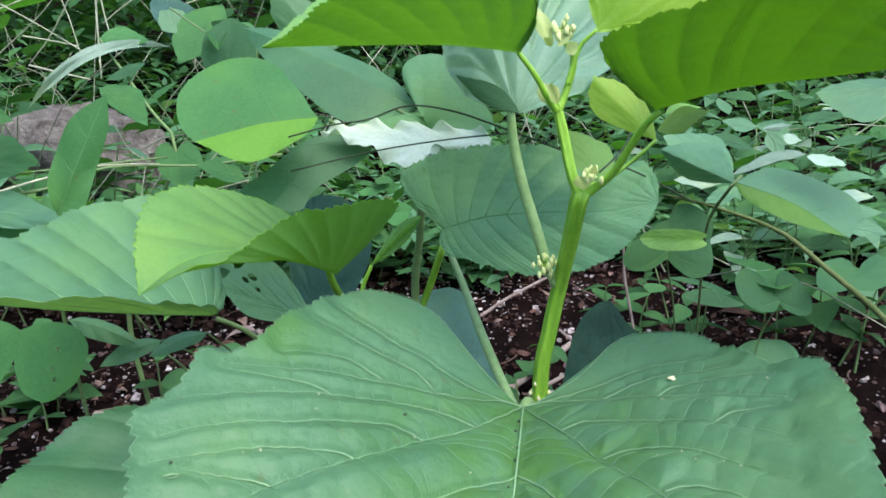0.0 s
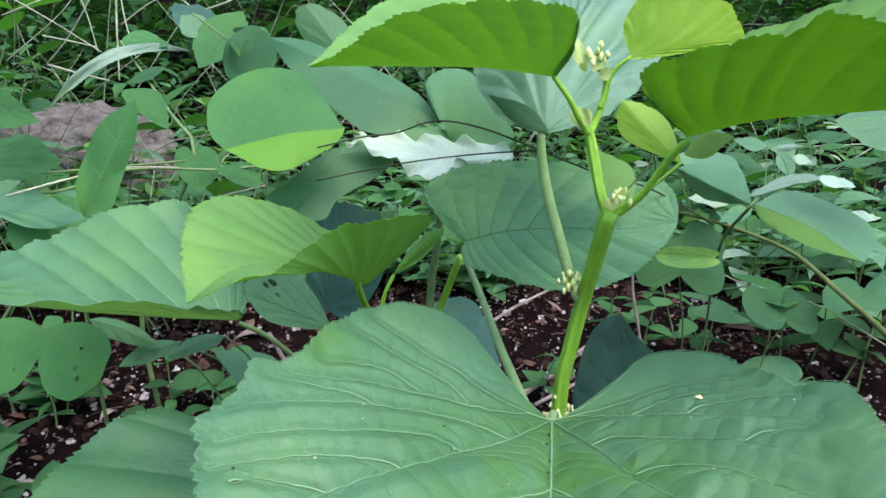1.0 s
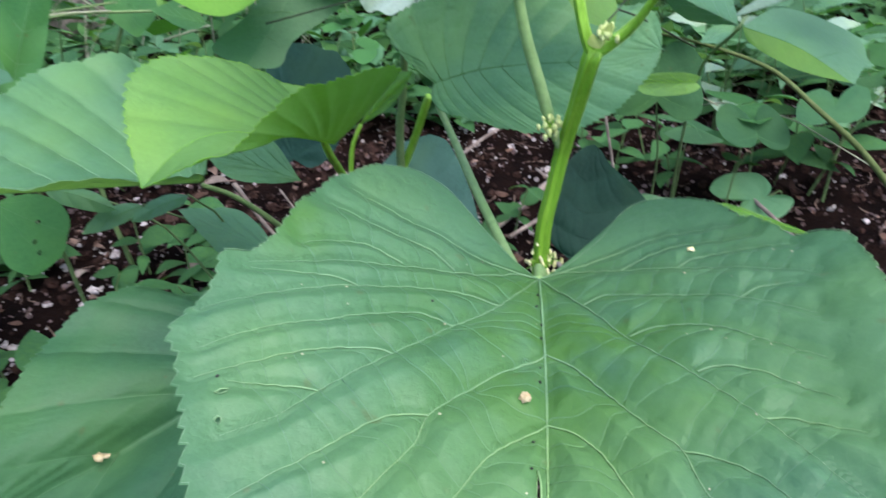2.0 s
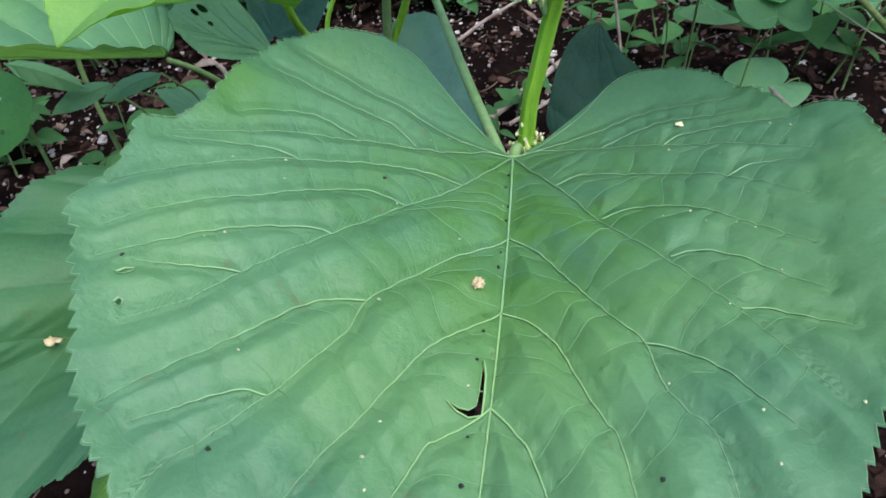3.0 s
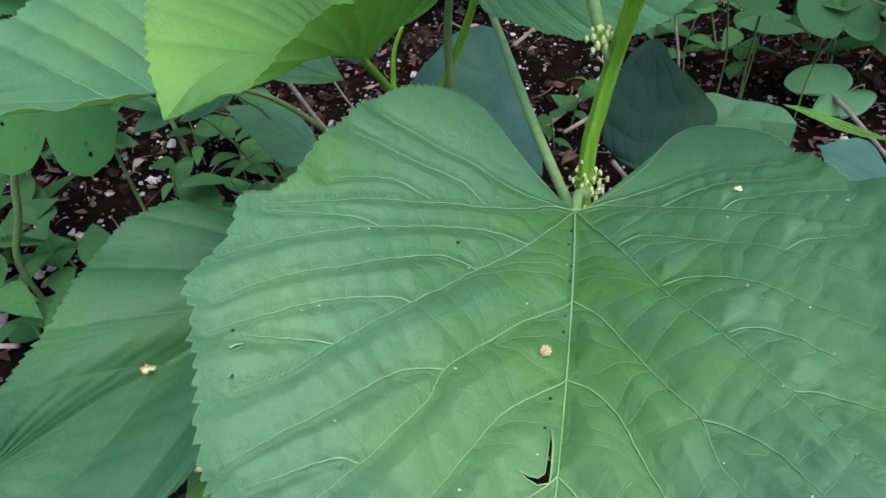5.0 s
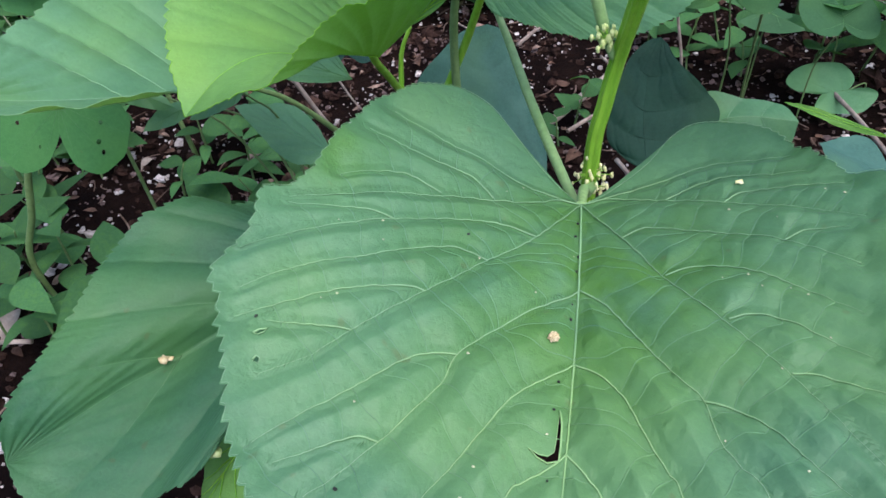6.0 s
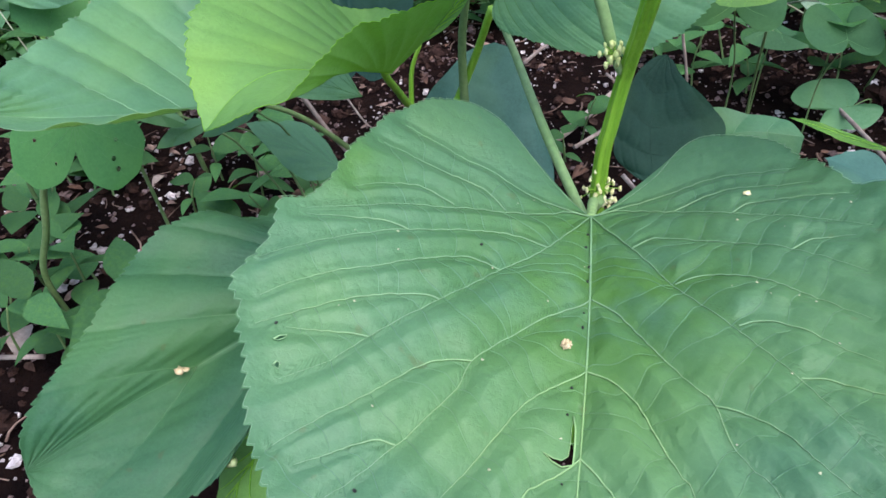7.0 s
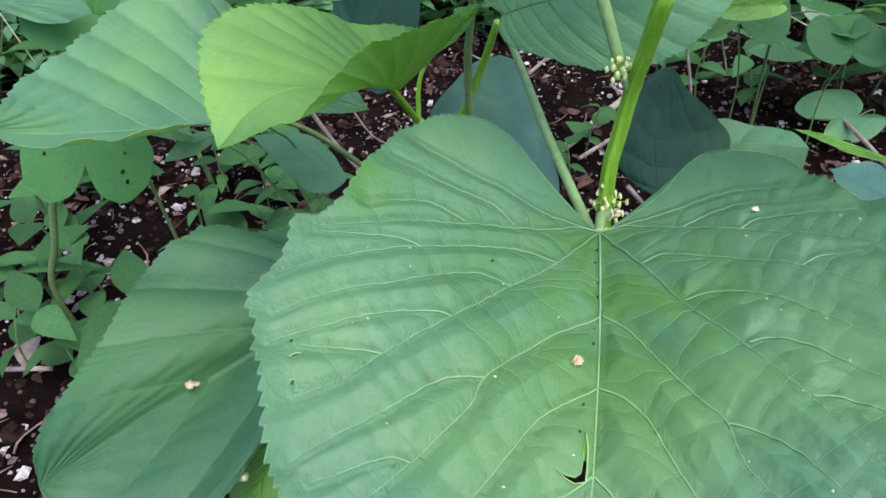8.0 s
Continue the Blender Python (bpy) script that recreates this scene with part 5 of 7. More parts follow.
# ---- low seedlings with two-lobed leaves ----
seedling = thing("lobed_leaf_seedling", (0.24, 0.56, 0.0), "low seedling with butterfly-shaped two-lobed green leaves", "plant", "two-lobed seedlings")
lofted(seedling, [(0.1534, 0.45, 0.1961), (0.1545, 0.455, 0.2072), (0.1576, 0.465, 0.2189)],
       [(0.1534, 0.45, 0.1961), (0.1391, 0.445, 0.1902), (0.1254, 0.445, 0.1924), (0.1247, 0.45, 0.2011), (0.1357, 0.455, 0.2096), (0.1481, 0.46, 0.2166), (0.1576, 0.465, 0.2189)],
       [(0.1534, 0.45, 0.1961), (0.1587, 0.445, 0.1898), (0.1672, 0.44, 0.1851), (0.1778, 0.44, 0.1877), (0.1818, 0.445, 0.1961), (0.1829, 0.455, 0.2055), (0.1857, 0.46, 0.2151), (0.1781, 0.47, 0.2252), (0.1648, 0.47, 0.227), (0.1576, 0.465, 0.2189)],
       material=SHADE, seed=61, vein=VEIN_SOFT, veins=3, pleat=0.0006, rungs=0, vein_width=0.00014)
lofted(seedling, [(0.2406, 0.6, 0.1153), (0.2453, 0.595, 0.113), (0.2526, 0.59, 0.1105)],
       [(0.2406, 0.6, 0.1153), (0.2253, 0.6, 0.1188), (0.2058, 0.6, 0.1256), (0.2215, 0.61, 0.122), (0.2438, 0.61, 0.1169), (0.2571, 0.605, 0.1107), (0.2628, 0.6, 0.1077), (0.2526, 0.59, 0.1105)],
       [(0.2406, 0.6, 0.1153), (0.227, 0.595, 0.1128), (0.2149, 0.59, 0.1127), (0.228, 0.585, 0.1061), (0.2486, 0.58, 0.1034), (0.2655, 0.58, 0.1047), (0.2609, 0.585, 0.1074), (0.2526, 0.59, 0.1105)],
       material=SHADE, seed=62, vein=VEIN_SOFT, veins=3, pleat=0.0006, rungs=0, vein_width=0.00014)
lofted(seedling, [(0.3068, 0.6, 0.0964), (0.3069, 0.605, 0.1008), (0.3067, 0.61, 0.1067)],
       [(0.3068, 0.6, 0.0964), (0.2989, 0.59, 0.093), (0.2859, 0.59, 0.0937), (0.2728, 0.595, 0.1014), (0.2686, 0.605, 0.111), (0.2727, 0.615, 0.1204), (0.2839, 0.62, 0.1243), (0.2965, 0.615, 0.1171), (0.3067, 0.61, 0.1067)],
       [(0.3068, 0.6, 0.0964), (0.3094, 0.59, 0.093), (0.3181, 0.585, 0.0899), (0.3287, 0.585, 0.0923), (0.332, 0.595, 0.1035), (0.3278, 0.61, 0.1141), (0.3181, 0.615, 0.1209), (0.3104, 0.615, 0.1187), (0.3067, 0.61, 0.1067)],
       material=SHADE, seed=63, vein=VEIN_SOFT, veins=3, pleat=0.0006, rungs=0, vein_width=0.00014)

blade(seedling, (0.360, 0.580, 0.116), (0.392, 0.630, 0.127), (0.337, 0.600, 0.122), (0.406, 0.600, 0.121), shape=TWIN, material=SHADE, vein=None, veins="twin", n=40, m=10, vein_width=0.00014, wave=0.012, seed=67, at=0.42)
lofted(seedling, [(0.3378, 0.62, 0.0232), (0.326, 0.62, 0.022), (0.3151, 0.62, 0.0206)],
       [(0.3378, 0.62, 0.0232), (0.3469, 0.63, 0.0264), (0.3457, 0.64, 0.032), (0.3382, 0.65, 0.0353), (0.315, 0.65, 0.037), (0.2965, 0.645, 0.0342), (0.2844, 0.63, 0.0307), (0.2908, 0.62, 0.0265), (0.3045, 0.62, 0.0222), (0.3151, 0.62, 0.0206)],
       [(0.3378, 0.62, 0.0232), (0.3534, 0.615, 0.0267), (0.3613, 0.61, 0.0205), (0.3455, 0.6, 0.0105), (0.3234, 0.6, 0.0109), (0.3055, 0.6, 0.0144), (0.3039, 0.605, 0.017), (0.3104, 0.615, 0.0191), (0.3151, 0.62, 0.0206)],
       material=FRESH, seed=64, vein=VEIN_SOFT, veins=3, pleat=0.0006, rungs=0, vein_width=0.00014)

stalk("stalk", [(0.253, 0.647, -0.010), (0.252, 0.632, 0.062), (0.241, 0.597, 0.114)], (0.0009, 0.0007, 0.0005), DULLSTEM, seedling, n=12)
stalk("stalk", [(0.297, 0.620, -0.010), (0.298, 0.614, 0.053), (0.307, 0.600, 0.096)], (0.0009, 0.0007, 0.0005), DULLSTEM, seedling, n=12)
stalk("stalk", [(0.368, 0.650, -0.010), (0.365, 0.641, 0.016), (0.338, 0.620, 0.023)], (0.0009, 0.0007, 0.0005), DULLSTEM, seedling, n=12)
stalk("stalk", [(0.194, 0.570, -0.010), (0.190, 0.534, 0.103), (0.153, 0.450, 0.196)], (0.0009, 0.0007, 0.0005), DULLSTEM, seedling, n=12)

hanging = thing("lobed_leaf_seedling", (-0.24, 0.37, 0.0), "seedling with a hanging two-lobed leaf pierced by small holes", "plant", "two-lobed seedlings")
blade(hanging, (-0.234, 0.378, 0.196), (-0.241, 0.360, 0.161), (-0.273, 0.370, 0.188), (-0.196, 0.370, 0.180), shape=TWIN, material=LOBED, vein=VEIN_SOFT, veins="twin", n=40, m=10, vein_width=0.00014, wave=0.012, seed=71, at=0.42, slits=HOLES_B)
stalk("stem", [(-0.317, 0.402, -0.010), (-0.317, 0.392, 0.068), (-0.294, 0.388, 0.115), (-0.274, 0.386, 0.157), (-0.237, 0.381, 0.194)], (0.0014, 0.0022, 0.0024, 0.0012), DULLSTEM, hanging)
blade(hanging, (-0.277, 0.500, 0.243), (-0.285, 0.470, 0.212), (-0.315, 0.490, 0.227), (-0.261, 0.490, 0.222), shape=ROUND, material=LOBED, vein=VEIN_SOFT, veins="twin", n=40, m=10, vein_width=0.00014, wave=0.012, seed=72, at=0.5)
stalk("stalk", [(-0.374, 0.510, -0.010), (-0.374, 0.500, 0.092), (-0.320, 0.500, 0.177), (-0.277, 0.500, 0.243)], (0.002, 0.0015, 0.001), DULLSTEM, hanging)

low_sprig = thing("leafy_sprig", (-0.129, 0.460, 0.0), "low sprig with narrow pale green pointed leaves over soil", "plant")
lofted(low_sprig, [(-0.2356, 0.43, 0.1799), (-0.215, 0.425, 0.1761), (-0.1908, 0.42, 0.166)],
       [(-0.2356, 0.43, 0.1799), (-0.2262, 0.435, 0.1792), (-0.2063, 0.43, 0.1745), (-0.1968, 0.425, 0.171), (-0.1908, 0.42, 0.166)],
       [(-0.2356, 0.43, 0.1799), (-0.2266, 0.425, 0.1716), (-0.2088, 0.42, 0.1671), (-0.1983, 0.42, 0.1645), (-0.1908, 0.42, 0.166)],
       material=PALE, seed=201, vein=VEIN_SOFT, veins=4, pleat=0.0008, rungs=0, vein_width=0.00014)
lofted(low_sprig, [(-0.1784, 0.43, 0.1627), (-0.1955, 0.425, 0.1589), (-0.2167, 0.42, 0.1505)],
       [(-0.1784, 0.43, 0.1627), (-0.1914, 0.435, 0.1623), (-0.2046, 0.43, 0.1608), (-0.2126, 0.425, 0.1552), (-0.2167, 0.42, 0.1505)],
       [(-0.1784, 0.43, 0.1627), (-0.1827, 0.425, 0.1587), (-0.1943, 0.42, 0.1541), (-0.2064, 0.42, 0.1511), (-0.2167, 0.42, 0.1505)],
       material=PALE, seed=202, vein=VEIN_SOFT, veins=4, pleat=0.0008, rungs=0, vein_width=0.00014)
lofted(low_sprig, [(-0.149, 0.43, 0.1666), (-0.1655, 0.425, 0.164), (-0.1845, 0.42, 0.1563)],
       [(-0.149, 0.43, 0.1666), (-0.161, 0.435, 0.1662), (-0.1725, 0.43, 0.165), (-0.1806, 0.425, 0.1606), (-0.1845, 0.42, 0.1563)],
       [(-0.149, 0.43, 0.1666), (-0.1527, 0.425, 0.1629), (-0.1643, 0.42, 0.1599), (-0.1765, 0.42, 0.1561), (-0.1845, 0.42, 0.1563)],
       material=PALE, seed=203, vein=VEIN_SOFT, veins=4, pleat=0.0008, rungs=0, vein_width=0.00014)
stalk("stalk", [(-0.129, 0.470, -0.010), (-0.139, 0.465, 0.117), (-0.149, 0.430, 0.167)], (0.0012, 0.0009, 0.0006), DULLSTEM, low_sprig, n=12)
stalk("stalk", [(-0.129, 0.470, -0.010), (-0.154, 0.465, 0.114), (-0.178, 0.430, 0.163)], (0.0012, 0.0009, 0.0006), DULLSTEM, low_sprig, n=12)
stalk("stalk", [(-0.129, 0.470, -0.010), (-0.182, 0.465, 0.126), (-0.236, 0.430, 0.180)], (0.0012, 0.0009, 0.0006), DULLSTEM, low_sprig, n=12)

# ---- dark bluish leaves low behind the stem ----
dark_plant = thing("dark_leaf_plant", (0.04, 0.54, 0.0), "low plant with dark bluish-green upright leaves", "plant")
lofted(dark_plant, [(0.0485, 0.49, 0.0474), (0.0294, 0.52, 0.0792), (0.0098, 0.545, 0.1133), (0.0098, 0.56, 0.1417)],
       [(0.0485, 0.49, 0.0474), (0.0088, 0.5, 0.0508), (-0.0254, 0.52, 0.0765), (-0.0488, 0.54, 0.0987), (-0.0452, 0.545, 0.1111), (-0.0301, 0.55, 0.1246), (-0.0117, 0.558, 0.1376), (0.0098, 0.56, 0.1417)],
       [(0.0485, 0.49, 0.0474), (0.0493, 0.505, 0.0573), (0.0451, 0.524, 0.0726), (0.0352, 0.548, 0.1068), (0.0236, 0.558, 0.1336), (0.0098, 0.56, 0.1417)],
       material=BLUE, seed=81, vein=None, veins=5, pleat=0.0018, rungs=0)
# the upper leaves' shade is in this leaf's colour
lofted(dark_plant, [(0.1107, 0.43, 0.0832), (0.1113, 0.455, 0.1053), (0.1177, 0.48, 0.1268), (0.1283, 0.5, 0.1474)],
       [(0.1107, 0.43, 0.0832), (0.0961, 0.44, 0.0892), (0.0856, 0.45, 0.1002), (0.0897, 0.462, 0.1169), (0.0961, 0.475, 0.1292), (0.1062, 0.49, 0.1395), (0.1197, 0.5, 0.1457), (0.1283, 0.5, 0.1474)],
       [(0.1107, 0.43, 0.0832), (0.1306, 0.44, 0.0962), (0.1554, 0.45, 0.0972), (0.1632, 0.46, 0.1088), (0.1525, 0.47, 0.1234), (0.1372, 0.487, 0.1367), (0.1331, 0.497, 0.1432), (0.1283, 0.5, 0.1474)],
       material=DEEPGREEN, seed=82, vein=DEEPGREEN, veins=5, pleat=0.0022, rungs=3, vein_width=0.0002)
blade(dark_plant, (-0.105, 0.440, 0.113), (-0.169, 0.460, 0.142), (-0.137, 0.480, 0.129), (-0.132, 0.420, 0.122), shape=OVATE, material=PALE, vein=None, teeth=0, tooth=0.02, n=50, m=12, vein_width=0.0004, seed=86, quilt=0.012, at=0.45, label='dull greyish-green leaf low over soil')
lofted(dark_plant, [(0.1366, 0.47, 0.0842), (0.1769, 0.465, 0.1), (0.2194, 0.46, 0.0956)],
       [(0.1366, 0.47, 0.0842), (0.1471, 0.48, 0.1034), (0.1636, 0.485, 0.1107), (0.1846, 0.48, 0.1059), (0.2113, 0.475, 0.1015), (0.2194, 0.46, 0.0956)],
       [(0.1366, 0.47, 0.0842), (0.1443, 0.45, 0.077), (0.1768, 0.44, 0.0758), (0.2104, 0.45, 0.0803), (0.2194, 0.46, 0.0956)],
       material=BROAD, seed=83, vein=VEIN_DARK, veins=5, pleat=0.0015, rungs=0, vein_width=0.0002)
blade(dark_plant, (0.276, 0.440, 0.089), (0.196, 0.440, 0.125), (0.232, 0.445, 0.109), (0.229, 0.437, 0.106), shape=LANCE, material=UNDER, vein=VEIN_YOUNG, veins="ovate", n=40, m=10, vein_width=0.00014, wave=0.012, seed=84, at=0.45)
blade(dark_plant, (0.258, 0.400, 0.087), (0.216, 0.420, 0.104), (0.246, 0.430, 0.101), (0.209, 0.380, 0.110), shape=OVATE, material=BLUE, vein=None, veins="ovate", n=40, m=10, vein_width=0.00014, wave=0.012, seed=85, at=0.45)
stalk("stalk", [(0.059, 0.550, -0.010), (0.059, 0.540, -0.065), (0.047, 0.520, -0.015), (0.030, 0.490, 0.031)], (0.003, 0.002), DULLSTEM, dark_plant, n=10)
stalk("stalk", [(0.094, 0.510, -0.010), (0.094, 0.500, -0.041), (0.104, 0.470, 0.013), (0.108, 0.440, 0.060)], (0.003, 0.002), DULLSTEM, dark_plant, n=10)

# ---- leaves along the far left ----
left_plant = thing("mixed_leaf_shrub", (-0.36, 0.55, 0.0), "straggly shrub with heart-shaped and long green leaves", "shrub")
blade(left_plant, (-0.374, 0.550, 0.263), (-0.273, 0.500, 0.272), (-0.326, 0.550, 0.285), (-0.303, 0.500, 0.258), shape=OVATE, material=LOBED, vein=VEIN_SOFT, veins="ovate", n=40, m=10, vein_width=0.00014, wave=0.012, seed=91, at=0.4)
blade(left_plant, (-0.339, 0.500, 0.241), (-0.235, 0.450, 0.241), (-0.296, 0.500, 0.251), (-0.278, 0.460, 0.235), shape=OVATE, material=PALE, vein=VEIN, veins="ovate", n=40, m=10, vein_width=0.00014, wave=0.012, seed=92, at=0.4)
blade(left_plant, (-0.330, 0.520, 0.220), (-0.277, 0.520, 0.217), (-0.314, 0.540, 0.227), (-0.296, 0.500, 0.208), shape=OVATE, material=BLUE, vein=None, veins="ovate", n=40, m=10, vein_width=0.00014, wave=0.012, seed=93, at=0.4)
blade(left_plant, (-0.213, 0.600, 0.259), (-0.203, 0.570, 0.233), (-0.228, 0.590, 0.253), (-0.189, 0.590, 0.252), shape=HEART, material=LOBED, vein=VEIN_SOFT, veins="heart", n=40, m=10, vein_width=0.00014, wave=0.012, seed=94)
blade(left_plant, (-0.151, 0.570, 0.239), (-0.188, 0.570, 0.251), (-0.170, 0.590, 0.254), (-0.161, 0.550, 0.241), shape=OVATE, material=LOBED, vein=VEIN_SOFT, veins="ovate", n=40, m=10, vein_width=0.00014, wave=0.012, seed=95, at=0.4)
blade(left_plant, (-0.267, 0.600, 0.313), (-0.221, 0.570, 0.284), (-0.247, 0.570, 0.300), (-0.235, 0.600, 0.310), shape=OVATE, material=LOBED, vein=VEIN_SOFT, veins="ovate", n=40, m=10, vein_width=0.00014, wave=0.012, seed=96, at=0.4)
lofted(left_plant, [(-0.2118, 0.4, 0.2555), (-0.1984, 0.405, 0.2827), (-0.1809, 0.42, 0.3205)],
       [(-0.2118, 0.4, 0.2555), (-0.2142, 0.4, 0.2726), (-0.2108, 0.41, 0.2903), (-0.2004, 0.415, 0.3089), (-0.1809, 0.42, 0.3205)],
       [(-0.2118, 0.4, 0.2555), (-0.1965, 0.4, 0.2599), (-0.1887, 0.41, 0.2816), (-0.1806, 0.415, 0.3037), (-0.1809, 0.42, 0.3205)],
       material=LOBED, seed=97, vein=VEIN_SOFT, veins=4, pleat=0.0004, rungs=0, vein_width=0.00013, label='upright green folded leaf')
blade(left_plant, (-0.254, 0.740, 0.340), (-0.351, 0.640, 0.294), (-0.309, 0.690, 0.321), (-0.299, 0.685, 0.311), shape=LANCE, material=GREYISH, vein=None, veins="ovate", n=40, m=10, vein_width=0.00014, wave=0.012, seed=98, at=0.45, bend=0.26, label='long pale arching strap leaf')
blade(left_plant, (-0.304, 0.700, 0.351), (-0.259, 0.700, 0.347), (-0.289, 0.720, 0.360), (-0.280, 0.690, 0.341), shape=LANCE, material=LOBED, vein=VEIN_SOFT, veins="ovate", n=40, m=10, vein_width=0.00014, wave=0.012, seed=99, at=0.45)
blade(left_plant, (-0.213, 0.700, 0.330), (-0.246, 0.720, 0.382), (-0.251, 0.700, 0.367), (-0.210, 0.720, 0.364), shape=ROUND, material=BLUE, vein=None, veins="ovate", n=40, m=10, vein_width=0.00014, wave=0.012, seed=100, at=0.45)
blade(left_plant, (-0.192, 0.720, 0.376), (-0.228, 0.680, 0.326), (-0.236, 0.700, 0.359), (-0.193, 0.700, 0.340), shape=OVATE, material=LOBED, vein=VEIN_SOFT, veins="ovate", n=40, m=10, vein_width=0.00014, wave=0.012, seed=101, at=0.45)
blade(left_plant, (-0.319, 0.500, 0.314), (-0.272, 0.480, 0.302), (-0.302, 0.500, 0.321), (-0.299, 0.480, 0.297), shape=OVATE, material=LOBED, vein=VEIN_SOFT, veins="ovate", n=40, m=10, vein_width=0.00014, wave=0.012, seed=102, at=0.45)
stalk("stem", [(-0.288, 0.630, -0.010), (-0.288, 0.620, 0.104), (-0.249, 0.600, 0.187), (-0.213, 0.600, 0.259), (-0.237, 0.620, 0.292), (-0.305, 0.700, 0.351)], (0.0026, 0.002, 0.0014, 0.001), DULLSTEM, left_plant)
stalk("branch", [(-0.345, 0.500, 0.249), (-0.291, 0.520, 0.246), (-0.248, 0.550, 0.256), (-0.187, 0.580, 0.249), (-0.145, 0.580, 0.253), (-0.121, 0.580, 0.255)], (0.0012, 0.0011, 0.0009), DULLSTEM, left_plant)
stalk("branch", [(-0.352, 0.500, 0.255), (-0.306, 0.520, 0.259), (-0.261, 0.550, 0.258), (-0.214, 0.580, 0.257)], (0.0008, 0.0008), DULLSTEM, left_plant)
stalk("stem", [(-0.221, 0.410, -0.010), (-0.221, 0.400, 0.180), (-0.216, 0.400, 0.223), (-0.209, 0.400, 0.254)], (0.0012, 0.0012), DULLSTEM, left_plant)
blade(left_plant, (-0.172, 0.620, 0.343), (-0.167, 0.600, 0.338), (-0.179, 0.610, 0.352), (-0.161, 0.610, 0.350), shape=HEART, material=LOBED, vein=VEIN_SOFT, veins="ovate", n=40, m=10, vein_width=0.00014, wave=0.012, seed=110, at=0.45)
blade(left_plant, (-0.172, 0.640, 0.355), (-0.173, 0.640, 0.361), (-0.182, 0.640, 0.360), (-0.161, 0.640, 0.363), shape=HEART, material=SHADE, vein=None, veins="ovate", n=40, m=10, vein_width=0.00014, wave=0.012, seed=111, at=0.45)
blade(left_plant, (-0.225, 0.700, 0.352), (-0.245, 0.700, 0.373), (-0.244, 0.690, 0.358), (-0.228, 0.710, 0.373), shape=OVATE, material=PALE, vein=VEIN, veins="ovate", n=40, m=10, vein_width=0.00014, wave=0.012, seed=112, at=0.45)
blade(left_plant, (-0.250, 0.660, 0.328), (-0.279, 0.640, 0.316), (-0.271, 0.660, 0.326), (-0.262, 0.640, 0.317), shape=OVATE, material=SHADE, vein=None, veins="ovate", n=40, m=10, vein_width=0.00014, wave=0.012, seed=113, at=0.45)
stalk("branch", [(-0.228, 0.680, 0.374), (-0.194, 0.660, 0.352), (-0.170, 0.640, 0.342), (-0.148, 0.630, 0.329)], (0.0009, 0.0008), DULLSTEM, left_plant)

# ---- dry grass stalks leaning over the shrub ----
def dry_stalk(pts, r):
    ob = thing("grass_stalk", pts[0], "thin pale dry grass stalk leaning among leaves", "grass", "dry grass stalks")
    v, f = tube_arrays(spline(pts, 16), (r, 0.7 * r), 5)
    part("stalk", mesh_of("stalk", under(ob, v), f, STRAW), ob)


dry_stalk([(-0.343, 0.800, 0.412), (-0.349, 0.800, 0.367), (-0.346, 0.780, 0.310)], 0.0013)
dry_stalk([(-0.341, 0.800, 0.407), (-0.335, 0.790, 0.370), (-0.325, 0.780, 0.333)], 0.001)
dry_stalk([(-0.463, 0.800, 0.400), (-0.415, 0.800, 0.370), (-0.370, 0.800, 0.339)], 0.001)
dry_stalk([(-0.383, 0.850, 0.414), (-0.425, 0.850, 0.358), (-0.458, 0.850, 0.325)], 0.001)
dry_stalk([(-0.430, 0.800, 0.357), (-0.401, 0.800, 0.351), (-0.373, 0.800, 0.344)], 0.0009)
dry_stalk([(-0.408, 0.760, 0.328), (-0.381, 0.760, 0.320), (-0.348, 0.760, 0.311)], 0.0013)
dry_stalk([(-0.406, 0.840, 0.411), (-0.397, 0.840, 0.375), (-0.387, 0.830, 0.338)], 0.0009)
dry_stalk([(-0.184, 0.740, 0.397), (-0.219, 0.740, 0.383), (-0.249, 0.740, 0.376)], 0.0012)
dry_stalk([(-0.302, 0.820, 0.406), (-0.263, 0.800, 0.378), (-0.244, 0.780, 0.340), (-0.243, 0.770, 0.318)], 0.0012)
dry_stalk([(-0.504, 0.860, 0.380), (-0.455, 0.860, 0.396), (-0.394, 0.860, 0.409)], 0.0009)
dry_stalk([(-0.260, 0.600, 0.281), (-0.252, 0.600, 0.262), (-0.235, 0.600, 0.248)], 0.0008)
dry_stalk([(-0.298, 0.470, 0.254), (-0.266, 0.500, 0.260), (-0.243, 0.530, 0.261), (-0.213, 0.560, 0.255)], 0.0009)
dry_stalk([(-0.533, 0.900, 0.328), (-0.459, 0.900, 0.381), (-0.426, 0.900, 0.415)], 0.0009)
dry_stalk([(-0.387, 0.900, 0.368), (-0.349, 0.900, 0.392), (-0.306, 0.900, 0.410)], 0.0009)
dry_stalk([(-0.194, 0.600, 0.222), (-0.169, 0.600, 0.228), (-0.156, 0.600, 0.231)], 0.001)

# ---- greyish weathered leaves of a low bush ----
grey_bush = thing("grey_leaf_bush", (0.25, 0.62, 0.0), "low bush with greyish and whitish weathered leaves", "bush")
blade(grey_bush, (0.281, 0.620, 0.254), (0.250, 0.620, 0.260), (0.269, 0.630, 0.261), (0.262, 0.610, 0.252), shape=OVATE, material=PALE, vein=VEIN, veins="ovate", n=26, m=7, vein_width=0.00014, wave=0.012, seed=130, at=0.45, rumple=0.03)
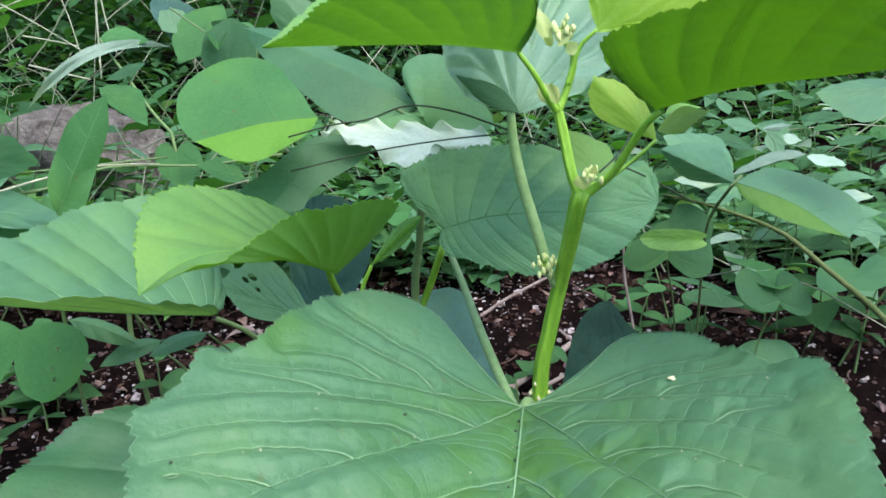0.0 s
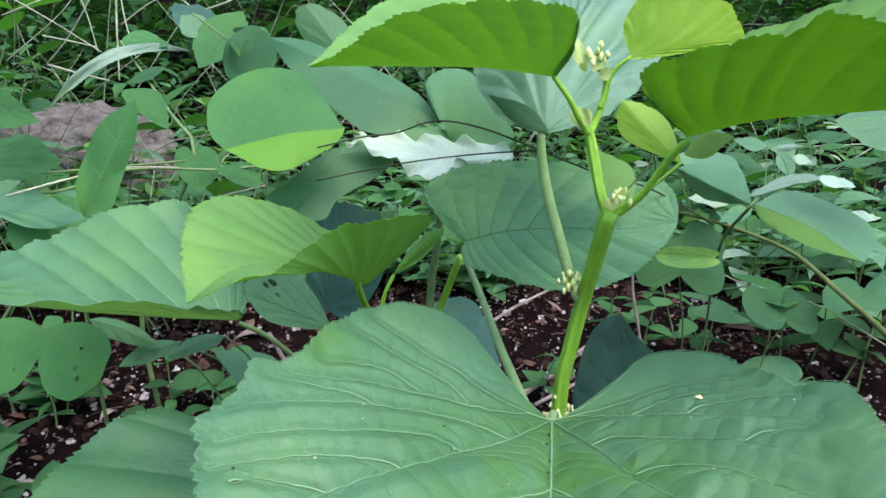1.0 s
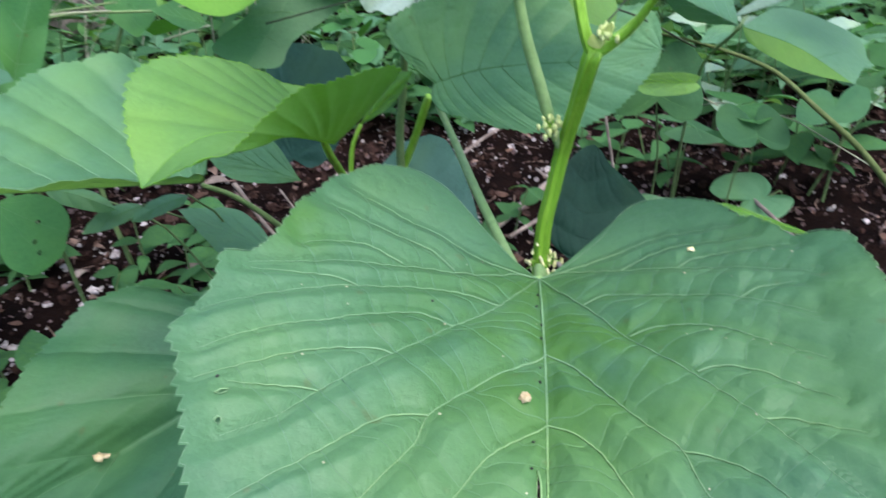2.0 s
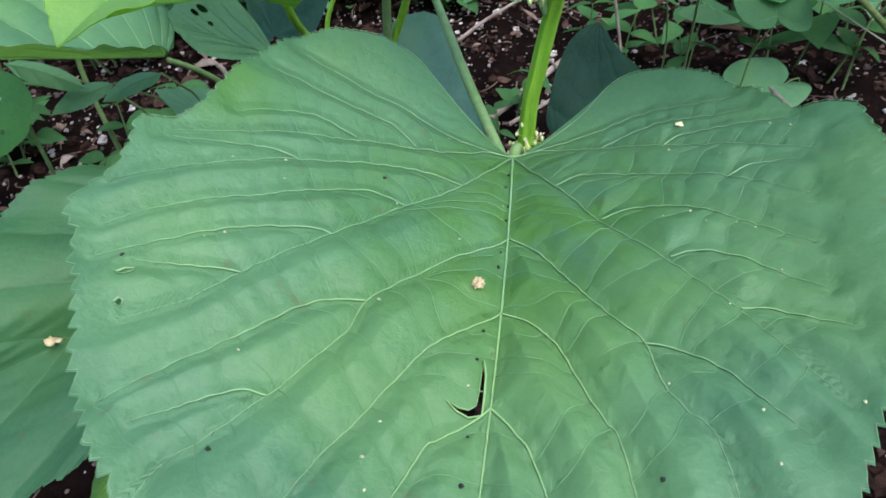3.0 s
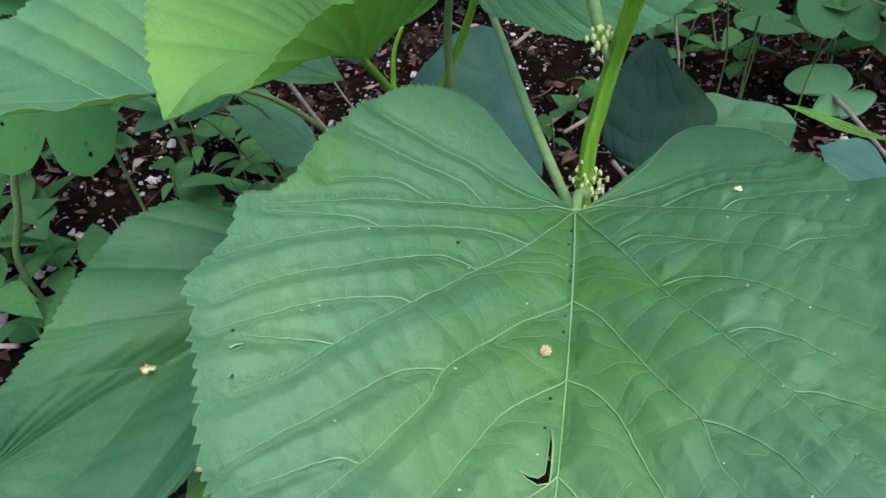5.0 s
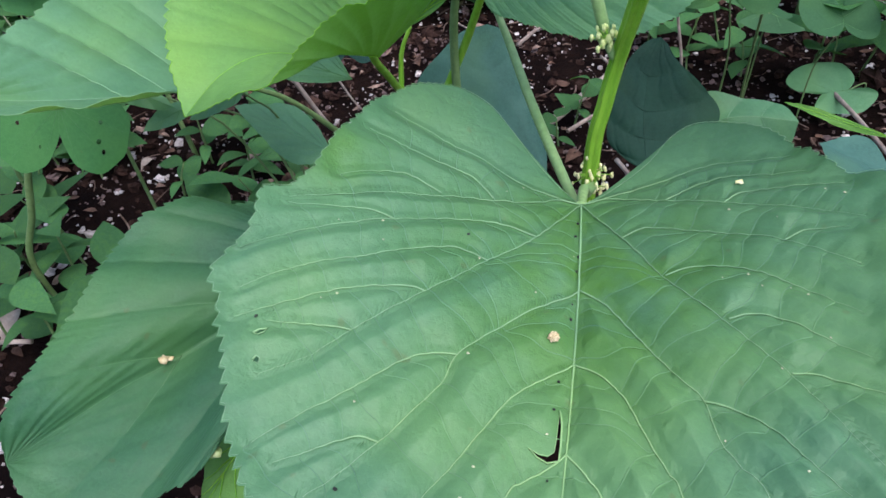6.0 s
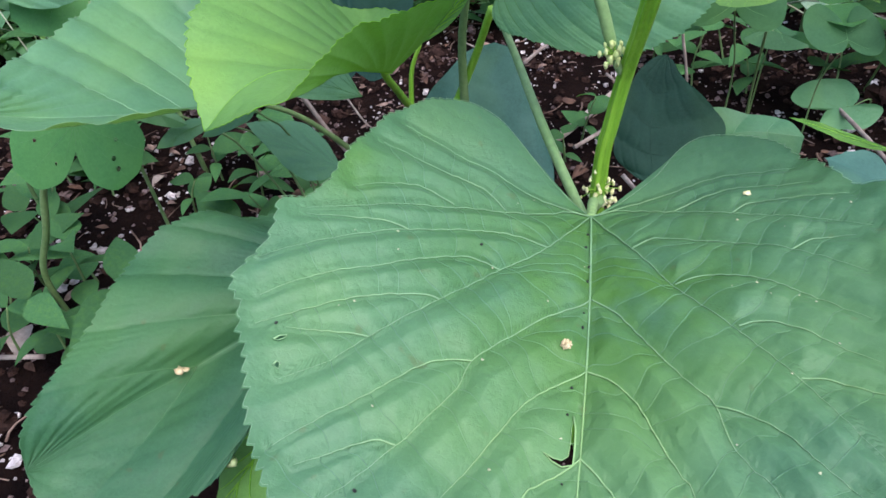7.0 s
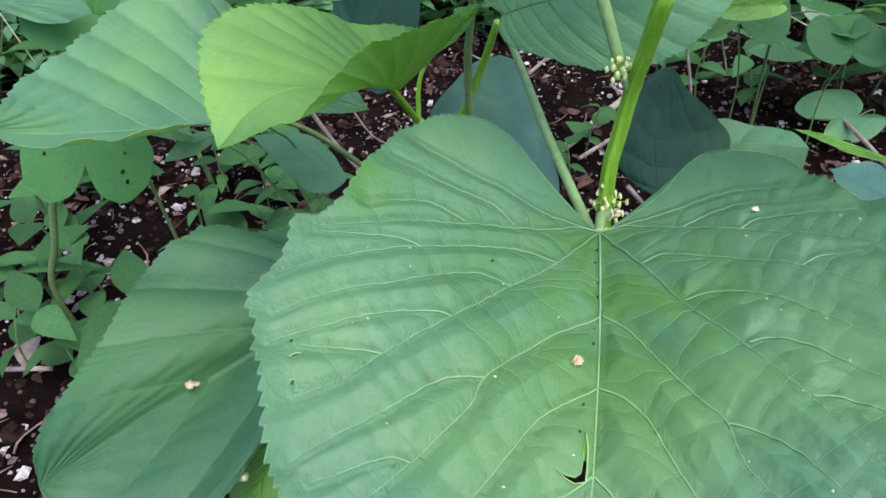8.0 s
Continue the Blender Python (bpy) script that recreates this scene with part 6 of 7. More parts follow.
blade(grey_bush, (0.277, 0.600, 0.255), (0.302, 0.600, 0.257), (0.295, 0.610, 0.257), (0.290, 0.600, 0.252), shape=OVATE, material=GREYISH, vein=None, veins="ovate", n=26, m=7, vein_width=0.00014, wave=0.012, seed=131, at=0.45, rumple=0.03)
blade(grey_bush, (0.285, 0.580, 0.251), (0.301, 0.580, 0.247), (0.295, 0.585, 0.252), (0.290, 0.575, 0.245), shape=OVATE, material=GREYISH, vein=None, veins="ovate", n=26, m=7, vein_width=0.00014, wave=0.012, seed=132, at=0.45, rumple=0.03)
blade(grey_bush, (0.273, 0.580, 0.256), (0.277, 0.560, 0.237), (0.268, 0.570, 0.245), (0.282, 0.570, 0.251), shape=OVATE, material=PALE, vein=VEIN, veins="ovate", n=26, m=7, vein_width=0.00014, wave=0.012, seed=133, at=0.45, rumple=0.03)
blade(grey_bush, (0.262, 0.580, 0.242), (0.226, 0.580, 0.256), (0.244, 0.590, 0.254), (0.241, 0.570, 0.246), shape=OVATE, material=SHADE, vein=None, veins="ovate", n=26, m=7, vein_width=0.00014, wave=0.012, seed=134, at=0.45, rumple=0.03)
blade(grey_bush, (0.296, 0.560, 0.238), (0.329, 0.560, 0.230), (0.318, 0.570, 0.236), (0.305, 0.550, 0.231), shape=LANCE, material=GREYISH, vein=None, veins="ovate", n=26, m=7, vein_width=0.00014, wave=0.012, seed=135, at=0.45, rumple=0.03)
blade(grey_bush, (0.334, 0.600, 0.240), (0.384, 0.620, 0.240), (0.364, 0.620, 0.243), (0.354, 0.600, 0.238), shape=LANCE, material=SHADE, vein=None, veins="ovate", n=26, m=7, vein_width=0.00014, wave=0.012, seed=136, at=0.45, rumple=0.03)
blade(grey_bush, (0.201, 0.470, 0.249), (0.162, 0.500, 0.269), (0.172, 0.470, 0.250), (0.199, 0.510, 0.268), shape=OVATE, material=PALE, vein=VEIN, veins="ovate", n=26, m=7, vein_width=0.00014, wave=0.012, seed=137, at=0.45, rumple=0.03)
blade(grey_bush, (0.197, 0.470, 0.243), (0.158, 0.460, 0.247), (0.178, 0.470, 0.249), (0.171, 0.450, 0.243), shape=LANCE, material=GREYISH, vein=None, veins="ovate", n=26, m=7, vein_width=0.00014, wave=0.012, seed=138, at=0.45, rumple=0.03)
blade(grey_bush, (0.197, 0.450, 0.242), (0.168, 0.430, 0.238), (0.182, 0.450, 0.242), (0.182, 0.430, 0.238), shape=OVATE, material=PALE, vein=VEIN, veins="ovate", n=26, m=7, vein_width=0.00014, wave=0.012, seed=139, at=0.45, rumple=0.03)
blade(grey_bush, (0.356, 0.620, 0.189), (0.392, 0.620, 0.187), (0.379, 0.630, 0.191), (0.369, 0.610, 0.184), shape=OVATE, material=GREYISH, vein=None, veins="ovate", n=26, m=7, vein_width=0.00014, wave=0.012, seed=140, at=0.45, rumple=0.03)
blade(grey_bush, (0.340, 0.580, 0.188), (0.376, 0.580, 0.183), (0.364, 0.590, 0.188), (0.353, 0.570, 0.182), shape=OVATE, material=PALE, vein=VEIN, veins="ovate", n=26, m=7, vein_width=0.00014, wave=0.012, seed=141, at=0.45, rumple=0.03)
blade(grey_bush, (0.320, 0.540, 0.186), (0.359, 0.540, 0.177), (0.346, 0.550, 0.185), (0.333, 0.530, 0.178), shape=OVATE, material=PALE, vein=VEIN, veins="ovate", n=26, m=7, vein_width=0.00014, wave=0.012, seed=142, at=0.45, rumple=0.03)
blade(grey_bush, (0.345, 0.660, 0.196), (0.388, 0.680, 0.193), (0.371, 0.680, 0.198), (0.361, 0.660, 0.192), shape=OVATE, material=SHADE, vein=None, veins="ovate", n=26, m=7, vein_width=0.00014, wave=0.012, seed=143, at=0.45, rumple=0.03)
blade(grey_bush, (0.260, 0.700, 0.250), (0.222, 0.700, 0.256), (0.244, 0.710, 0.258), (0.238, 0.690, 0.249), shape=OVATE, material=SHADE, vein=None, veins="ovate", n=26, m=7, vein_width=0.00014, wave=0.012, seed=144, at=0.45, rumple=0.03)
blade(grey_bush, (0.375, 0.720, 0.243), (0.426, 0.740, 0.243), (0.405, 0.740, 0.248), (0.396, 0.720, 0.239), shape=OVATE, material=SHADE, vein=None, veins="ovate", n=26, m=7, vein_width=0.00014, wave=0.012, seed=145, at=0.45, rumple=0.03)
stalk("stalk", [(0.360, 0.800, -0.010), (0.350, 0.770, 0.080), (0.275, 0.600, 0.183), (0.281, 0.620, 0.254)], (0.0006, 0.0005, 0.0004), DULLSTEM, grey_bush, n=12)
stalk("stalk", [(0.360, 0.800, -0.010), (0.350, 0.770, 0.080), (0.311, 0.570, 0.189), (0.296, 0.560, 0.238)], (0.0006, 0.0005, 0.0004), DULLSTEM, grey_bush, n=12)
stalk("stalk", [(0.360, 0.800, -0.010), (0.350, 0.770, 0.080), (0.298, 0.600, 0.182), (0.281, 0.600, 0.253)], (0.0006, 0.0005, 0.0004), DULLSTEM, grey_bush, n=12)
stalk("stalk", [(0.360, 0.800, -0.010), (0.350, 0.770, 0.080), (0.360, 0.620, 0.147), (0.356, 0.620, 0.189)], (0.0006, 0.0005, 0.0004), DULLSTEM, grey_bush, n=12)
stalk("stalk", [(0.360, 0.800, -0.010), (0.350, 0.770, 0.080), (0.208, 0.480, 0.219), (0.201, 0.470, 0.247)], (0.0006, 0.0005, 0.0004), DULLSTEM, grey_bush, n=12)

creeper = thing("creeping_vine", (0.30, 0.50, 0.0), "rough olive-brown vine stem leaning over the herbs", "vine")
stalk("stem", [(0.159, 0.480, 0.232), (0.191, 0.470, 0.224), (0.231, 0.460, 0.208), (0.255, 0.440, 0.187), (0.285, 0.420, 0.158), (0.325, 0.400, 0.106)], (0.0009, 0.0015, 0.002, 0.0022), OLIVE, creeper, n=40)

# ---- sticks ----
def twig(pts, radii, label="thin pale grey dry twig on soil"):
    ob = thing("twig", pts[0], label, "twig", "twigs")
    v, f = tube_arrays(spline(pts, 22), radii, 7, 0.08, 3)
    part("stick", mesh_of("stick", under(ob, v), f, TWIG), ob)


twig([(0.046, 0.612, 0.004), (0.082, 0.641, 0.012), (0.130, 0.709, 0.006), (0.158, 0.744, 0.006)], (0.004, 0.0045, 0.003))
twig([(0.078, 0.591, 0.020), (0.124, 0.631, 0.020)], (0.002, 0.002))
twig([(0.113, 0.540, 0.020), (0.126, 0.518, 0.010)], (0.0022, 0.002))
twig([(0.045, 0.757, 0.030), (0.082, 0.810, 0.030), (0.141, 0.877, 0.030)], (0.0022, 0.0018))
twig([(-0.168, 0.609, 0.090), (-0.150, 0.608, 0.050), (-0.127, 0.606, 0.010)], (0.0022, 0.002, 0.0016), 'thin grey dry stalk leaning over soil')
twig([(-0.693, 0.981, 0.020), (-0.605, 0.915, 0.030)], (0.002, 0.0018))
twig([(-0.370, 0.368, 0.020), (-0.349, 0.367, 0.020), (-0.330, 0.366, 0.020)], (0.002, 0.002))
twig([(-0.158, 0.755, 0.010), (-0.126, 0.685, 0.010), (-0.100, 0.657, 0.010)], (0.0012, 0.001))
twig([(0.135, 0.754, 0.010), (0.161, 0.671, 0.010), (0.181, 0.662, 0.010)], (0.0016, 0.001))
twig([(0.326, 0.635, 0.020), (0.329, 0.571, 0.020), (0.329, 0.509, 0.020)], (0.0022, 0.002))
twig([(-0.027, 0.883, 0.010), (0.006, 0.804, 0.020), (0.038, 0.718, 0.010)], (0.0012, 0.001))
twig([(0.182, 0.610, 0.040), (0.178, 0.610, 0.076), (0.173, 0.615, 0.106), (0.171, 0.620, 0.124), (0.169, 0.620, 0.155)], (0.0014, 0.0013, 0.0011), "pale crooked dry twig standing among herbs")
DEAD_LEAVES = [(-0.088, 0.975, 0.035, 1.0), (-0.214, 0.628, 0.030, 4.0), (-0.374, 0.415, 0.040, 5.0), (-0.189, 0.566, 0.025, 0.4), (-0.099, 0.632, 0.020, 2.0), (-0.334, 0.632, 0.022, 4.4), (-0.224, 0.804, 0.040, 3.4), (0.179, 0.758, 0.030, 5.4), (0.315, 0.679, 0.030, 0.8), (-0.335, 0.387, 0.030, 2.5)]

# ---- small herbs, each a plant of its own ----
rng = np.random.default_rng(17)
GREY_LEAVES = [mesh_of("leaf", *small_leaf((0, 0, 0), 0, 1.0, w_, 0.0, d_, f_, sh_, 9), m_) for w_, d_, f_, sh_, m_ in ((0.6, 0.5, 0.2, OVATE, PALE), (0.7, 0.4, 0.3, OVATE, GREYISH), (0.45, 0.9, 0.3, LANCE, PALE), (0.8, 0.3, 0.2, ROUND, SHADE), (0.55, 0.5, 0.25, OVATE, SHADE))]
for at_, h_, s_, n_ in (((-0.33, 0.44), 0.075, 0.040, 3), ((-0.38, 0.50), 0.10, 0.042, 3), ((-0.31, 0.36), 0.07, 0.040, 3), ((-0.36, 0.38), 0.05, 0.035, 2), ((-0.27, 0.62), 0.06, 0.036, 3),
                        ((-0.22, 0.58), 0.05, 0.036, 3), ((-0.20, 0.52), 0.05, 0.040, 3), ((-0.16, 0.55), 0.05, 0.038, 3), ((-0.25, 0.50), 0.03, 0.034, 2), ((-0.14, 0.47), 0.06, 0.040, 2),
                        ((0.09, 0.64), 0.05, 0.030, 3), ((0.07, 0.58), 0.04, 0.026, 2), ((0.22, 0.72), 0.06, 0.042, 3), ((0.27, 0.70), 0.06, 0.042, 3), ((0.25, 0.80), 0.08, 0.040, 3), ((0.19, 0.78), 0.05, 0.036, 3)):
    herb(at_, h_, s_ * (1.2 if at_[0] < 0 else 1.0), n_, rng, rng.uniform(-0.3, 0.3, 2))
for _ in range(16):
    herb((rng.uniform(-0.46, -0.17), rng.uniform(0.34, 0.70)), rng.uniform(0.02, 0.07), rng.uniform(0.030, 0.062), rng.integers(1, 4), rng, rng.uniform(-0.4, 0.4, 2))
for _ in range(46):
    x, y = rng.uniform(-0.95, -0.30), rng.uniform(0.45, 1.25)
    if x > -0.45 * y - 0.08:
        x -= 0.25
    herb((x, y), rng.uniform(0.05, 0.16), rng.uniform(0.028, 0.05), rng.integers(2, 5), rng, rng.uniform(-0.4, 0.4, 2), HERB_LEAVES if rng.uniform() < 0.7 else ROUND_LEAVES)
for _ in range(80):
    x, y = rng.uniform(0.20, 1.05), rng.uniform(0.62, 1.45)
    herb((x, y), rng.uniform(0.06, 0.17), rng.uniform(0.030, 0.070), rng.integers(2, 5), rng, rng.uniform(-0.4, 0.4, 2), (HERB_LEAVES, ROUND_LEAVES, GREY_LEAVES)[rng.choice(3, p=(0.45, 0.25, 0.30))])
for _ in range(34):
    x, y = rng.uniform(-0.35, 0.25), rng.uniform(0.92, 1.5)
    herb((x, y), rng.uniform(0.06, 0.2), rng.uniform(0.03, 0.05), rng.integers(2, 5), rng, rng.uniform(-0.4, 0.4, 2), HERB_LEAVES if rng.uniform() < 0.6 else ROUND_LEAVES)

MIXED_LEAVES = HERB_LEAVES + ROUND_LEAVES + [mesh_of("leaf", *small_leaf((0, 0, 0), 0, 1.0, w_, 0.0, d_, f_, sh_, 9), m_) for w_, d_, f_, sh_, m_ in ((0.6, 0.6, 0.2, OVATE, PALE), (0.7, 0.4, 0.3, OVATE, YOUNG), (0.4, 0.9, 0.3, LANCE, PALE), (0.8, 0.3, 0.2, ROUND, SHADE), (0.55, 0.5, 0.25, OVATE, SHADE))]
for _ in range(34):
    y = rng.uniform(0.80, 1.5)
    x = rng.uniform(-0.85, -0.28) * (0.55 + 0.5 * y)
    herb((x, y), rng.uniform(0.12, 0.42), rng.uniform(0.04, 0.075), rng.integers(3, 6), rng, rng.uniform(-0.5, 0.5, 2), MIXED_LEAVES, "taller herbs behind", "leggy herb with mixed green leaves among grass")
for _ in range(22):
    y = rng.uniform(0.95, 1.6)
    x = rng.uniform(0.1, 0.8) * (0.4 + 0.6 * y)
    herb((x, y), rng.uniform(0.10, 0.30), rng.uniform(0.035, 0.06), rng.integers(3, 6), rng, rng.uniform(-0.5, 0.5, 2), MIXED_LEAVES, "taller herbs behind", "leggy herb with mixed green leaves among grass")

# ---- the thicket farther off: a mass of leaves nobody could count ----
cover, cover_light, hedge, straw = Heap(), Heap(), Heap(), Heap()
for _ in range(16000):
    y = 0.9 + 2.2 * rng.uniform() ** 1.3
    x = rng.uniform(-0.85, 0.85) * (y + 0.6)
    if noise.noise(Vector((x * 2.3, y * 2.3, 4))) < -0.22:
        continue
    z = ground_height(x, y) + rng.uniform(0.01, 0.06 + 0.11 * max(0.0, y - 0.7))
    s = rng.uniform(0.020, 0.062)
    (cover if rng.uniform() < 0.66 else cover_light).add(small_leaf((x, y, z), rng.uniform(0, 6.28), s, s * rng.uniform(0.35, 0.7), rng.uniform(-0.3, 0.7), rng.uniform(-0.3, 1.0), rng.uniform(0, 0.5), n=5))
for _ in range(16000):
    y = rng.uniform(1.7, 3.8)
    x = rng.uniform(-0.9, 0.9) * (y + 0.6)
    z = rng.uniform(0.02, 1.0) * (0.95 + 0.35 * noise.noise(Vector((x * 1.7, y, 9))))
    s = rng.uniform(0.03, 0.075)
    hedge.add(small_leaf((x, y, z), rng.uniform(0, 6.28), s, s * rng.uniform(0.35, 0.75), rng.uniform(-0.5, 0.6), rng.uniform(-0.2, 1.0), rng.uniform(0, 0.5), n=5))
for _ in range(9000):
    y = rng.uniform(2.6, 4.2)
    x = rng.uniform(-0.9, 0.9) * (y + 0.6)
    s = rng.uniform(0.06, 0.15)
    hedge.add(small_leaf((x, y, rng.uniform(0.1, 1.35)), rng.uniform(0, 6.28), s, s * rng.uniform(0.35, 0.8), rng.uniform(-0.8, 0.4), rng.uniform(-0.2, 1.0), rng.uniform(0, 0.5), n=5))
# added ring, mostly out of view, that blocks low sky light
for _ in range(6000):
    a, d = rng.uniform(0, 6.283), rng.uniform(4.2, 6.5)
    s = rng.uniform(0.12, 0.32)
    hedge.add(small_leaf((d * math.cos(a), 0.5 + d * math.sin(a), rng.uniform(0.0, 1.7)), rng.uniform(0, 6.28), s, s * rng.uniform(0.4, 0.8), rng.uniform(-0.5, 0.6), rng.uniform(-0.2, 1.0), rng.uniform(0, 0.5), n=4))
for k in range(140):
    y = rng.uniform(0.85, 2.2)
    x = -0.60 * y + rng.normal(0, 0.25) * y if k < 80 else rng.uniform(-0.3, 0.9) * y
    h, a = rng.uniform(0.02, 0.5), rng.uniform(0, 6.28)
    lean = rng.uniform(0.1, 0.45)
    z = ground_height(x, y) + rng.uniform(0, 0.25) * (y - 0.6)
    p0, p2 = np.array((x, y, z)), np.array((x + lean * math.cos(a), y + lean * math.sin(a), z + h))
    p1 = (p0 + p2) / 2 + (rng.uniform(-0.03, 0.03), rng.uniform(-0.03, 0.03), rng.uniform(0, 0.10))
    r = rng.uniform(0.0006, 0.0014)
    straw.add(tube_arrays(spline([p0, p1, p2], 7), (r, 0.6 * r), 4))
for _ in range(9000):
    a, d = rng.uniform(0, 6.283), rng.uniform(0.75, 4.4)
    x, y = d * math.cos(a), 0.3 + d * math.sin(a)
    if y > 0.75 and abs(x) < 0.85 * (y + 0.6) or noise.noise(Vector((x * 2.3, y * 2.3, 4))) < -0.15:
        continue
    s = rng.uniform(0.03, 0.085)
    (cover if rng.uniform() < 0.7 else cover_light).add(small_leaf((x, y, ground_height(x, y) + rng.uniform(0.01, 0.10)), rng.uniform(0, 6.28), s, s * rng.uniform(0.35, 0.7), rng.uniform(-0.3, 0.7), rng.uniform(-0.3, 1.0), rng.uniform(0, 0.5), n=5))
tagged(new("ground_cover", cover.mesh("ground_cover", HERB)), "dense low green leaves covering the ground", "undergrowth", kind="stuff")
tagged(new("ground_cover_pale", cover_light.mesh("ground_cover_pale", PALE)), "dense low pale green leaves among the undergrowth", "undergrowth", kind="stuff")
tagged(new("thicket", hedge.mesh("thicket", HERB)), "dense green thicket of leaves in the distance, with an added unseen ring all round", "thicket", kind="stuff")
tagged(new("dry_grass", straw.mesh("dry_grass", STRAW)), "tangle of dry straw-coloured grass stalks", "grass", kind="stuff")

# ---- a pale weathered lump of stone among the herbs ----
bm = bmesh.new()
bmesh.ops.create_icosphere(bm, subdivisions=5, radius=1.0)
for v in bm.verts:
    k = 1 + 0.28 * noise.noise(v.co * 1.3 + Vector((3, 1, 2))) + 0.12 * noise.noise(v.co * 4.1) + 0.05 * noise.noise(v.co * 11)
    v.co = Vector((v.co.x * 0.15, v.co.y * 0.11, v.co.z * 0.13)) * k
rock_mesh = bpy.data.meshes.new("stone")
bm.to_mesh(rock_mesh)
bm.free()
rock_mesh.materials.append(ROCK)
rock = tagged(new("stone", rock_mesh), "rough greyish-brown stone among herbs", "stone")
rock.location = (-0.69, 1.40, 0.115)

# ---- buds and flowers on the stem ----
def cluster(parent, at, spread, count, size, material, rng, name, label=""):
    """A tuft of thin stalks, each ending in a bud."""
    at = np.array(at, float)
    core = Heap()
    ends = []
    for _ in range(count):
        d = rng.normal(0, 1, 3) * spread
        d[2] = d[2] * 0.8 + spread[2] * 0.5
        e = at + d
        core.add(tube_arrays(spline([at, at + d * 0.5 + (0, 0, 0.0006), e], 5), (0.0003, 0.0002), 5))
        ends.append(e)
    me = core.mesh(name, STEM)
    me.transform(Matrix.Translation(-parent.location))
    tuft = part(name, me, parent, label)
    for e in ends:
        v, f = lump((0, 0, 0), size * rng.uniform(0.7, 1.25), rng, 1.6, 7)
        part("bud", mesh_of("bud", np.array(v) + (e - np.array(parent.location)), f, material), tuft)


rng = np.random.default_rng(23)
cluster(main_plant, (0.0455, 0.279, 0.192), (0.0036, 0.0030, 0.0034), 34, 0.0008, FLUFF, rng, "inflorescence", "tuft of small cream flowers round the stem")
cluster(main_plant, (0.0455, 0.281, 0.184), (0.0030, 0.0028, 0.0030), 26, 0.0010, FLUFF, rng, "inflorescence", "tuft of small cream flowers round the stem")
cluster(main_plant, (0.0485, 0.2770, 0.2540), (0.0030, 0.0020, 0.0036), 20, 0.0010, BUD, rng, "inflorescence", "cluster of pale green buds")
cluster(main_plant, (0.0595, 0.252, 0.296), (0.0016, 0.0015, 0.0018), 14, 0.0009, BUD, rng, "inflorescence", "cluster of pale green buds")
cluster(main_plant, (0.0510, 0.260, 0.345), (0.0020, 0.0018, 0.0024), 16, 0.0011, BUD, rng, "inflorescence", "cluster of pale green buds at the stem's tip")


# ---- small things lying on the broad leaves ----
def rest_on(ob, x, y):
    """The height of a blade under a place, by a ray from above."""
    m = ob.matrix_world
    inv = m.inverted()
    hit, place_, _, _ = ob.ray_cast(inv @ Vector((x, y, 1.0)), Vector((0, 0, -1)))
    return (m @ place_).z if hit else None


bpy.context.view_layer.update()
broad = [o for o in main_plant.children if o.name.startswith("leaf_blade")][0]
lower = [o for o in low_plant.children if o.name.startswith("leaf_blade")][0]
BROAD_BASE, BROAD_ALONG, BROAD_ACROSS = np.array((0.029, 0.207)), np.array((-0.193, -0.975)), np.array((-0.981, 0.194))


def on_broad(u, v):
    x, y = BROAD_BASE + u * BROAD_ALONG + v * BROAD_ACROSS
    return x, y, rest_on(broad, x, y)


def crumb(name, at, r, material, label, category, squash=0.8, seed=1):
    g = np.random.default_rng(seed)
    v, f = lump((0, 0, 0), r, g, squash, 9)
    ob = tagged(new(name, mesh_of(name, v, f, material)), label, category)
    ob.location = (at[0], at[1], at[2] + r * squash * 0.75)
    return ob


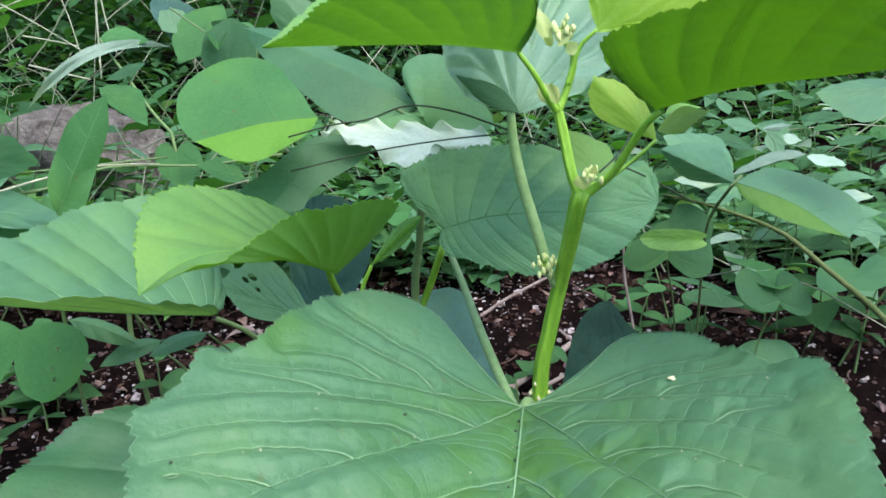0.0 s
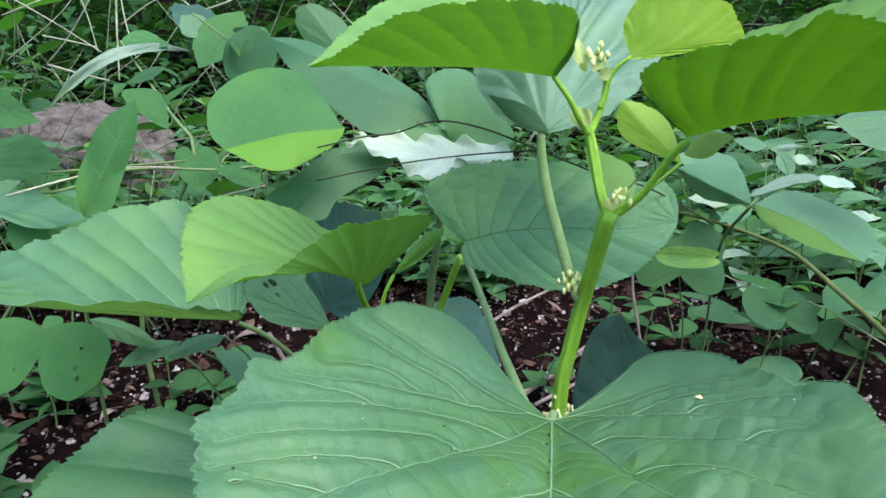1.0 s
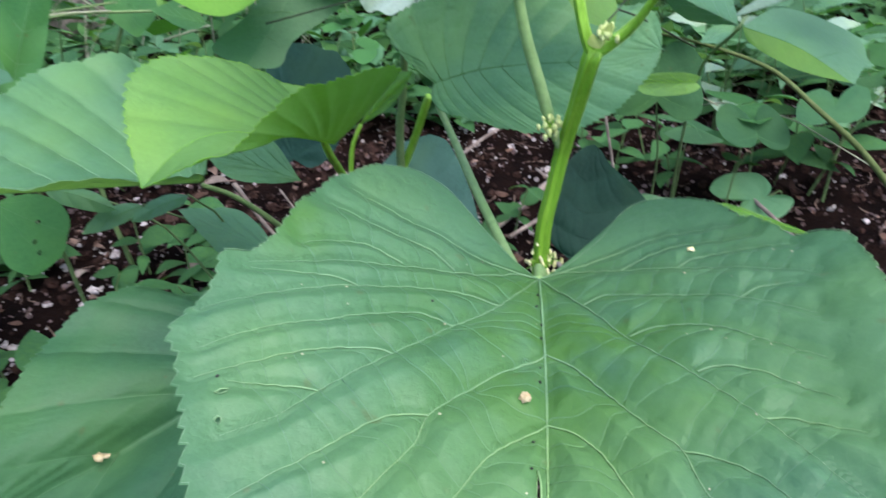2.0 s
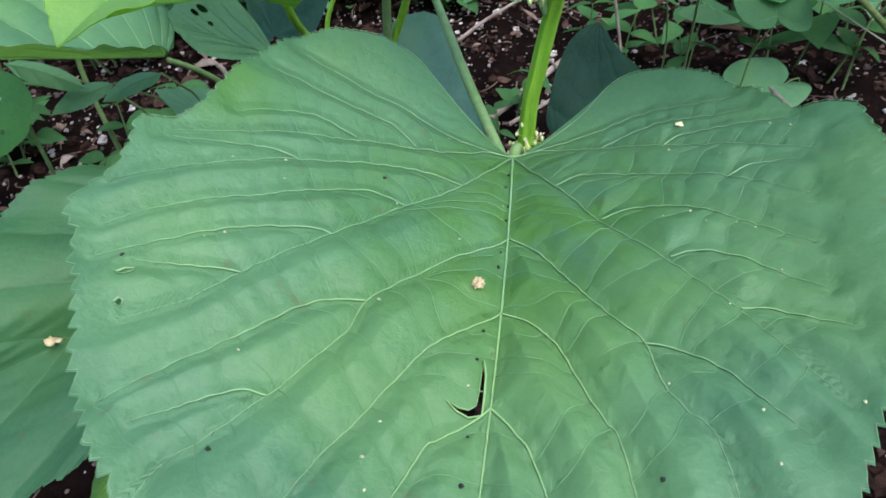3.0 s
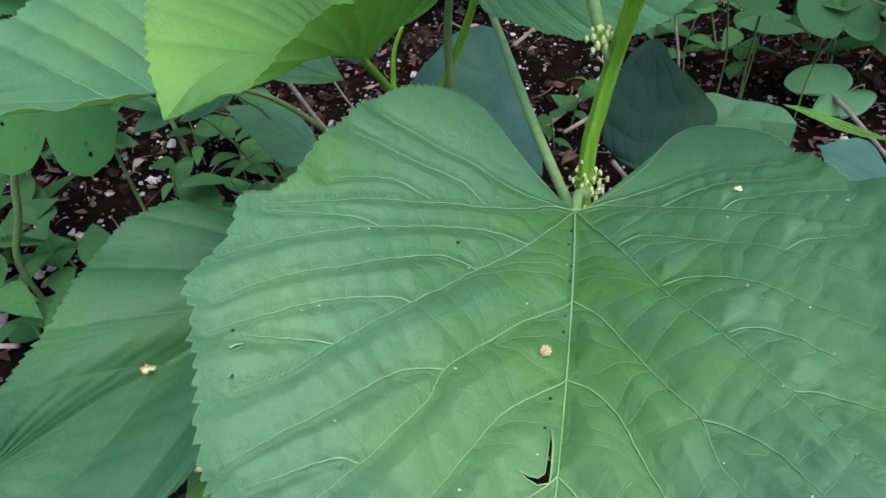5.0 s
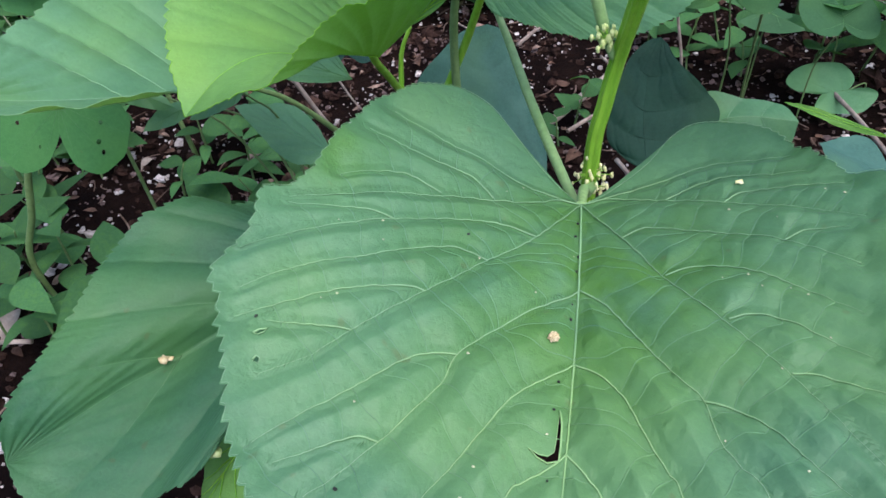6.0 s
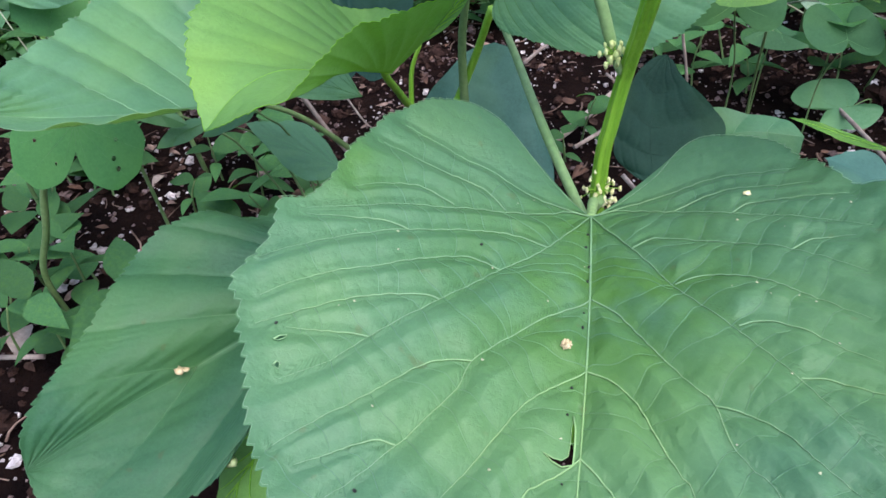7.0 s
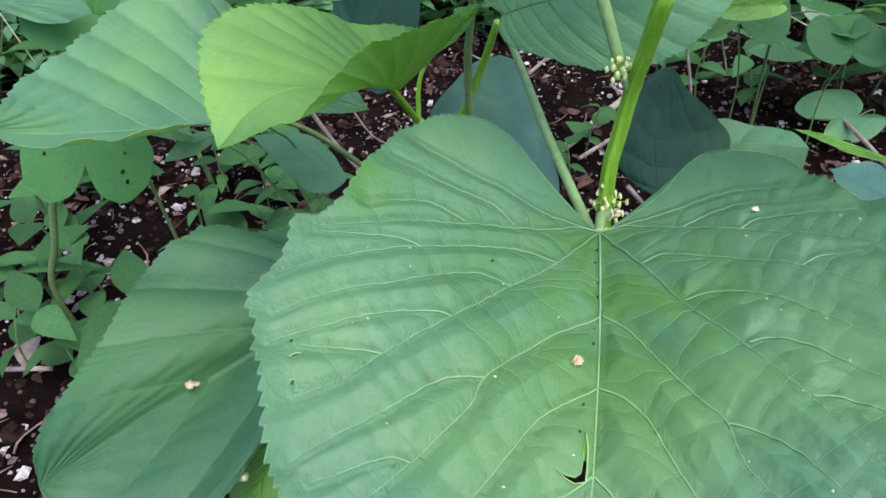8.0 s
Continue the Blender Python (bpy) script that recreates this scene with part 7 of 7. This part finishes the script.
knob, g = Heap(), np.random.default_rng(4)
knob.add(lump((0, 0, 0), 0.0011, g, 0.9, 12))
for k in range(22):
    a, c = 2.4 * k, 1 - 1.5 * (k + 0.5) / 22
    s = math.sqrt(1 - c * c)
    knob.add(lump((0.0011 * s * math.cos(a), 0.0011 * s * math.sin(a), 0.0010 * c), 0.00042, g, 0.9, 7))
gall = tagged(new("gall", knob.mesh("gall", GALL)), "small round knobbly tan gall on the broad leaf", "gall")
at = on_broad(0.0680, 0.0030)
gall.location = (at[0], at[1], at[2] + 0.0009)
crumb("white_flake", on_broad(0.0071, -0.0437), 0.0012, FLUFF, "tiny white flake on the broad leaf", "flake", 0.4, 5)
crumb("dead_flower_scrap", (-0.1190, 0.1925, 0.1866), 0.0020, GALL, "small brown dead flower scrap on a leaf", "debris", 0.6, 6)
crumb("dead_flower_scrap", (-0.1167, 0.1930, 0.1864), 0.0013, GALL, "small tan dead flower scrap on a leaf", "debris", 0.7, 8)
crumb("green_seed", (-0.0915, 0.1545, 0.1830), 0.0024, SNAIL, "small pale green seed case on a leaf", "seed", 0.75, 7)
specks, frass = Heap(), Heap()
for _ in range(44):
    p = on_broad(rng.uniform(0.0, 0.15), rng.uniform(-0.065, 0.06))
    if p[2]:
        specks.add(lump((p[0], p[1], p[2] + 0.0001), rng.uniform(0.00018, 0.00042), rng, 0.5, 5))
for u in (0.012, 0.020, 0.030, 0.037, 0.052, 0.058, 0.079, 0.088, 0.095, 0.105, 0.115):
    p = on_broad(u, rng.uniform(-0.0012, 0.0016))
    if p[2]:
        frass.add(lump((p[0], p[1], p[2] + 0.0002), rng.uniform(0.0003, 0.0006), rng, 0.7, 5))
for u, v in ((0.120, 0.0389), (0.040, 0.028), (0.113, -0.030), (0.09, 0.064)):
    p = on_broad(u, v)
    if p[2]:
        frass.add(lump((p[0], p[1], p[2] + 0.0001), 0.0005, rng, 0.4, 6))
tagged(new("pale_specks", specks.mesh("pale_specks", EDGE)), "tiny pale specks of dust on the broad leaf", "specks", kind="stuff")
tagged(new("dark_specks", frass.mesh("dark_specks", BLACK)), "tiny black specks along the broad leaf's midrib", "specks", kind="stuff")


# ---- a few larger dead leaves on the soil ----
for x, y, size, turn in DEAD_LEAVES:
    v, f = small_leaf((0, 0, 0), turn, size, size * 0.5, 0.25, 0.7, 0.5, OVATE, 9)
    ob = tagged(new("dead_leaf", mesh_of("dead_leaf", v, f, LITTER if turn < 3 else TWIG)), "curled brown dead leaf lying on soil", "dead leaf", "dead leaves")
    ob.location = (x, y, ground_height(x, y) + 0.002)
